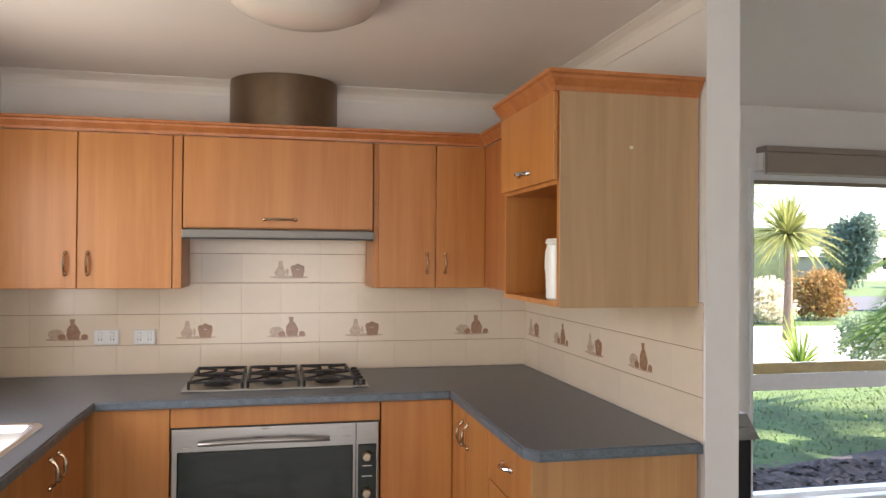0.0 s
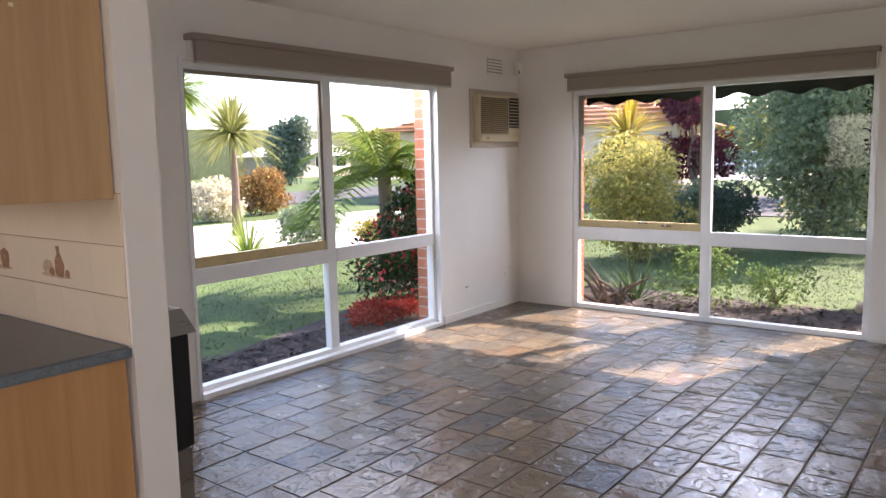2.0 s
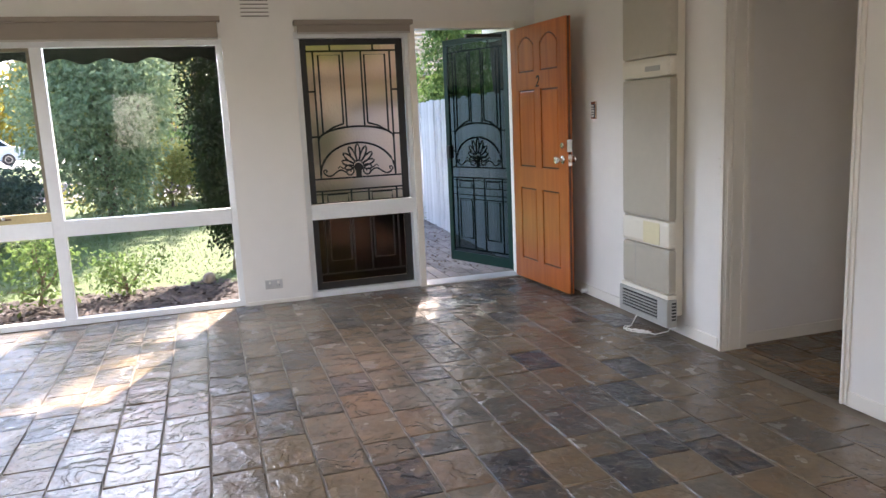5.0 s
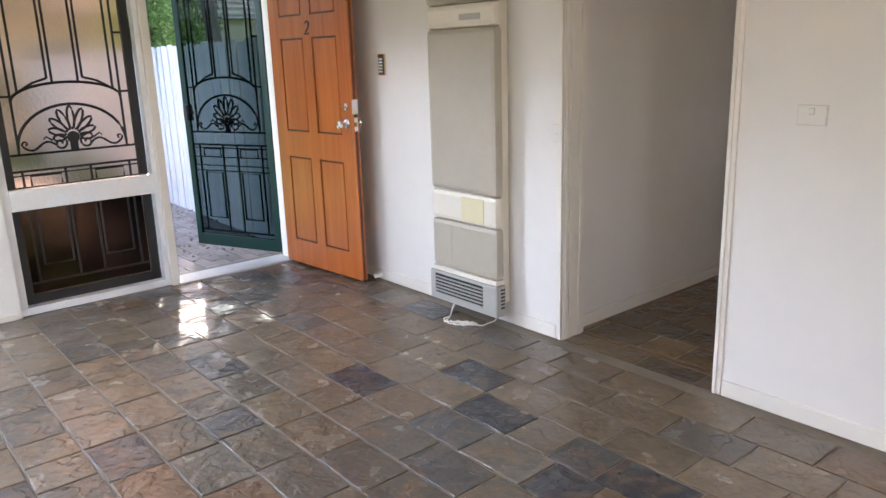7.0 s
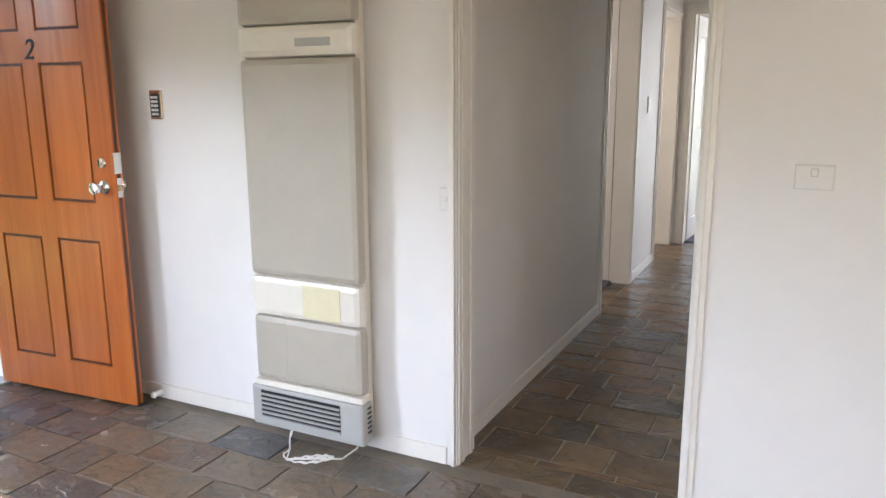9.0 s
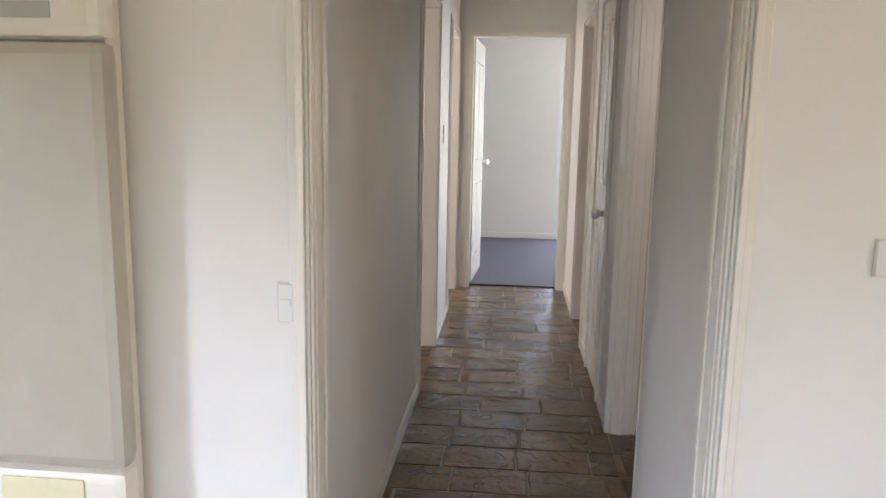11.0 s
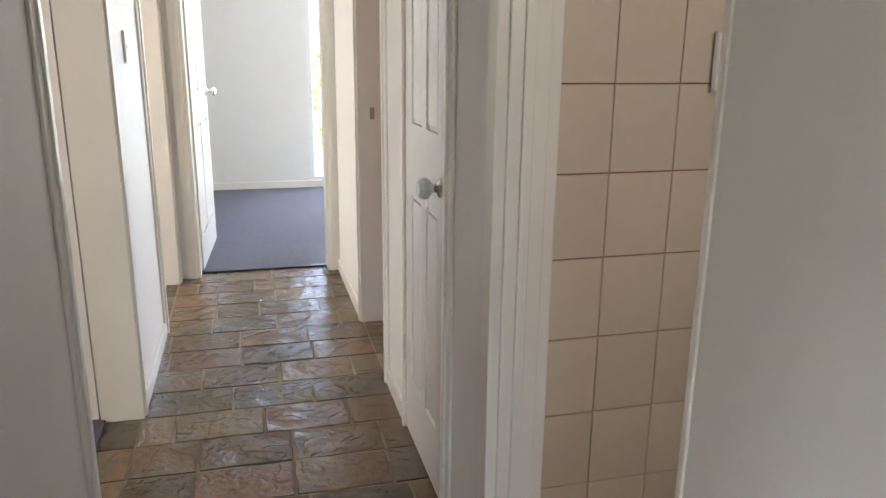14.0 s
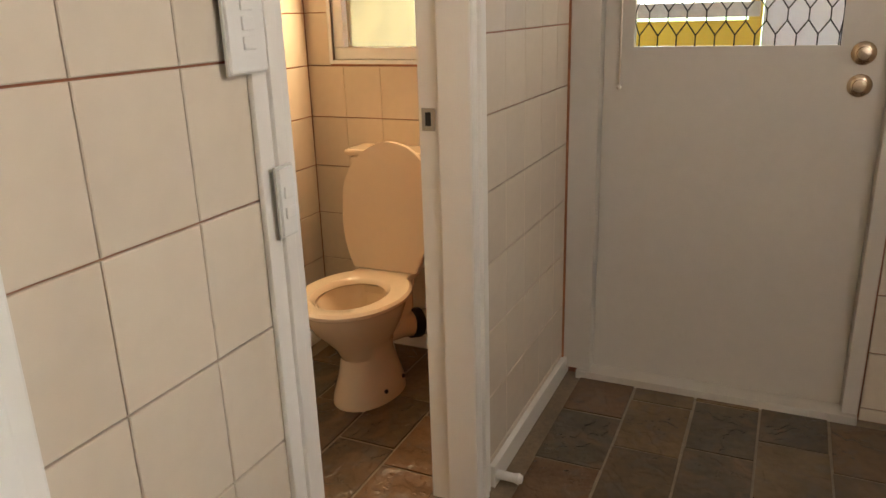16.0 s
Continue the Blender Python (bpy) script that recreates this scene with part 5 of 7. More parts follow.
# small fittings in the hallway
sp = thing("strike_plate", "dull steel strike plate in the door frame", "strike plate")
boxes("plate", [(2.728, -6.131, 1.01, 2.748, -6.1285, 1.065)], STEEL, sp, bev=0.001)
sp = thing("strike_plate", "steel strike plate in the toilet door frame", "strike plate")
boxes("plate", [(1.4482, -4.252, 1.045, 1.4505, -4.217, 1.10)], STEEL, sp, "", 0.001)
boxes("hole", [(1.4502, -4.242, 1.057, 1.4512, -4.227, 1.09)], BLACK, sp)
outlet(3.742, -5.75, 1.33, (-1, 0), 0.07, 0.115, name="light_switch", label="brass light switch on the hallway wall", rockers=1)
outlet(2.255, -4.116, 1.315, (0, 1), 0.075, 0.125, name="light_switch", label="white switch plate on the beige tiles", rockers=3)
outlet(2.212, -4.106, 1.065, (0, 1), 0.034, 0.10, name="light_switch", label="narrow white switch on the toilet door trim", rockers=2)
ds = thing("door_stop", "white rubber door stop by the toilet doorway", "door stop")
bm = bmesh.new()
lathe(bm, [(0.014, 0.0), (0.013, 0.05), (0.017, 0.065), (0.011, 0.075)], (1.33, -4.108, 0.035), "y", 12)
part("body", bm, PLASTIC, ds, smooth=True)
# back door
bk = thing("back_door", "closed white painted back door with a glazed upper half behind wire mesh", "door")
BDP = mat("ivory_door_paint", (0.62, 0.57, 0.49), 0.4, var=0.04, scale=3)
y0, y1, xf, zb = -4.02, -3.19, 0.528, 0.03
gy0, gy1, gz0, gz1 = -3.925, -3.325, 1.19, 1.92
for r in ((xf - 0.036, y0, zb, xf, y1, gz0), (xf - 0.036, y0, gz1, xf, y1, 2.05), (xf - 0.036, y0, gz0, xf, gy0, gz1), (xf - 0.036, gy1, gz0, xf, y1, gz1)):
    boxes("leaf", [r], BDP, bk)
g = boxes("pane", [(xf - 0.022, gy0, gz0, xf - 0.018, gy1, gz1)], GLASS, bk)
g.visible_shadow = False
bm = bmesh.new()
nx, nz, cwid, chei = 11, 11, 0.058, 0.074
for i in range(nx + 1):
    for s in (0, 1):
        pts = []
        for k in range(2 * nz):
            yy = gy0 + (i + 0.5 * s) * cwid + (0.25 if (k // 2) % 2 == 0 else -0.25) * cwid * (1 if s == 0 else -1)
            pts.append((xf - 0.008, min(max(yy, gy0), gy1), gz0 + (k // 2) * chei + (k % 2) * chei * 0.45))
        tube(bm, [p for p in pts if p[2] < gz1], 0.0022, 4)
part("wire_mesh", bm, IRON, bk, "black hexagonal wire mesh")
for z in (1.075, 1.168):
    bm = bmesh.new()
    lathe(bm, [(0.034, 0.0), (0.034, 0.006), (0.028, 0.012), (0.02, 0.014), (0.018, 0.02), (0.006, 0.022)], (xf, -3.262, z), "x", 20)
    part("lock", bm, BRASS, bk, "round metal lock rose", smooth=True)
bm = bmesh.new()
tube(bm, [(xf + 0.012, -3.968, 1.9), (xf + 0.012, -3.966, 1.07)], 0.0035, 6)
bmesh.ops.create_uvsphere(bm, u_segments=8, v_segments=6, radius=0.009, matrix=Matrix.Translation((xf + 0.012, -3.966, 1.062)))
part("cord", bm, LTILE, bk, "thin pull cord")
structure(boxes("door_frame", [(0.50, -4.123, 0.03, 0.585, -4.022, 2.10), (0.50, -3.188, 0.03, 0.585, -3.14, 2.10), (0.50, -4.022, 2.052, 0.585, -3.188, 2.10), (0.50, -4.07, -0.01, 0.60, -3.14, 0.028)], BDP, bev=0.004), "ivory painted back door frame")
structure(boxes("tile_trim", [(0.5855, -4.127, 0.03, 0.593, -4.119, 2.12)], mat("rust_brown_sealant", (0.33, 0.13, 0.05), 0.6, var=0.3, scale=30)), "brown stained corner seal")
# toilet
TY = -4.74
to = thing("toilet", "cream porcelain toilet with the lid up standing on brown slate", "toilet")
def ell(cx, a, b, z, n=28, squ=1.0):
    return [(cx + a * math.cos(2 * math.pi * k / n), TY + b * math.sin(2 * math.pi * k / n), z) for k in range(n)]
def loft(rows):
    bm = bmesh.new()
    R = [[bm.verts.new(p) for p in row] for row in rows]
    for a, b in zip(R, R[1:]):
        for k in range(len(a)):
            j = (k + 1) % len(a)
            bm.faces.new((a[k], a[j], b[j], b[k]))
    bm.faces.new(R[0][::-1])
    bm.faces.new(R[-1])
    return bm
part("pan", loft([ell(0.965, 0.175, 0.118, 0.0), ell(0.965, 0.172, 0.114, 0.03), ell(0.965, 0.145, 0.094, 0.10), ell(0.97, 0.125, 0.082, 0.17), ell(0.99, 0.14, 0.098, 0.225), ell(1.02, 0.185, 0.145, 0.30), ell(1.03, 0.215, 0.168, 0.365), ell(1.03, 0.222, 0.175, 0.385), ell(1.03, 0.15, 0.12, 0.386), ell(1.03, 0.14, 0.11, 0.36), ell(1.0, 0.10, 0.085, 0.24)]), PORC, to, "cream porcelain pan", smooth=True)
boxes("pan_neck", [(0.72, TY - 0.075, 0.20, 0.90, TY + 0.075, 0.386)], PORC, to, "", 0.03)
boxes("hinge_bar", [(0.745, TY - 0.115, 0.388, 0.875, TY + 0.115, 0.413)], PORC, to, "cream hinge plate of the seat", 0.010)
for yy in (-0.07, 0.07):
    boxes("hinge", [(0.765, TY + yy - 0.018, 0.4135, 0.80, TY + yy + 0.018, 0.435)], PORC, to, "cream plastic hinge", 0.008)
bm = bmesh.new()
tube(bm, [(0.86, TY + 0.02, 0.20), (0.80, TY + 0.05, 0.20), (0.74, TY + 0.09, 0.19), (0.65, TY + 0.12, 0.17), (0.60, TY + 0.12, 0.14)], 0.05, 14)
part("outlet_pipe", bm, PORC, to, "cream outlet pipe", smooth=True)
bm = bmesh.new()
tube(bm, [(0.765, TY + 0.072, 0.195), (0.735, TY + 0.092, 0.19)], 0.058, 14)
part("pipe_seal", bm, BLACK, to, "black rubber pipe seal", smooth=True)
bm = bmesh.new()
N_ = 32
rows = []
for (ka, kz) in ((1.0, 0.388), (1.03, 0.395), (1.03, 0.405), (0.98, 0.414), (0.70, 0.414), (0.64, 0.405), (0.62, 0.395), (0.66, 0.388)):
    rows.append([bm.verts.new((1.035 + 0.228 * ka * math.cos(2 * math.pi * k / N_) + (0.02 if ka < 0.8 else 0), TY + 0.185 * ka * math.sin(2 * math.pi * k / N_), kz)) for k in range(N_)])
for i in range(len(rows)):
    a, b = rows[i], rows[(i + 1) % len(rows)]
    for k in range(N_):
        bm.faces.new((a[k], a[(k + 1) % N_], b[(k + 1) % N_], b[k]))
part("seat", bm, PORC, to, "cream plastic seat", smooth=True)
bm = bmesh.new()
lo_, hi_ = [], []
for k in range(26):
    a = math.pi * (k / 25) 
    yy, zz = 0.188 * math.cos(a), 0.25 + 0.21 * math.sin(a)
    lo_.append((yy, zz))
lo_ = [(0.13, 0.0), (0.165, 0.08), (0.186, 0.17)] + lo_[1:-1] + [(-0.186, 0.17), (-0.165, 0.08), (-0.13, 0.0)]
for t_ in (0.0, 0.018):
    hi_.append([bm.verts.new((0.80 - 0.085 * (z / 0.46) + t_, TY + y, 0.415 + z)) for y, z in lo_])
for k in range(len(lo_)):
    j = (k + 1) % len(lo_)
    bm.faces.new((hi_[0][k], hi_[0][j], hi_[1][j], hi_[1][k]))
bm.faces.new(hi_[0])
bm.faces.new(hi_[1][::-1])
bmesh.ops.bevel(bm, geom=list(bm.edges), offset=0.004, segments=2, affect="EDGES")
part("lid", bm, PORC, to, "raised cream lid", smooth=True)
boxes("cistern", [(0.563, TY - 0.20, 0.50, 0.70, TY + 0.21, 0.81)], PORC, to, "cream plastic cistern", 0.025)
boxes("cistern_lid", [(0.558, TY - 0.21, 0.811, 0.707, TY + 0.22, 0.835)], PORC, to, "", 0.012)
bm = bmesh.new()
tube(bm, [(0.62, TY, 0.5), (0.62, TY, 0.30), (0.68, TY, 0.26), (0.74, TY, 0.26)], 0.022, 12)
part("flush_pipe", bm, PORC, to, smooth=True)
for yy in (-0.085, 0.085):
    for xx in (0.90, 1.03):
        bm = bmesh.new()
        bmesh.ops.create_uvsphere(bm, u_segments=8, v_segments=6, radius=0.008, matrix=Matrix.Translation((xx, TY + yy * 1.22, 0.045)))
        part("screw_cap", bm, IRON, to)
# garden beyond the back door
yb = thing("garden_screen", "weathered slatted screen with a yellow board outside the back door", "screen")
for k in range(9):
    boxes("slat", [(-0.9, -4.9, 1.25 + 0.10 * k, -0.88, -3.61, 1.32 + 0.10 * k)], mat("grey_slats", (0.55, 0.52, 0.47), 0.8, var=0.2), yb)
boxes("board", [(-0.91, -4.9, 0.95, -0.885, -3.60, 1.235)], mat("yellow_paint", (0.75, 0.53, 0.06), 0.5, var=0.1), yb, "yellow painted board")
boxes("post", [(-0.93, -5.0, -0.12, -0.86, -4.91, 2.2)], GREEN, yb)
boxes("post", [(-0.96, -3.66, -0.12, -0.92, -3.60, 2.2)], mat("yellow_post", (0.72, 0.50, 0.07), 0.5), yb)

boxes("sheet", [(-0.95, -3.595, -0.12, -0.92, -2.6, 2.3)], mat("white_wall_beyond", (0.78, 0.80, 0.84), 0.6), yb, "white painted board")

sdr = thing("side_room_door", "open white painted panelled door in the side room off the hallway", "door")
door_leaf(sdr, 0.806, 2.065, 0.036, [(0.11, 0.36, 0.20, 0.86, 0), (0.43, 0.69, 0.20, 0.86, 0), (0.11, 0.36, 1.06, 1.90, 0), (0.43, 0.69, 1.06, 1.90, 0)], DOORW)
sdr.matrix_world = pose(3.892, -5.315, 0.014, 0, 0, -2)


# ---- outside ----
GZ = -0.12
LAWN = mat("lawn", (0.068, 0.115, 0.028), 0.9, var=0.45, scale=2.2, bump=0.8, bscale=120)
MULCH = mat("dark_bark_mulch", (0.05, 0.042, 0.042), 0.9, var=0.6, scale=12, bump=1.0, bscale=60)
CONC = mat("pale_concrete", (0.62, 0.60, 0.57), 0.85, var=0.12, scale=3, bump=0.2, bscale=80)
ROAD = mat("asphalt", (0.075, 0.075, 0.08), 0.85, var=0.2, scale=4, bump=0.3, bscale=150)
BARK = mat("grey_brown_bark", (0.15, 0.11, 0.08), 0.85, var=0.35, scale=10, bump=0.6, bscale=40)
structure(boxes("ground", [(-400, -400, GZ - 0.5, 400, 400, GZ)], LAWN), "lawn reaching into the distance")


def sheet(name, pts, z, m, label, h=0.02):
    bm = bmesh.new()
    a = [bm.verts.new((x, y, z)) for x, y in pts]
    b = [bm.verts.new((x, y, z + h)) for x, y in pts]
    for k in range(len(pts)):
        j = (k + 1) % len(pts)
        bm.faces.new((a[k], a[j], b[j], b[k]))
    bm.faces.new(b)
    bm.faces.new(a[::-1])
    return structure(part(name, bm, m), label)


sheet("garden_bed", [(1.9, 3.62), (5.0, 3.62), (6.3, 3.62), (6.45, 3.5), (6.45, 4.9), (5.6, 5.0), (4.7, 4.75), (3.6, 4.5), (2.6, 4.2), (1.9, 4.0)], GZ, MULCH, "dark bark mulch bed along the house")
sheet("garden_bed", [(6.42, -0.7), (7.5, -0.6), (7.75, 0.9), (7.7, 2.0), (7.9, 3.0), (7.2, 4.6), (6.42, 4.6)], GZ + 0.001, MULCH, "dark bark mulch bed along the front wall")
sheet("driveway", [(2.6, 9.2), (9.0, 7.9), (16, 9.5), (17, 14.5), (2.6, 15.5)], GZ, CONC, "sunlit pale concrete driveway")
sheet("road", [(-60, 22), (80, 17.5), (80, 25), (-60, 30)], GZ + 0.002, ROAD, "grey suburban road")
sheet("road", [(17.5, -40), (25, -40), (27, 17), (18.5, 17)], GZ + 0.004, ROAD, "grey street surface", 0.02)
# veneer brick on the outer faces, seen at the window reveals
def brick_panel(name, x0, y0, z0, x1, y1, z1, axis, label):
    """A brick skin: mortar slab with courses of bricks standing proud."""
    o = structure(boxes(name, [(x0, y0, z0, x1, y1, z1)], MORTAR), label)
    bm = bmesh.new()
    c = 0
    z = z0 + 0.005
    while z < z1 - 0.02:
        zt = min(z + 0.076, z1)
        u0, u1 = (y0, y1) if axis == "x" else (x0, x1)
        u = u0 - (0.12 if c % 2 else 0)
        while u < u1:
            a, b = max(u, u0) - 0.002, min(u + 0.23, u1) + 0.002
            if b - a > 0.02:
                if axis == "x":
                    box(bm, x0 - 0.006, a, z, x1 + 0.006, b, zt)
                else:
                    box(bm, a, y0 - 0.006, z, b, y1 + 0.006, zt)
            u += 0.24
        z += 0.086
        c += 1
    p = part("bricks", bm, BRICK, o)
    p["kind"] = "stuff"
    return o


brick_panel("brick_pier", 4.88, 3.515, GZ, 6.40, 3.62, 2.3, "y", "red face brick beside the window")
brick_panel("brick_pier", 6.29, 2.79, GZ, 6.40, 3.50, 2.3, "x", "red face brick beside the window")
# assumed wall, made cream so the frosted toilet window looks pale
structure(boxes("boundary_wall", [(-5.0, -6.4, GZ, 0.3, -6.29, 2.4)], mat("cream_boundary", (0.66, 0.58, 0.46), 0.8, var=0.25, scale=4)), "assumed cream wall behind the house, beyond the frosted window")
structure(boxes("eave", [(-1.9, 3.66, 2.22, 6.9, 4.10, 2.28), (6.42, -0.34, 2.22, 7.0, 4.10, 2.28)], mat("eave_paint", (0.55, 0.53, 0.48), 0.7)), "painted eave lining")
structure(boxes("roof", [(-2.2, -2.6, 2.62, 7.2, 4.3, 2.8), (0.1, -10.6, 2.62, 7.2, -2.6, 2.8)], mat("roof_tiles_dark", (0.2, 0.1, 0.07), 0.8)), "house roof")
structure(boxes("porch_ceiling", [(6.42, -3.4, 2.30, 7.95, -0.35, 2.38)], PLASTIC), "white porch ceiling")
structure(boxes("porch_beam", [(6.45, -2.6, 2.16, 8.1, -2.48, 2.29)], PLASTIC), "white porch beam")
# scalloped awning
aw = thing("awning", "dark green canvas awning with a scalloped lower edge outside the window", "awning")
bm = bmesh.new()
top, bot = [], []
for k in range(121):
    y = 0.1 + 2.85 * k / 120
    bot.append((6.78, y, 1.929 + 0.022 * math.cos(2 * math.pi * (y - 0.817) / 0.333)))
    top.append((6.78, y, 2.06))
vb = [bm.verts.new(p) for p in bot]
vt = [bm.verts.new(p) for p in top]
vr = [bm.verts.new((6.43, p[1], 2.21)) for p in top]
for k in range(120):
    bm.faces.new((vb[k], vb[k + 1], vt[k + 1], vt[k]))
    bm.faces.new((vt[k], vt[k + 1], vr[k + 1], vr[k]))
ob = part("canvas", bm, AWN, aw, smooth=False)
sol = ob.modifiers.new("thick", "SOLIDIFY")
sol.thickness = 0.004
for yy in (0.12, 2.93):
    bm = bmesh.new()
    tube(bm, [(6.41, yy, 1.75), (6.775, yy, 2.05)], 0.008, 6)
    part("arm", bm, BLACK, aw, "thin metal arm")


def leaf_mat(name, a, b, trans=0.25):
    """Leaves: two tones by leaf, a little light coming through."""
    if name in MATS:
        return MATS[name]
    m = mat(name, a, 0.75, var=0.25, scale=3, hue=[a, b, tuple((x + y) / 2 for x, y in zip(a, b)), tuple(x * 0.7 for x in a)], vary=0.25, island=True)
    t = m.node_tree
    tl, mx = t.nodes.new("ShaderNodeBsdfTranslucent"), t.nodes.new("ShaderNodeMixShader")
    bs = t.nodes["Principled BSDF"]
    bs.inputs["Specular IOR Level"].default_value = 0.2
    t.links.new(bs.inputs["Base Color"].links[0].from_socket, tl.inputs["Color"])
    mx.inputs[0].default_value = trans
    t.links.new(bs.outputs[0], mx.inputs[1])
    t.links.new(tl.outputs[0], mx.inputs[2])
    t.links.new(mx.outputs[0], t.nodes["Material Output"].inputs["Surface"])
    return m


def leaves(name, clumps, n, size, m, parent, seed, label="", droop=0.3, flowers=None, wide=0.5):
    """Many small folded leaves in uneven clumps (centre, radii)."""
    r = np.random.default_rng(seed)
    tot = sum(c[3] * c[4] * c[5] for c in clumps) ** 1.0
    V, F, MI = [], [], []
    for (cx, cy, cz, rx, ry, rz) in clumps:
        k = max(20, int(n * rx * ry * rz / tot))
        d = r.normal(size=(k, 3))
        d /= np.linalg.norm(d, axis=1)[:, None]
        rad = r.uniform(0.35, 1.0, k) ** 0.5 * (1 + 0.16 * np.sin(d[:, 0] * 7 + cx * 3) * np.cos(d[:, 2] * 6 + cy))
        P = np.array([cx, cy, cz]) + d * rad[:, None] * [rx, ry, rz]
        A = r.normal(size=(k, 3)) + d * 0.8
        A[:, 2] -= droop
        A /= np.linalg.norm(A, axis=1)[:, None]
        B = np.cross(A, r.normal(size=(k, 3)))
        B /= np.linalg.norm(B, axis=1)[:, None]
        S = size * r.uniform(0.6, 1.4, k)[:, None]
        Nn = np.cross(A, B)
        base = len(V)
        q = np.stack([P, P + A * S * 0.5 + B * S * wide * 0.5 + Nn * S * 0.08, P + A * S, P + A * S * 0.5 - B * S * wide * 0.5 + Nn * S * 0.08], 1).reshape(-1, 3)
        V += q.tolist()
        F += [(base + 4 * i, base + 4 * i + 1, base + 4 * i + 2, base + 4 * i + 3) for i in range(k)]
        MI += (r.random(k) < (flowers[1] if flowers else 0)).astype(int).tolist()
    me = bpy.data.meshes.new(name)
    me.from_pydata(V, [], F)
    me.materials.append(m)
    if flowers:
        me.materials.append(flowers[0])
        me.polygons.foreach_set("material_index", MI)
    ob = new(name, me)
    ob.parent = parent
    ob["kind"] = "stuff"
    if label:
        ob["label"] = label
    return ob


def limbs(parent, base, tips, r0, seed, name="trunk", m=None, fork=0.35):
    """A tapered trunk that forks into limbs reaching the tips."""
    rn = random.Random(seed)
    bm = bmesh.new()
    base = Vector(base)
    mid = base + (sum((Vector(t) for t in tips), Vector()) / len(tips) - base) * fork
    tube(bm, [base, base.lerp(mid, 0.5) + Vector((rn.uniform(-.05, .05), rn.uniform(-.05, .05), 0)), mid], [r0, r0 * 0.85, r0 * 0.7], 10)
    for t in tips:
        t = Vector(t)
        p = [mid]
        for k in (0.33, 0.66, 1.0):
            p.append(mid.lerp(t, k) + Vector((rn.uniform(-1, 1), rn.uniform(-1, 1), rn.uniform(-.5, .5))) * 0.08 * (t - mid).length * (1 - k * 0.5))
        tube(bm, p, [r0 * 0.6, r0 * 0.42, r0 * 0.26, r0 * 0.1], 7)
    return part(name, bm, m or BARK, parent, smooth=True)


def bush(name, label, x, y, rx, ry, h, m, n=6000, size=0.07, seed=1, lumps=9, flowers=None, cat="shrub", group="", z0=None, trunk=True, wide=0.5):
    o = thing(name, label, cat, group=group)
    rn = random.Random(seed)
    z0 = GZ if z0 is None else z0
    cl = []
    for k in range(lumps):
        a, q = rn.uniform(0, 6.283), rn.uniform(0.15, 0.72)
        zz = rn.uniform(0.28, 0.86)
        f = math.sqrt(max(0.1, 1 - (zz - 0.35) ** 2 * 1.6))
        s = rn.uniform(0.30, 0.46)
        cl.append((x + math.cos(a) * rx * q * f, y + math.sin(a) * ry * q * f, z0 + h * zz, rx * s, ry * s, h * s * 0.62))
    cl.append((x, y, z0 + h * 0.5, rx * 0.6, ry * 0.6, h * 0.46))
    leaves("crown", cl, n, size, m, o, seed, flowers=flowers, wide=wide)
    if trunk:
        limbs(o, (x, y, z0 - 0.02), [c[:3] for c in cl[:7]], max(0.02, h * 0.022), seed)
    return o


def blades(name, label, x, y, z, n, L, w, m, seed, cat="strappy plant", trunk_h=0.0, up=0.5, tr=0.06, group="", ex=1.0):
    """A rosette of arching strap leaves, on a trunk where it has one."""
    o = thing(name, label, cat, group=group)
    r = random.Random(seed)
    V, F = [], []
    for k in range(n):
        a = r.uniform(0, 6.283)
        el = r.uniform(-0.35 if trunk_h else 0.25, 1.45)
        l = L * r.uniform(0.7, 1.1)
        d = Vector((math.cos(a), math.sin(a), 0))
        s = Vector((-d.y, d.x, 0))
        p = Vector((x, y, z + trunk_h)) + d * 0.02
        vx, vz = math.cos(el), math.sin(el)
        rows = []
        for i in range(6):
            t = i / 5
            q = p + d * (vx * l * t) + Vector((0, 0, vz * l * t - up * l * t * t * 0.7 * (0.4 + vx)))
            ww = w * (0.5 + 0.9 * t) * (1 - t) ** 0.7 + 0.001
            rows.append((q - s * ww, q + Vector((0, 0, -ww * 0.4)), q + s * ww))
        b = len(V)
        V += [tuple(v) for row in rows for v in row]
        for i in range(5):
            F += [(b + 3 * i, b + 3 * i + 1, b + 3 * i + 4, b + 3 * i + 3), (b + 3 * i + 1, b + 3 * i + 2, b + 3 * i + 5, b + 3 * i + 4)]
    me = bpy.data.meshes.new("leaves")
    me.from_pydata(V, [], F)
    me.materials.append(m)
    ob = new("leaves", me)
    ob.parent = o
    ob["kind"] = "stuff"
    if trunk_h:
        bm = bmesh.new()
        tube(bm, [(x, y, z - 0.02), (x + 0.03, y, z + trunk_h * 0.5), (x, y, z + trunk_h)], [tr * 1.3, tr, tr * 0.9], 10)
        part("trunk", bm, BARK, o, smooth=True)
    return o


G_MID = leaf_mat("leaf_mid_green", (0.11, 0.19, 0.06), (0.19, 0.28, 0.09), 0.4)
G_OLIVE = leaf_mat("leaf_grey_green", (0.22, 0.30, 0.17), (0.32, 0.40, 0.24), 0.45)
G_DARK = leaf_mat("leaf_dark_green", (0.018, 0.045, 0.014), (0.035, 0.07, 0.02), 0.1)
G_CON = leaf_mat("leaf_conifer", (0.007, 0.022, 0.006), (0.016, 0.042, 0.009), 0.03)
G_YEL = leaf_mat("leaf_yellow_green", (0.36, 0.36, 0.10), (0.48, 0.43, 0.15), 0.45)
G_GOLD = leaf_mat("leaf_golden", (0.42, 0.34, 0.06), (0.30, 0.30, 0.05), 0.4)
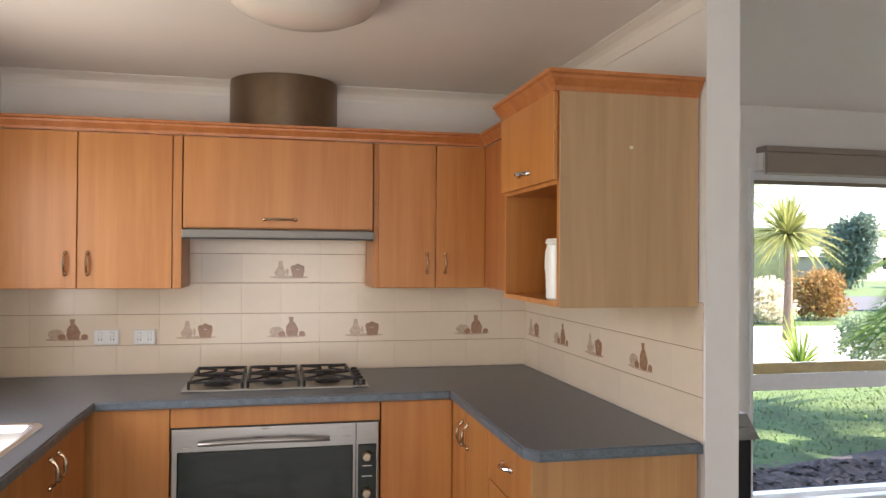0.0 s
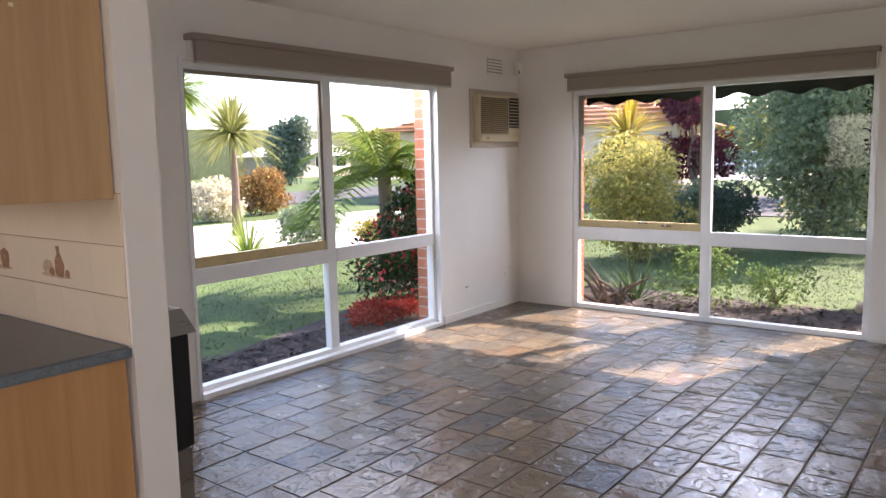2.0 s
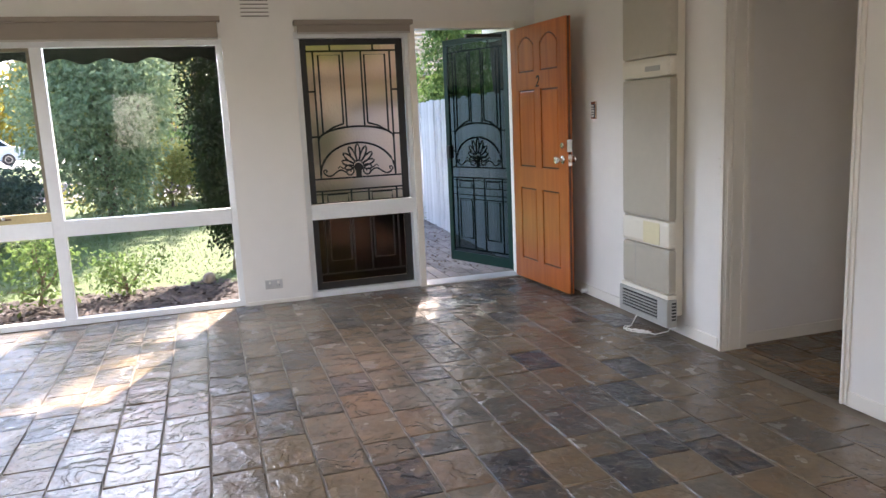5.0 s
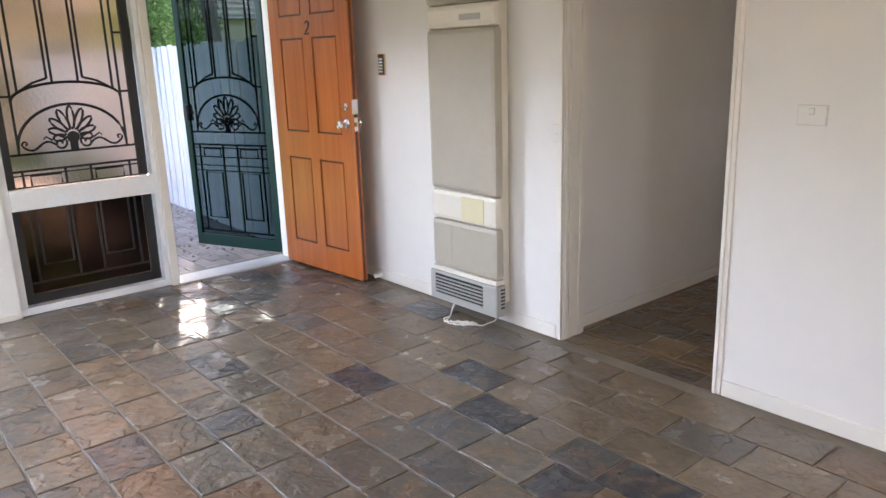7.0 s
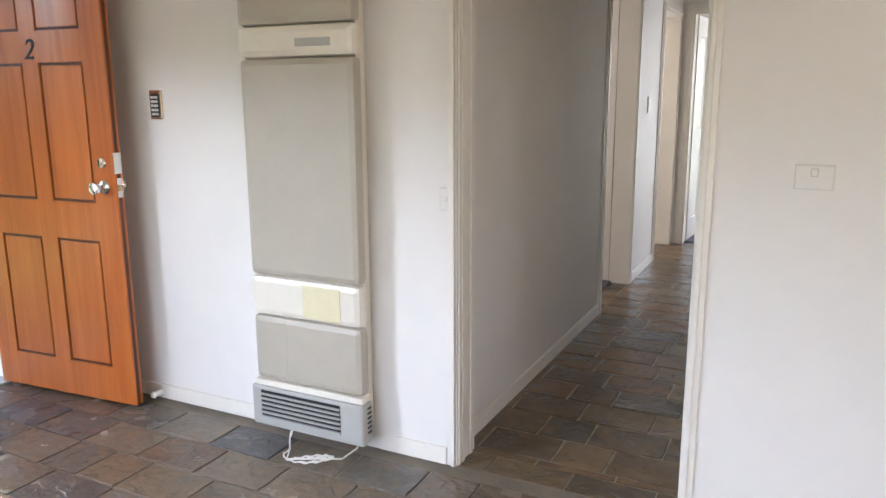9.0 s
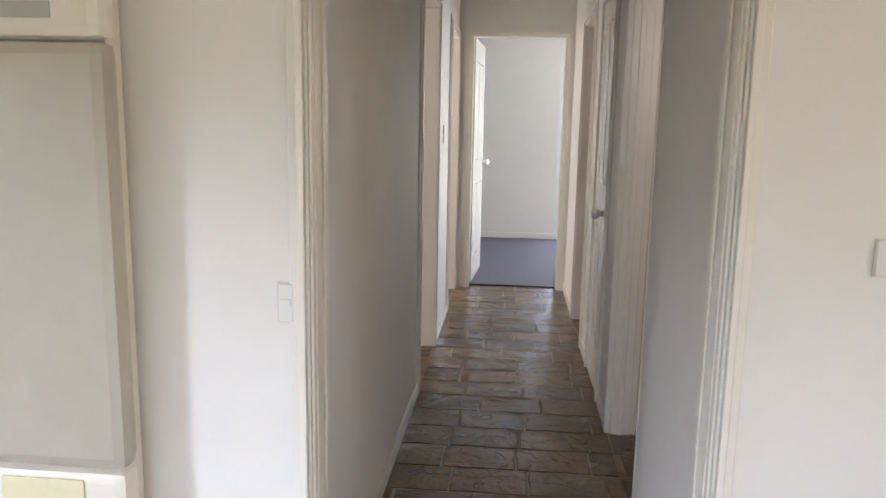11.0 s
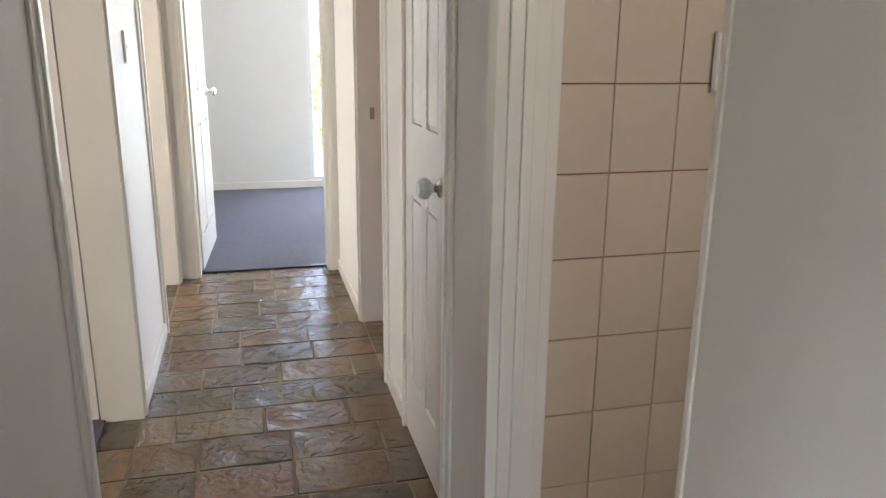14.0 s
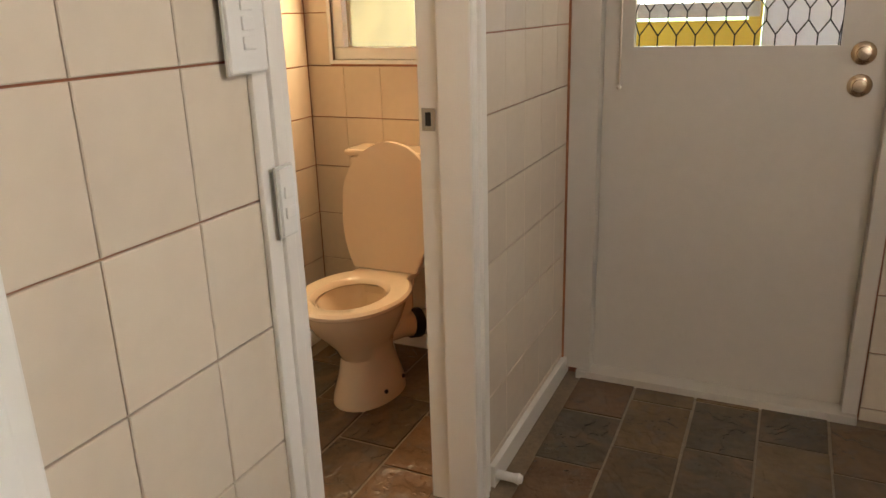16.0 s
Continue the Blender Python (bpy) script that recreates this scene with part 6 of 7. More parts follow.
G_PLUM = leaf_mat("leaf_plum", (0.085, 0.022, 0.035), (0.16, 0.035, 0.055), 0.3)
G_RED = leaf_mat("leaf_red", (0.35, 0.03, 0.025), (0.22, 0.035, 0.02), 0.3)
G_LIME = leaf_mat("frond_lime", (0.16, 0.26, 0.04), (0.26, 0.34, 0.07), 0.4)
FLOWER = mat("crimson_flower", (0.55, 0.02, 0.035), 0.5, var=0.2)
# in front of the front window
bush("shrub", "large grey-green bushy shrub across the lawn", 12.9, 1.95, 1.7, 1.45, 3.5, G_OLIVE, 30000, 0.085, 3, 18)
bush("shrub", "yellow-green rounded shrub in the sun", 10.3, 3.95, 1.0, 1.0, 1.70, G_YEL, 10000, 0.07, 5, 10)
bush("shrub", "low blue-green shrub in shade", 11.8, 3.40, 1.3, 0.85, 1.12, leaf_mat("leaf_blue_green", (0.07, 0.125, 0.09), (0.11, 0.165, 0.12), 0.3), 12000, 0.06, 6, 8)
bush("conifer", "narrow dark green conifer beside the lawn", 8.45, 0.26, 0.50, 0.52, 3.3, G_CON, 26000, 0.05, 7, 22, cat="tree")
blades("yucca", "golden spiky yucca on a bare trunk", 12.9, 5.2, GZ, 260, 0.85, 0.03, leaf_mat("leaf_gold_strap", (0.55, 0.42, 0.05), (0.42, 0.36, 0.05), 0.4), 8, "tree", 1.85, 0.35, 0.07)
def tree(name, label, x, y, h, spread, m, n, size, seed, trunk=0.3, lumps=12):
    o = thing(name, label, "tree")
    rn = random.Random(seed)
    cl = []
    for k in range(lumps):
        a, q = rn.uniform(0, 6.283), rn.uniform(0.1, 0.75)
        zz = rn.uniform(trunk + 0.12, 0.92)
        cl.append((x + math.cos(a) * spread * q, y + math.sin(a) * spread * q, GZ + h * zz, spread * rn.uniform(0.25, 0.42), spread * rn.uniform(0.25, 0.42), h * rn.uniform(0.09, 0.16)))
    leaves("crown", cl, n, size, m, o, seed)
    limbs(o, (x, y, GZ - 0.02), [c[:3] for c in cl[:8]], h * 0.022, seed, fork=trunk)
    return o


tree("plum_tree", "purple-leaved plum tree across the street", 22.8, 7.3, 4.6, 1.9, G_PLUM, 12000, 0.14, 11, 0.16, 14)
tree("tree", "autumn golden tree across the street", 26.0, 4.0, 6.5, 3.5, G_GOLD, 9000, 0.2, 12, 0.2)
tree("tree", "tall green tree behind the front fence", 19.0, -2.4, 6.5, 3.0, G_MID, 12000, 0.16, 13, 0.2, 14)
tree("tree", "leafy green tree beside the fence near the front door", 15.8, -4.75, 4.6, 1.5, G_MID, 14000, 0.09, 23, 0.25, 16)
tree("tree", "leafy yellow-green street tree", 30.0, -3.0, 8.0, 4.0, G_YEL, 9000, 0.24, 14, 0.2, 14)
# assumed tree, set in the sun's way to dapple the floor by the door
tree("tree", "shade tree standing on the front lawn", 13.5, -5.0, 7.5, 3.0, G_MID, 7000, 0.15, 21, 0.45, 15)
bush("hedge", "golden hedge beyond the parked cars", 57.0, 14.0, 2.5, 9.0, 3.4, G_GOLD, 9000, 0.26, 15, 14)
bush("hedge", "low yellow-green hedge behind the large shrub", 15.9, 1.2, 0.9, 2.2, 1.25, G_YEL, 9000, 0.08, 26, 10)
bush("hedge", "green hedge along the street", 17.5, -0.5, 1.4, 3.0, 1.6, G_MID, 6000, 0.12, 16, 9)
bush("shrub", "small twiggy rose bush with green shoots in the bed", 7.35, 1.95, 0.38, 0.5, 0.72, G_MID, 1100, 0.05, 17, 8)
bush("shrub", "low bushy plant in the mulch bed", 7.5, 1.25, 0.32, 0.42, 0.45, G_MID, 1000, 0.04, 18, 8)
blades("strappy_plant", "upright fleshy green plant by the window", 7.3, 2.62, GZ, 30, 0.56, 0.022, leaf_mat("leaf_fleshy_green", (0.05, 0.10, 0.035), (0.08, 0.14, 0.05), 0.15), 19, up=0.0)
rk = thing("garden_rock", "pale rounded rock at the edge of the mulch bed", "rock")
bm = bmesh.new()
bmesh.ops.create_icosphere(bm, subdivisions=3, radius=0.075, matrix=Matrix.Translation((7.74, 0.57, GZ + 0.05)))
for v in bm.verts:
    q = 1 + 0.16 * math.sin(v.co.x * 31 + v.co.z * 19) * math.cos(v.co.y * 27)
    v.co = Vector((7.74 + (v.co.x - 7.74) * q, 0.57 + (v.co.y - 0.57) * q * 0.8, GZ + 0.05 + (v.co.z - GZ - 0.05) * q * 1.1))
part("stone", bm, mat("pale_garden_rock", (0.26, 0.22, 0.18), 0.85, var=0.3, scale=12, bump=0.6, bscale=40), rk, smooth=True)
br = thing("pruned_stump", "pile of bare pruned branches in the garden bed", "branches")
bm = bmesh.new()
rn = random.Random(7)
for k in range(14):
    a = rn.uniform(0, 6.28)
    p = Vector((7.0 + rn.uniform(-.15, .15), 2.78 + rn.uniform(-.15, .15), GZ))
    q = p + Vector((math.cos(a) * 0.25, math.sin(a) * 0.45, rn.uniform(0.1, 0.5)))
    tube(bm, [p, p.lerp(q, 0.5) + Vector((0, 0, 0.05)), q], [0.024, 0.018, 0.009], 7)
part("branches", bm, mat("grey_dead_wood", (0.085, 0.07, 0.055), 0.9, var=0.4, scale=14, bump=0.5, bscale=50), br, smooth=True)["kind"] = "stuff"
# in front of the garden window
def palm(name, label, x, y, h, L, n, m, seed, r=0.1, drop=0.55):
    """A trunk with feathered arching fronds."""
    o = thing(name, label, "palm tree")
    rn = random.Random(seed)
    V, F = [], []
    for k in range(n):
        a = k * 2.399 + rn.uniform(-.2, .2)
        el = rn.uniform(0.0, 1.3)
        l = L * rn.uniform(0.8, 1.1)
        d, s = Vector((math.cos(a), math.sin(a), 0)), Vector((-math.sin(a), math.cos(a), 0))
        o0 = Vector((x, y, GZ + h))
        for i in range(1, 24):
            t = i / 23
            c = o0 + d * (math.cos(el) * l * t) + Vector((0, 0, math.sin(el) * l * t - drop * l * t * t * (0.5 + math.cos(el))))
            for sg in (-1, 1):
                ll = 0.26 * L * math.sin(math.pi * min(1, t * 0.9 + 0.12)) ** 0.8
                e = c + s * sg * ll + d * ll * 0.55 + Vector((0, 0, -0.35 * ll))
                b = len(V)
                V += [tuple(c - d * 0.014 * L), tuple(c + d * 0.014 * L), tuple(e)]
                F.append((b, b + 1, b + 2))
    me = bpy.data.meshes.new("fronds")
    me.from_pydata(V, [], F)
    me.materials.append(m)
    ob = new("fronds", me)
    ob.parent = o
    ob["kind"] = "stuff"
    bm = bmesh.new()
    tube(bm, [(x, y, GZ - 0.02), (x + 0.04, y, GZ + h * 0.5), (x, y, GZ + h)], [r * 1.3, r, r * 0.9], 12)
    part("trunk", bm, BARK, o, smooth=True)
    return o


palm("tree_fern", "green tree fern with arching fronds by the house", 6.5, 5.45, 1.38, 1.50, 38, G_LIME, 31, 0.09, 0.62)
bush("camellia", "dark green camellia with crimson flowers beside the brick pier", 5.68, 4.40, 0.68, 0.55, 1.32, G_DARK, 6500, 0.06, 32, 11, flowers=(FLOWER, 0.10))
bush("shrub", "low red-leaved ground cover in the mulch", 5.20, 4.32, 0.72, 0.42, 0.21, G_RED, 2600, 0.045, 33, 9, trunk=False)
blades("cordyline", "tall cordyline with golden sword leaves", 9.5, 12.3, GZ, 240, 1.1, 0.035, leaf_mat("leaf_olive_strap", (0.26, 0.29, 0.09), (0.34, 0.34, 0.13), 0.3), 34, "tree", 2.1, 0.4, 0.08)
blades("cordyline", "taller cordyline with green-gold sword leaves", 8.6, 12.9, GZ, 300, 1.15, 0.035, G_LIME, 35, "tree", 3.0, 0.4, 0.09)
bush("shrub", "feathery yellow-green shrub by the driveway", 7.6, 12.6, 0.9, 0.9, 2.0, G_YEL, 6000, 0.09, 35, 9)
blades("strappy_plant", "clump of green sword leaves at the lawn edge", 7.3, 9.1, GZ, 70, 0.95, 0.022, G_LIME, 36, up=0.3)
bush("shrub", "grey-green low shrub at the lawn edge", 8.35, 8.9, 0.9, 0.6, 0.85, G_OLIVE, 5000, 0.06, 37, 8)
bush("shrub", "golden low shrub at the lawn edge", 9.6, 8.4, 0.7, 0.5, 0.6, G_GOLD, 2500, 0.06, 38, 7)
bush("shrub", "sunlit golden shrub across the driveway", 8.7, 15.8, 1.3, 0.9, 1.3, G_GOLD, 4500, 0.10, 39, 8)
bush("shrub", "white-flowering sunlit shrub across the driveway", 11.4, 15.9, 1.2, 0.8, 1.1, leaf_mat("leaf_white_bloom", (0.75, 0.72, 0.6), (0.55, 0.5, 0.3)), 4500, 0.10, 40, 8)
bush("shrub", "bronze shrub across the driveway", 13.6, 16.6, 1.3, 0.9, 1.4, leaf_mat("leaf_bronze", (0.3, 0.16, 0.06), (0.36, 0.25, 0.08)), 4500, 0.10, 41, 8)
bush("conifer", "tall blue-green conifer in the distance", 29.7, 33.8, 1.6, 1.6, 4.0, leaf_mat("leaf_far_conifer", (0.14, 0.20, 0.15), (0.19, 0.26, 0.19)), 9000, 0.25, 42, 14, cat="tree")
for k, (x, y, hh, mm) in enumerate(((22, 38, 4.5, G_MID), (38, 34, 3.2, G_YEL), (36, 25, 4.5, G_MID), (44, 18, 5.5, G_GOLD), (12, 36, 5, G_YEL), (3, 34, 5.0, G_MID), (56, 4, 6, G_GOLD), (42, -6, 7, G_MID), (47, 2, 7, G_YEL))):
    tree("tree", ("golden" if mm in (G_YEL, G_GOLD) else "green") + " street tree in the distance", x, y, hh, hh * 0.5, mm, 3500, 0.28, 50 + k, 0.15, 10)
sheet("far_hedge", [(-60, 60), (70, 52), (74, 60), (-60, 68)], GZ, mat("far_foliage", (0.08, 0.11, 0.05), 0.9, var=0.5, scale=0.4, bump=1.0, bscale=2), "distant line of trees", 4.2)
sheet("road", [(40, -40), (53, -40), (53, 40), (40, 40)], GZ + 0.003, CONC, "sunlit side street", 0.02)
sheet("far_hedge", [(64, 52), (70, -60), (78, -60), (70, 54)], GZ, mat("far_foliage", (0.08, 0.11, 0.05)), "distant line of trees", 5.0)


def house(name, label, x, y, rz, w, d, h, wallm, roofm):
    o = thing(name, label, "house", (x, y, GZ), rz=rz)
    boxes("wall", [(-w / 2, -d / 2, 0, w / 2, d / 2, h)], wallm, o)
    bm = bmesh.new()
    e = 0.6
    b = [bm.verts.new(p) for p in ((-w / 2 - e, -d / 2 - e, h), (w / 2 + e, -d / 2 - e, h), (w / 2 + e, d / 2 + e, h), (-w / 2 - e, d / 2 + e, h), (-w / 2 + d / 2, 0, h + 1.5), (w / 2 - d / 2, 0, h + 1.5))]
    for q in ((0, 1, 5, 4), (1, 2, 5), (2, 3, 4, 5), (3, 0, 4), (3, 2, 1, 0)):
        bm.faces.new([b[i] for i in q])
    r = part("roof", bm, roofm, o)
    bm = bmesh.new()
    for sgn in (-1, 1):
        for k in range(9):
            f = (k + 0.5) / 9
            yy = sgn * (d / 2 + e) * (1 - f)
            zz = h + 1.5 * f
            hw = (w / 2 + e) - f * (d / 2 + e - 0.2)
            box(bm, -hw, yy - 0.05, zz + 0.0, hw, yy + 0.05, zz + 0.05)
    part("roof_course", bm, roofm, r)["kind"] = "stuff"
    for k in range(3):
        u = -w / 2 + w * (k + 0.5) / 3
        for sgn in (-1, 1):
            wi = boxes("window", [(u - 0.8, sgn * d / 2 - 0.04, 0.8, u + 0.8, sgn * d / 2 + 0.04, 2.0)], PLASTIC, o)
            boxes("pane", [(u - 0.74, sgn * (d / 2 + 0.042) - 0.004, 0.86, u + 0.74, sgn * (d / 2 + 0.042) + 0.004, 1.94)], DARKGLASS, wi)
    return o


TERRA = mat("terracotta_roof", (0.50, 0.22, 0.10), 0.8, var=0.2, scale=3, bump=0.5, bscale=8)
house("house", "low house with a terracotta tile roof across the street", 25.5, 13.5, 100, 10, 7, 2.5, mat("cream_render", (0.6, 0.52, 0.4), 0.8), TERRA)
house("house", "low pale house with a white metal roof down the road", 45.0, 50.0, 10, 9, 4.5, 1.8, mat("tan_render", (0.45, 0.38, 0.28), 0.8), mat("white_roof", (0.72, 0.73, 0.74), 0.6))
house("house", "neighbouring house with a pale tile roof beyond the fence", 21.5, -6.4, 95, 9, 6, 2.5, mat("cream_render", (0.6, 0.52, 0.4), 0.8), mat("pale_roof_tiles", (0.50, 0.40, 0.30), 0.8, var=0.2, scale=3, bump=0.5, bscale=8))


def car(name, label, x, y, rz, m, wagon=False):
    o = thing(name, label, "car", (x, y, GZ + 0.03), rz=rz)
    L, W = 4.5, 1.75
    prof = [(-2.2, 0.35), (-2.25, 0.6), (-2.15, 0.9), (-1.55, 0.98), (-1.05 if not wagon else -1.9, 1.40), (0.25, 1.44), (0.95, 1.0), (1.9, 0.88), (2.2, 0.7), (2.22, 0.38), (1.9, 0.28), (-1.9, 0.28)]
    bm = bmesh.new()
    rows = []
    for yy, ins in ((-W / 2, 1), (-W / 2 + 0.08, 0), (W / 2 - 0.08, 0), (W / 2, 1)):
        rows.append([bm.verts.new((px * (0.985 if ins else 1), yy if pz < 1.1 else yy * 0.78, pz - (0.03 if ins and pz > 0.9 else 0))) for px, pz in prof])
    for a, b in zip(rows, rows[1:]):
        for k in range(len(prof)):
            j = (k + 1) % len(prof)
            bm.faces.new((a[k], a[j], b[j], b[k]))
    bm.faces.new(rows[0][::-1])
    bm.faces.new(rows[-1])
    part("body", bm, m, o, smooth=True)
    for s in (-1, 1):
        bm = bmesh.new()
        pts = [(-0.95, 1.36), (0.2, 1.39), (0.82, 1.02), (-1.4, 1.0)]
        a = [bm.verts.new((px, s * (W / 2 * (0.80 if pz > 1.1 else 0.99) + 0.012), pz)) for px, pz in pts]
        b = [bm.verts.new((px, s * (W / 2 * (0.80 if pz > 1.1 else 0.99) - 0.02), pz)) for px, pz in pts]
        bm.faces.new(a)
        bm.faces.new(b[::-1])
        for k in range(4):
            bm.faces.new((a[k], a[(k + 1) % 4], b[(k + 1) % 4], b[k]))
        part("side_window", bm, DARKGLASS, o, "dark side glass")
        boxes("tail_light", [(-2.26, s * 0.62 - 0.16, 0.68, -2.17, s * 0.62 + 0.16, 0.86)], mat("red_lens", (0.5, 0.02, 0.02), 0.2), o, "red tail light", 0.01)
        boxes("headlight", [(2.12, s * 0.6 - 0.17, 0.6, 2.215, s * 0.6 + 0.17, 0.74)], PLASTIC, o, "headlight", 0.01)
        for px in (-1.35, 1.38):
            bm = bmesh.new()
            lathe(bm, [(0.20, s * 0.70), (0.31, s * 0.70), (0.325, s * 0.78), (0.31, s * 0.885), (0.2, s * 0.89)], (px, 0, 0.30), "y", 20)
            w = part("wheel", bm, BLACK, o, "black tyre", smooth=True)
            bm = bmesh.new()
            lathe(bm, [(0.20, s * 0.86), (0.19, s * 0.892), (0.06, s * 0.885), (0.02, s * 0.89)], (px, 0, 0.30), "y", 12)
            part("rim", bm, STEEL, w, "silver rim", smooth=True)
    bm = bmesh.new()
    for pts in ([(0.35, 1.40), (0.92, 1.03)], [(-1.15 if not wagon else -1.95, 1.36), (-1.55 if not wagon else -2.1, 1.0)]):
        (ax, az), (bx, bz) = pts
        sg = 1 if ax > 0 else -1
        v = [bm.verts.new((px + 0.02 * sg, yy * (0.62 if pz > 1.1 else 0.74), pz + 0.02)) for px, pz, yy in ((ax, az, -1), (ax, az, 1), (bx, bz, 1), (bx, bz, -1))]
        bm.faces.new(v)
    part("windscreen", bm, DARKGLASS, o, "dark windscreens")
    return o


SILVER = mat("silver_car_paint", (0.55, 0.57, 0.60), 0.25, 0.5, var=0.02, coat=0.8)
car("car", "silver sedan parked in the street", 45.0, 11.8, 105, SILVER)
car("car", "pale blue-grey wagon parked beyond the sedan", 49.4, 14.4, 105, mat("blue_grey_car_paint", (0.35, 0.42, 0.50), 0.25, 0.4, coat=0.8), True)
# paling fence and paved path by the front door
PAL = mat("grey_white_paling", (0.62, 0.62, 0.63), 0.8, var=0.2, scale=6, bump=0.3, bscale=60, vary=0.12, stretch=(1, 1, 0.15))
fe = thing("paling_fence", "pale weathered timber paling fence along the path", "fence")
def fence_y(x):
    return -2.36 - 0.045 * (x - 9.0)
pm_ = bpy.data.meshes.new("paling")
bm = bmesh.new()
box(bm, 0.0, -0.008, 0.0, 0.094, 0.008, 1.72)
bm.to_mesh(pm_)
bm.free()
pm_.materials.append(PAL)
rn = random.Random(3)
for k in range(108):
    x = 6.6 + 0.1 * k
    p = new("paling", pm_)
    p.parent = fe
    p.matrix_local = pose(x, fence_y(x) + rn.uniform(-0.006, 0.006), GZ + rn.uniform(-0.02, 0.01), rn.uniform(-0.4, 0.4), rn.uniform(-0.5, 0.5), -2.6)
for z in (0.3, 1.35):
    bm = bmesh.new()
    tube(bm, [(6.6, fence_y(6.6) - 0.04, z), (17.4, fence_y(17.4) - 0.04, z)], 0.035, 4)
    part("rail", bm, PAL, fe, "horizontal rail")
for k, (x, y) in enumerate(((11.6, -2.2), (12.4, -2.25), (10.6, -2.15))):
    blades("strappy_plant", "clump of green sword leaves growing at the fence", x, y, GZ, 38, 0.75 - 0.1 * k, 0.02, G_MID, 70 + k, up=0.25, group="strappy plants")


bush("shrub", "twiggy red-brown shrub outside the bedroom window", 2.3, -12.0, 0.7, 0.7, 1.5, leaf_mat("leaf_bronze", (0.3, 0.16, 0.06), (0.36, 0.25, 0.08)), 500, 0.07, 90, 8)


# ---- pieces: slate, wall tiles, paving ----
def piece_mesh(name, w, d, h, m, bev=0.004, axis="z", seed=0, uneven=0.0):
    """One tile or stone with eased, slightly uneven edges, its base at the origin's middle."""
    rn = random.Random(seed)
    bm = bmesh.new()
    lo_ = [(-w / 2, -d / 2), (w / 2, -d / 2), (w / 2, d / 2), (-w / 2, d / 2)]
    pts = []
    for i, (x, y) in enumerate(lo_):
        nx_, ny_ = lo_[(i + 1) % 4]
        for t in (0.0, 0.35, 0.7) if uneven else (0.0,):
            u = uneven if t else uneven * 0.5
            pts.append((x + (nx_ - x) * t + rn.uniform(-u, u), y + (ny_ - y) * t + rn.uniform(-u, u)))
    rows = []
    for ins, z in ((0, 0.0), (0, h - bev), (bev, h)):
        rows.append([bm.verts.new((x - math.copysign(ins, x), y - math.copysign(ins, y), z + (rn.uniform(-0.0012, 0.0012) if uneven and ins else 0))) for x, y in pts])
    for a, b in zip(rows, rows[1:]):
        for k in range(len(a)):
            j = (k + 1) % len(a)
            bm.faces.new((a[k], a[j], b[j], b[k]))
    bm.faces.new(rows[-1])
    me = bpy.data.meshes.new(name)
    bm.to_mesh(me)
    bm.free()
    me.materials.append(m)
    return me


floor_ob = bpy.data.objects["floor"]
PX, PY = 0.312, 0.2085
SL, SLJ = {}, {}
for full in (1.0, 0.68, 0.45):
    SL[full] = [piece_mesh("slate", PX * full - 0.009, PY - 0.009, 0.012, SLATE, 0.003, seed=s, uneven=0.0028) for s in range(5)]
    SLJ[full] = [piece_mesh("slate", PX * full - 0.011, PY - 0.011, 0.012, SLATE_H, 0.003, seed=s, uneven=0.0045) for s in range(5)]
SLI = {f: piece_mesh("slate", PX * f - 0.009, PY - 0.009, 0.012, INK, 0.003, seed=9, uneven=0.002) for f in (1.0, 0.68)}
INKY = [(4.04, -1.13), (3.75, -1.56), (2.86, -0.17), (2.83, -0.63), (2.76, -0.95), (2.77, -1.20), (2.69, -1.42), (3.29, -1.34)]
rn = random.Random(12)
near, V, F, V1, F1, V2, F2 = 0, [], [], [], [], [], []


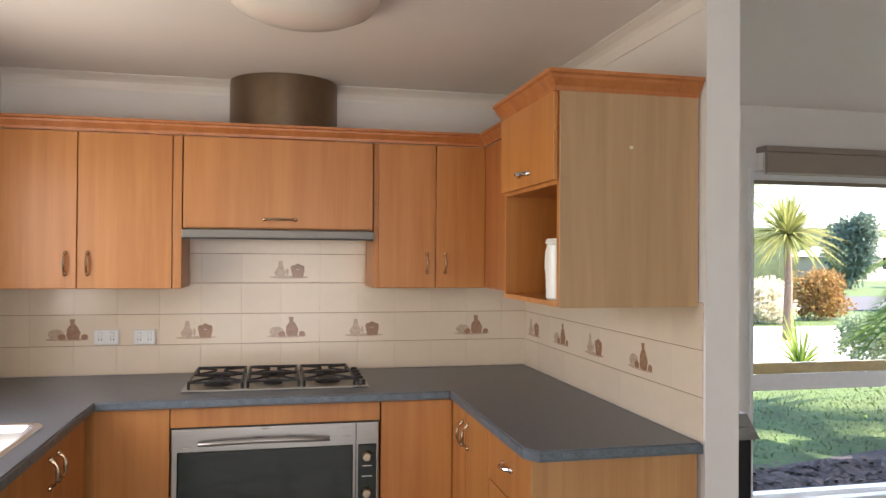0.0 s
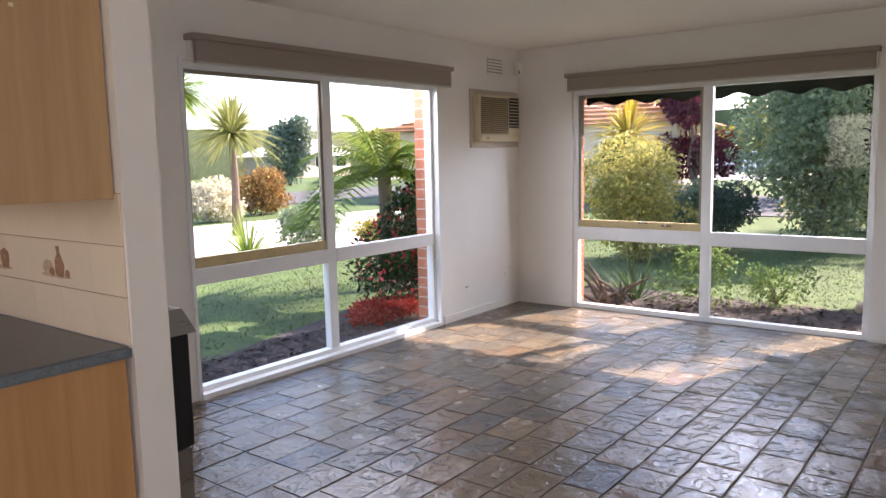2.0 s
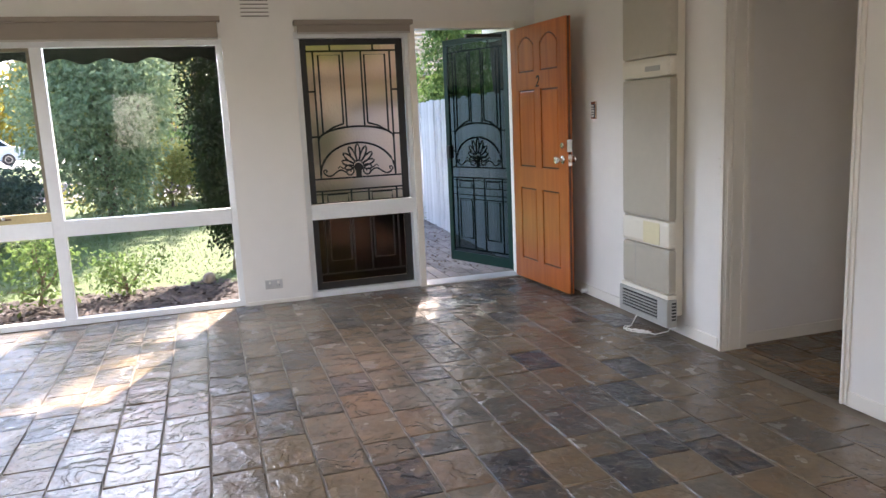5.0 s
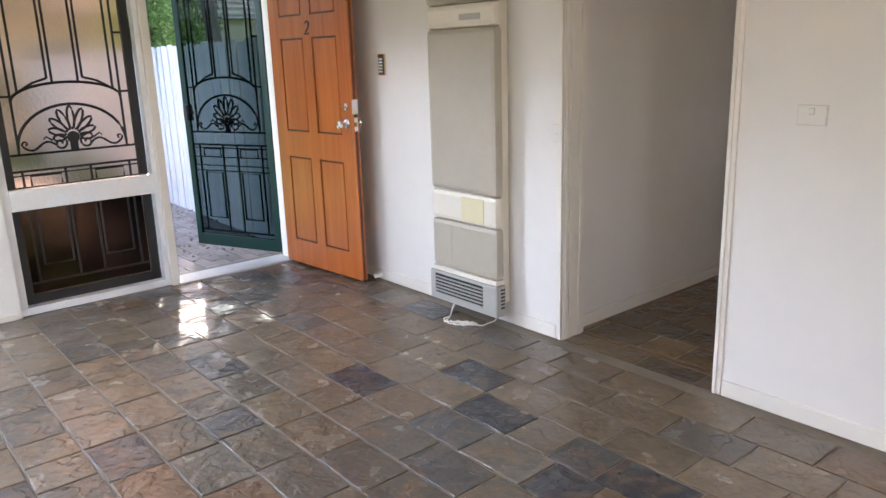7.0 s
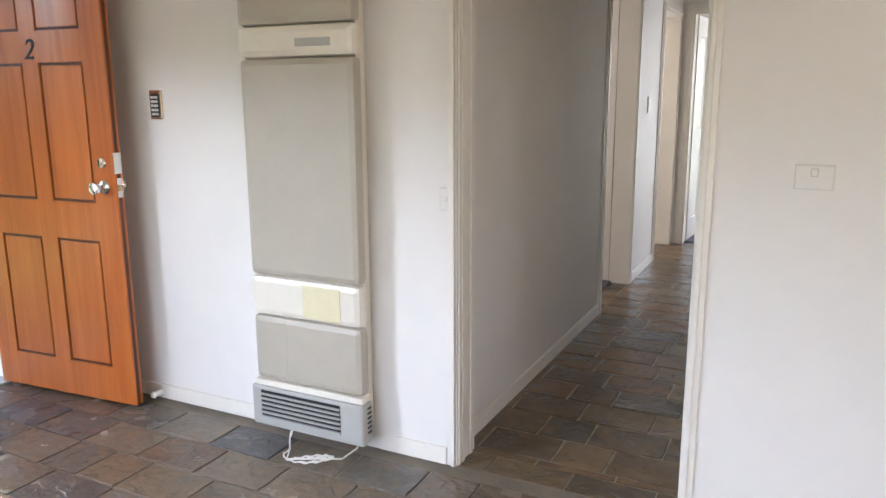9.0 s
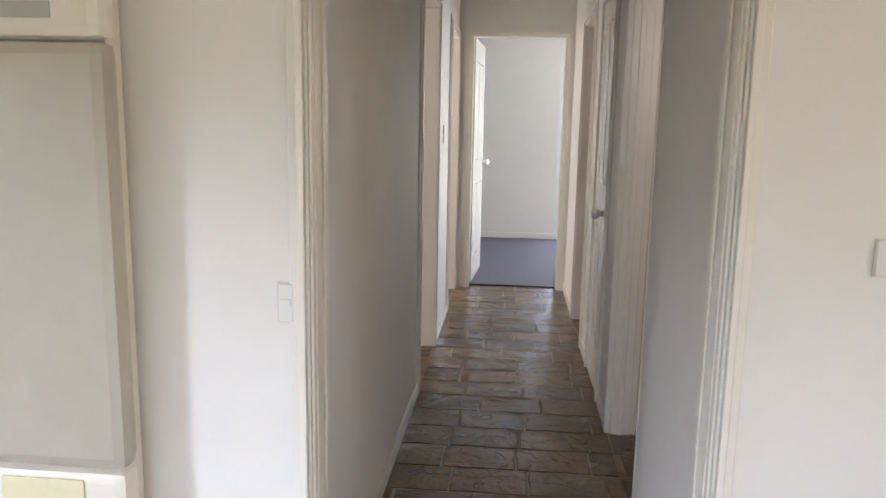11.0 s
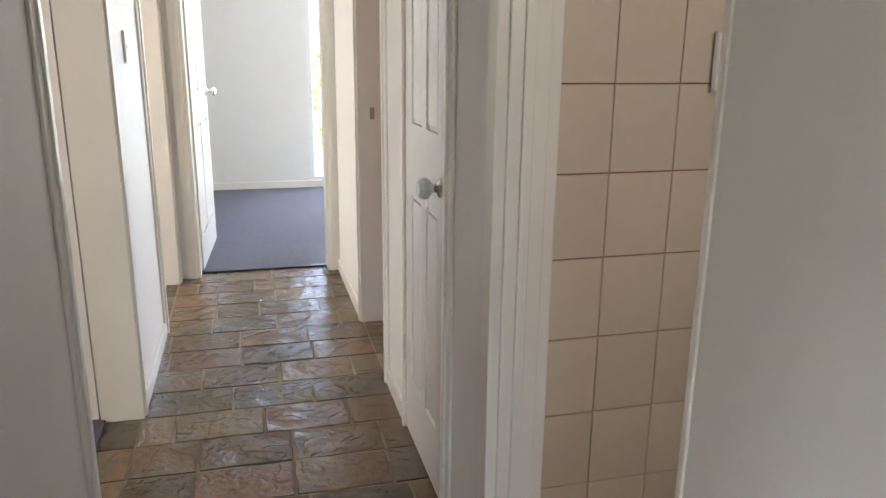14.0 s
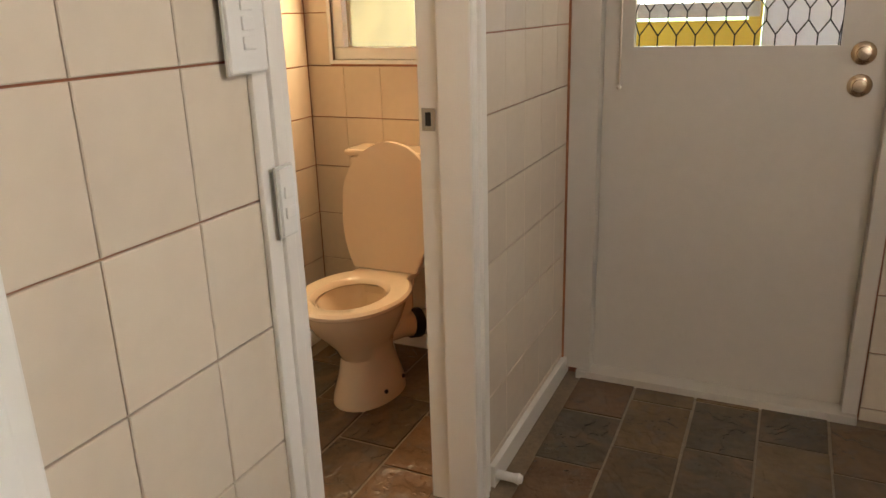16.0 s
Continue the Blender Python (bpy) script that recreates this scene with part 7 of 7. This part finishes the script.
def lay(x0, x1, y0, y1, phase, inside=lambda x, y: True):
    """Rows of slates along x, each row with its own shift; short pieces close the ends."""
    global near
    V, F = (V2, F2) if y1 < -2.1 else (V1, F1)
    row = 0
    y = phase + math.ceil((y0 - phase) / PY) * PY
    while y - PY / 2 < y1:
        x = x0 - rn.uniform(0.0, 1.0) * PX
        while x < x1:
            full = rn.choice((1.0, 1.0, 1.0, 1.0, 1.0, 0.68))
            w = PX * full
            cx, cy = x + w / 2, y
            a, b = max(cx - w / 2, x0), min(cx + w / 2, x1)
            c, d = max(cy - PY / 2, y0), min(cy + PY / 2, y1)
            whole = b - a > w - 1e-6 and d - c > PY - 1e-6
            if b - a > 0.03 and d - c > 0.03 and inside((a + b) / 2, (c + d) / 2):
                if whole and near < 290 and ((2.3 < cx < 5.0 and -2.1 < cy < 1.0) or (2.8 < cx < 3.75 and -6.0 < cy < -2.1)):
                    ink = any(abs(cx - u) < w / 2 and abs(cy - v) < PY / 2 for u, v in INKY)
                    pick = rn.choice((SLJ if y1 < -2.1 else SL)[full])
                    ob = new("slate", SLI[full] if ink else pick)
                    ob.parent = floor_ob
                    ob.location = (cx, cy, -0.0105 + rn.uniform(-0.0012, 0.0015))
                    ob.rotation_euler = (radians(rn.uniform(-0.35, 0.35)), radians(rn.uniform(-0.3, 0.3)), 0 if rn.random() < 0.5 else math.pi)
                    near += 1
                else:
                    g, h, k = 0.0045, rn.uniform(0.0003, 0.0028), len(V)
                    j = [rn.uniform(-0.002, 0.002) for _ in range(8)]
                    t = [rn.uniform(-0.0008, 0.0008) for _ in range(4)]
                    q = [(a + g + j[0], c + g + j[1]), (b - g + j[2], c + g + j[3]), (b - g + j[4], d - g + j[5]), (a + g + j[6], d - g + j[7])]
                    V.extend([(px, py, -0.011) for px, py in q])
                    V.extend([(px, py, h + t[i]) for i, (px, py) in enumerate(q)])
                    for i in range(4):
                        m_ = (i + 1) % 4
                        F.append((k + i, k + m_, k + 4 + m_, k + 4 + i))
                    F.append((k + 4, k + 5, k + 6, k + 7))
            x += w
        y += PY
        row += 1


lay(-1.72, 6.13, -2.2, 3.36, 0.59 - PY / 2, lambda x, y: not (1.06 < x < 1.19 and y > 1.62) and not (x < 1.06 and y > 3.5))
lay(2.85, 3.695, -2.34, -2.2, -2.27)
lay(2.80, 3.744, -7.16, -2.34, -4.055 - PY / 2)
lay(3.744, 3.87, -5.31, -4.50, -4.055 - PY / 2)
lay(3.744, 3.87, -6.98, -6.23, -4.055 - PY / 2)
lay(0.585, 2.80, -4.12, -2.36, -4.055 - PY / 2, lambda x, y: x < 2.68 or -4.09 < y < -3.34)
lay(0.56, 2.66, -5.16, -4.13, -4.055 - PY / 2, lambda x, y: y < -4.25 or 1.45 < x < 2.16)
lay(0.55, 2.80, -7.06, -5.32, -4.055 - PY / 2, lambda x, y: x < 2.68 or -6.13 < y < -5.45)
for vv, ff, mm in ((V1, F1, SLATE_J), (V2, F2, SLATE_HJ)):
    me = bpy.data.meshes.new("slates")
    me.from_pydata(vv, [], ff)
    me.materials.append(mm)
    ob = new("slates", me)
    ob.parent = floor_ob
    ob["kind"] = "stuff"
structure(boxes("floor_joints", [(0.55, -7.17, -0.006, 3.87, -2.21, -0.0022)], GROUT_H), "tan joints between the brown slates")


def tile_wall(parent, axis, face, side, u0, u1, z0, z1, tw, th, uph, zph, m, gap=0.0025, t=0.006, holes=(), gapu=None):
    """Wall tiles as pieces on the face of a wall; side: the way they stand out. Phases give one joint."""
    us = [u0] + [uph + k * tw for k in range(-80, 80) if u0 + 0.01 < uph + k * tw < u1 - 0.01] + [u1]
    zs = [z0] + [zph + k * th for k in range(-40, 40) if z0 + 0.01 < zph + k * th < z1 - 0.01] + [z1]
    cache = {}
    for a, b in zip(us, us[1:]):
        for c, d in zip(zs, zs[1:]):
            cuts = [(a, b, c, d)]
            for h in holes:
                if a < h[1] and b > h[0] and c < h[3] and d > h[2]:
                    cuts = []
                    if h[0] - a > 0.012: cuts.append((a, h[0], c, d))
                    if b - h[1] > 0.012: cuts.append((h[1], b, c, d))
                    if c < h[2] - 0.012: cuts.append((max(a, h[0]), min(b, h[1]), c, h[2]))
                    if d > h[3] + 0.012: cuts.append((max(a, h[0]), min(b, h[1]), h[3], d))
            for (p, q, r, s) in cuts:
                w, h_ = q - p - (gapu or gap), s - r - gap
                if w < 0.008 or h_ < 0.008:
                    continue
                key = (round(w, 3), round(h_, 3))
                if key not in cache:
                    cache[key] = piece_mesh("tile", w, h_, t, m, 0.0016 if t > 0.0065 else 0.0006)
                ob = new("tile", cache[key])
                ob.parent = parent
                cu_, cz_ = (p + q) / 2, (r + s) / 2
                if axis == "y":
                    ob.matrix_local = pose(cu_, face, cz_, 90 if side < 0 else -90, 0, 0)
                else:
                    ob.matrix_local = Matrix.Translation((face, cu_, cz_)) @ Matrix(((0, 0, side, 0), (side, 0, 0, 0), (0, 1, 0, 0), (0, 0, 0, 1)))


W = bpy.data.objects
structure(boxes("tile_bed", [(-1.716, 3.5086, 0.885, 1.062, 3.5101, 1.36), (-0.806, 3.5086, 1.3602, 0.126, 3.5101, 1.612), (1.0626, 1.64, 0.885, 1.0641, 3.502, 1.36)], mat("pale_brown_grout", (0.40, 0.24, 0.15), 0.8, var=0.2)), "brown joints of the kitchen tiles")
tile_wall(W["wall_kitchen"], "y", 3.51, -1, -1.716, 1.062, 0.885, 1.36, 0.208, 0.1605, -0.955, 1.036, KTILE, 0.003, 0.006, (), 0.0003)
tile_wall(W["wall_kitchen"], "y", 3.51, -1, -0.806, 0.126, 1.3605, 1.612, 0.208, 0.1605, -0.955, 1.036, KTILE, 0.003, 0.006, (), 0.0003)
tile_wall(W["wall_partition"], "x", 1.064, -1, 1.640, 3.502, 0.885, 1.36, 0.208, 0.1605, 3.502, 1.036, KTILE, 0.003, 0.006, (), 0.0003)
TW, TH = 0.1595, 0.1965
tile_wall(W["wall_toilet"], "y", -4.133, 1, 2.215, 2.674, 0.0, CZ - 0.02, TW, TH, 2.525, 0.481, LTILE, 0.0032, 0.007, (), 0.002)
tile_wall(W["wall_toilet"], "y", -4.133, 1, 0.565, 1.365, 0.0, CZ - 0.02, TW, TH, 1.36, 0.481, LTILE, 0.0032, 0.007, (), 0.0012)
tile_wall(W["wall_laundry_west"], "x", 0.555, 1, -5.175, -4.255, 0.0, CZ - 0.02, TW, TH, -5.175, 0.342, LTILE, 0.003, 0.007, [(-5.07, -4.49, 1.14, 1.96)], 0.0008)
tile_wall(W["wall_laundry_west"], "x", 0.555, 1, -3.135, -2.36, 0.0, CZ - 0.02, TW, TH, -3.135, 0.44, LTILE, 0.004, 0.007)
tile_wall(W["wall_toilet_south"], "y", -5.18, 1, 0.565, 2.0, 0.0, 1.9, TW, TH, 0.565, 0.342, LTILE, 0.004, 0.007)
structure(boxes("wall_laundry_tiles_north", [(0.56, -2.36, 0, 2.68, -2.345, CZ)], LTILE), "beige wall face")
structure(boxes("tile_edge", [(2.6695, -4.128, 0.0, 2.6735, -4.1235, CZ - 0.02)], LGROUT), "brown joint beside the trim")


def motif(x, y, z, n, kind, s=1.0):
    """A printed still life on a tile: jug, bowl and fruit as thin shapes."""
    o = thing("tile_picture", "sepia still life printed on a cream kitchen tile", "tile decoration", group="tile pictures")
    t = Vector((-n[1], n[0], 0)) * -1
    def blob(nm, pts, m, d):
        bm = bmesh.new()
        f = Vector((*n, 0))
        a = [bm.verts.new(Vector((x, y, z)) + t * u * s + Vector((0, 0, v * s)) + f * d) for u, v in pts]
        b = [bm.verts.new(Vector((x, y, z)) + t * u * s + Vector((0, 0, v * s)) + f * (d + 0.0004)) for u, v in pts]
        for k in range(len(pts)):
            j = (k + 1) % len(pts)
            bm.faces.new((a[k], a[j], b[j], b[k]))
        bm.faces.new(b)
        bm.faces.new(a[::-1])
        part(nm, bm, m, o)
    def oval(cx, cy, rx, ry):
        return [(cx + rx * math.cos(q * math.pi / 7), cy + ry * math.sin(q * math.pi / 7)) for q in range(14)]
    blob("shade", oval(0.0, -0.034, 0.088, 0.007), SEPIA_L, 0.0)
    if kind == 0:
        blob("jug", [(-0.045, -0.035), (-0.052, -0.005), (-0.04, 0.02), (-0.028, 0.035), (-0.03, 0.052), (-0.008, 0.052), (-0.012, 0.03), (0.002, 0.01), (0.004, -0.02), (-0.006, -0.035)], SEPIA, 0.0005)
        blob("fruit", oval(0.045, -0.012, 0.032, 0.022), SEPIA_L, 0.0005)
        blob("fruit", oval(0.022, -0.024, 0.016, 0.013), SEPIA, 0.001)
        blob("fruit", oval(-0.068, -0.024, 0.014, 0.012), SEPIA, 0.0005)
    else:
        blob("pot", [(-0.062, -0.035), (-0.07, 0.0), (-0.008, 0.0), (-0.016, -0.035)], SEPIA, 0.0005)
        for c in ((-0.055, 0.008), (-0.038, 0.015), (-0.02, 0.008)):
            blob("fruit", oval(c[0], c[1], 0.014, 0.013), SEPIA, 0.001)
        blob("jug", [(0.02, -0.035), (0.014, -0.01), (0.026, 0.012), (0.03, 0.04), (0.046, 0.04), (0.05, 0.012), (0.066, -0.012), (0.06, -0.035)], SEPIA_L, 0.0005)
        blob("handle", oval(0.008, -0.01, 0.006, 0.018), SEPIA_L, 0.0006)


for x, k in ((-1.40, 0), (-0.77, 1), (-0.30, 0), (0.12, 1), (0.74, 0)):
    motif(x, 3.5038, 1.112, (0, -1), k, 1.2)
motif(-0.29, 3.5038, 1.432, (0, -1), 1, 1.2)
for y, k in ((3.34, 1), (2.93, 0), (2.52, 1), (2.08, 0)):
    motif(1.0577, y, 1.112, (-1, 0), k, 1.2)
# brick paving outside the front door
pv = structure(boxes("pavement", [(6.40, -2.55, GZ, 13.5, -0.95, GZ + 0.045)], MORTAR), "sandy bed of the brick path")
PB = mat("paving_brick", (0.21, 0.185, 0.17), 0.8, var=0.25, scale=14, bump=0.3, bscale=70, vary=0.2)
pb = piece_mesh("paving_brick", 0.22, 0.105, 0.03, PB, 0.004, seed=2, uneven=0.001)
rn = random.Random(9)
cnt = 0
for i in range(20):
    for j in range(14):
        x = 6.52 + 0.227 * i + (0.11 if j % 2 else 0)
        y = -2.48 + 0.112 * j
        ob = new("paving_brick", pb)
        ob.parent = pv
        ob.location = (x, y, GZ + 0.035 + rn.uniform(-0.002, 0.002))
        cnt += 1
# leaf litter on the path and mulch chips in the beds
for nm, n, (a, b, c, d), z, sz, m in (("leaf_litter", 700, (6.8, 12.5, -2.4, -1.5), GZ + 0.067, 0.035, mat("brown_litter", (0.10, 0.07, 0.05), 0.9, island=True, vary=0.4)),
                                      ("mulch_chips", 5000, (6.45, 7.75, -0.5, 4.4), GZ + 0.024, 0.045, mat("bark_chips", (0.07, 0.055, 0.05), 0.9, island=True, vary=0.6)),
                                      ("mulch_chips", 3000, (2.0, 6.3, 3.65, 4.5), GZ + 0.023, 0.045, mat("bark_chips", (0.07, 0.055, 0.05)))):
    r = np.random.default_rng(n)
    P = np.stack([r.uniform(a, b, n), r.uniform(c, d, n), z + r.uniform(0, 0.012, n)], 1)
    an = r.uniform(0, 6.28, n)
    A = np.stack([np.cos(an), np.sin(an), r.uniform(-0.3, 0.5, n)], 1) * sz
    B = np.stack([-np.sin(an), np.cos(an), r.uniform(-0.2, 0.2, n)], 1) * sz * 0.35
    Vv = np.stack([P - B, P + A - B * 0.6, P + A + B * 0.6, P + B], 1).reshape(-1, 3)
    me = bpy.data.meshes.new(nm)
    me.from_pydata(Vv.tolist(), [], [(4 * i, 4 * i + 1, 4 * i + 2, 4 * i + 3) for i in range(n)])
    me.materials.append(m)
    tagged(new(nm, me), "scattered dry leaves on the brick path" if "leaf" in nm else "coarse bark chips on the garden bed", "ground cover", kind="stuff")
# grass blades on the lawn near the windows
r = np.random.default_rng(77)
n = 42000
P = np.stack([r.uniform(0.5, 14, n), r.uniform(-1.0, 9.0, n), np.full(n, GZ)], 1)
keep = ((P[:, 1] > 4.7) & (P[:, 1] < 8.0)) | ((P[:, 0] > 7.95) & (P[:, 1] > -0.7) & (P[:, 1] <= 8.0))
P = P[keep]
n = len(P)
an = r.uniform(0, 6.28, n)
h = r.uniform(0.012, 0.032, n)
B = np.stack([np.cos(an), np.sin(an), np.zeros(n)], 1) * 0.006
T = P + np.stack([r.normal(0, 0.015, n), r.normal(0, 0.015, n), h], 1)
Vv = np.stack([P - B, P + B, T], 1).reshape(-1, 3)
me = bpy.data.meshes.new("grass")
me.from_pydata(Vv.tolist(), [], [(3 * i, 3 * i + 1, 3 * i + 2) for i in range(n)])
me.materials.append(mat("grass_blades", (0.068, 0.115, 0.025), 0.7, island=True, vary=0.35))
tagged(new("grass", me), "short green lawn grass", "grass", kind="stuff")
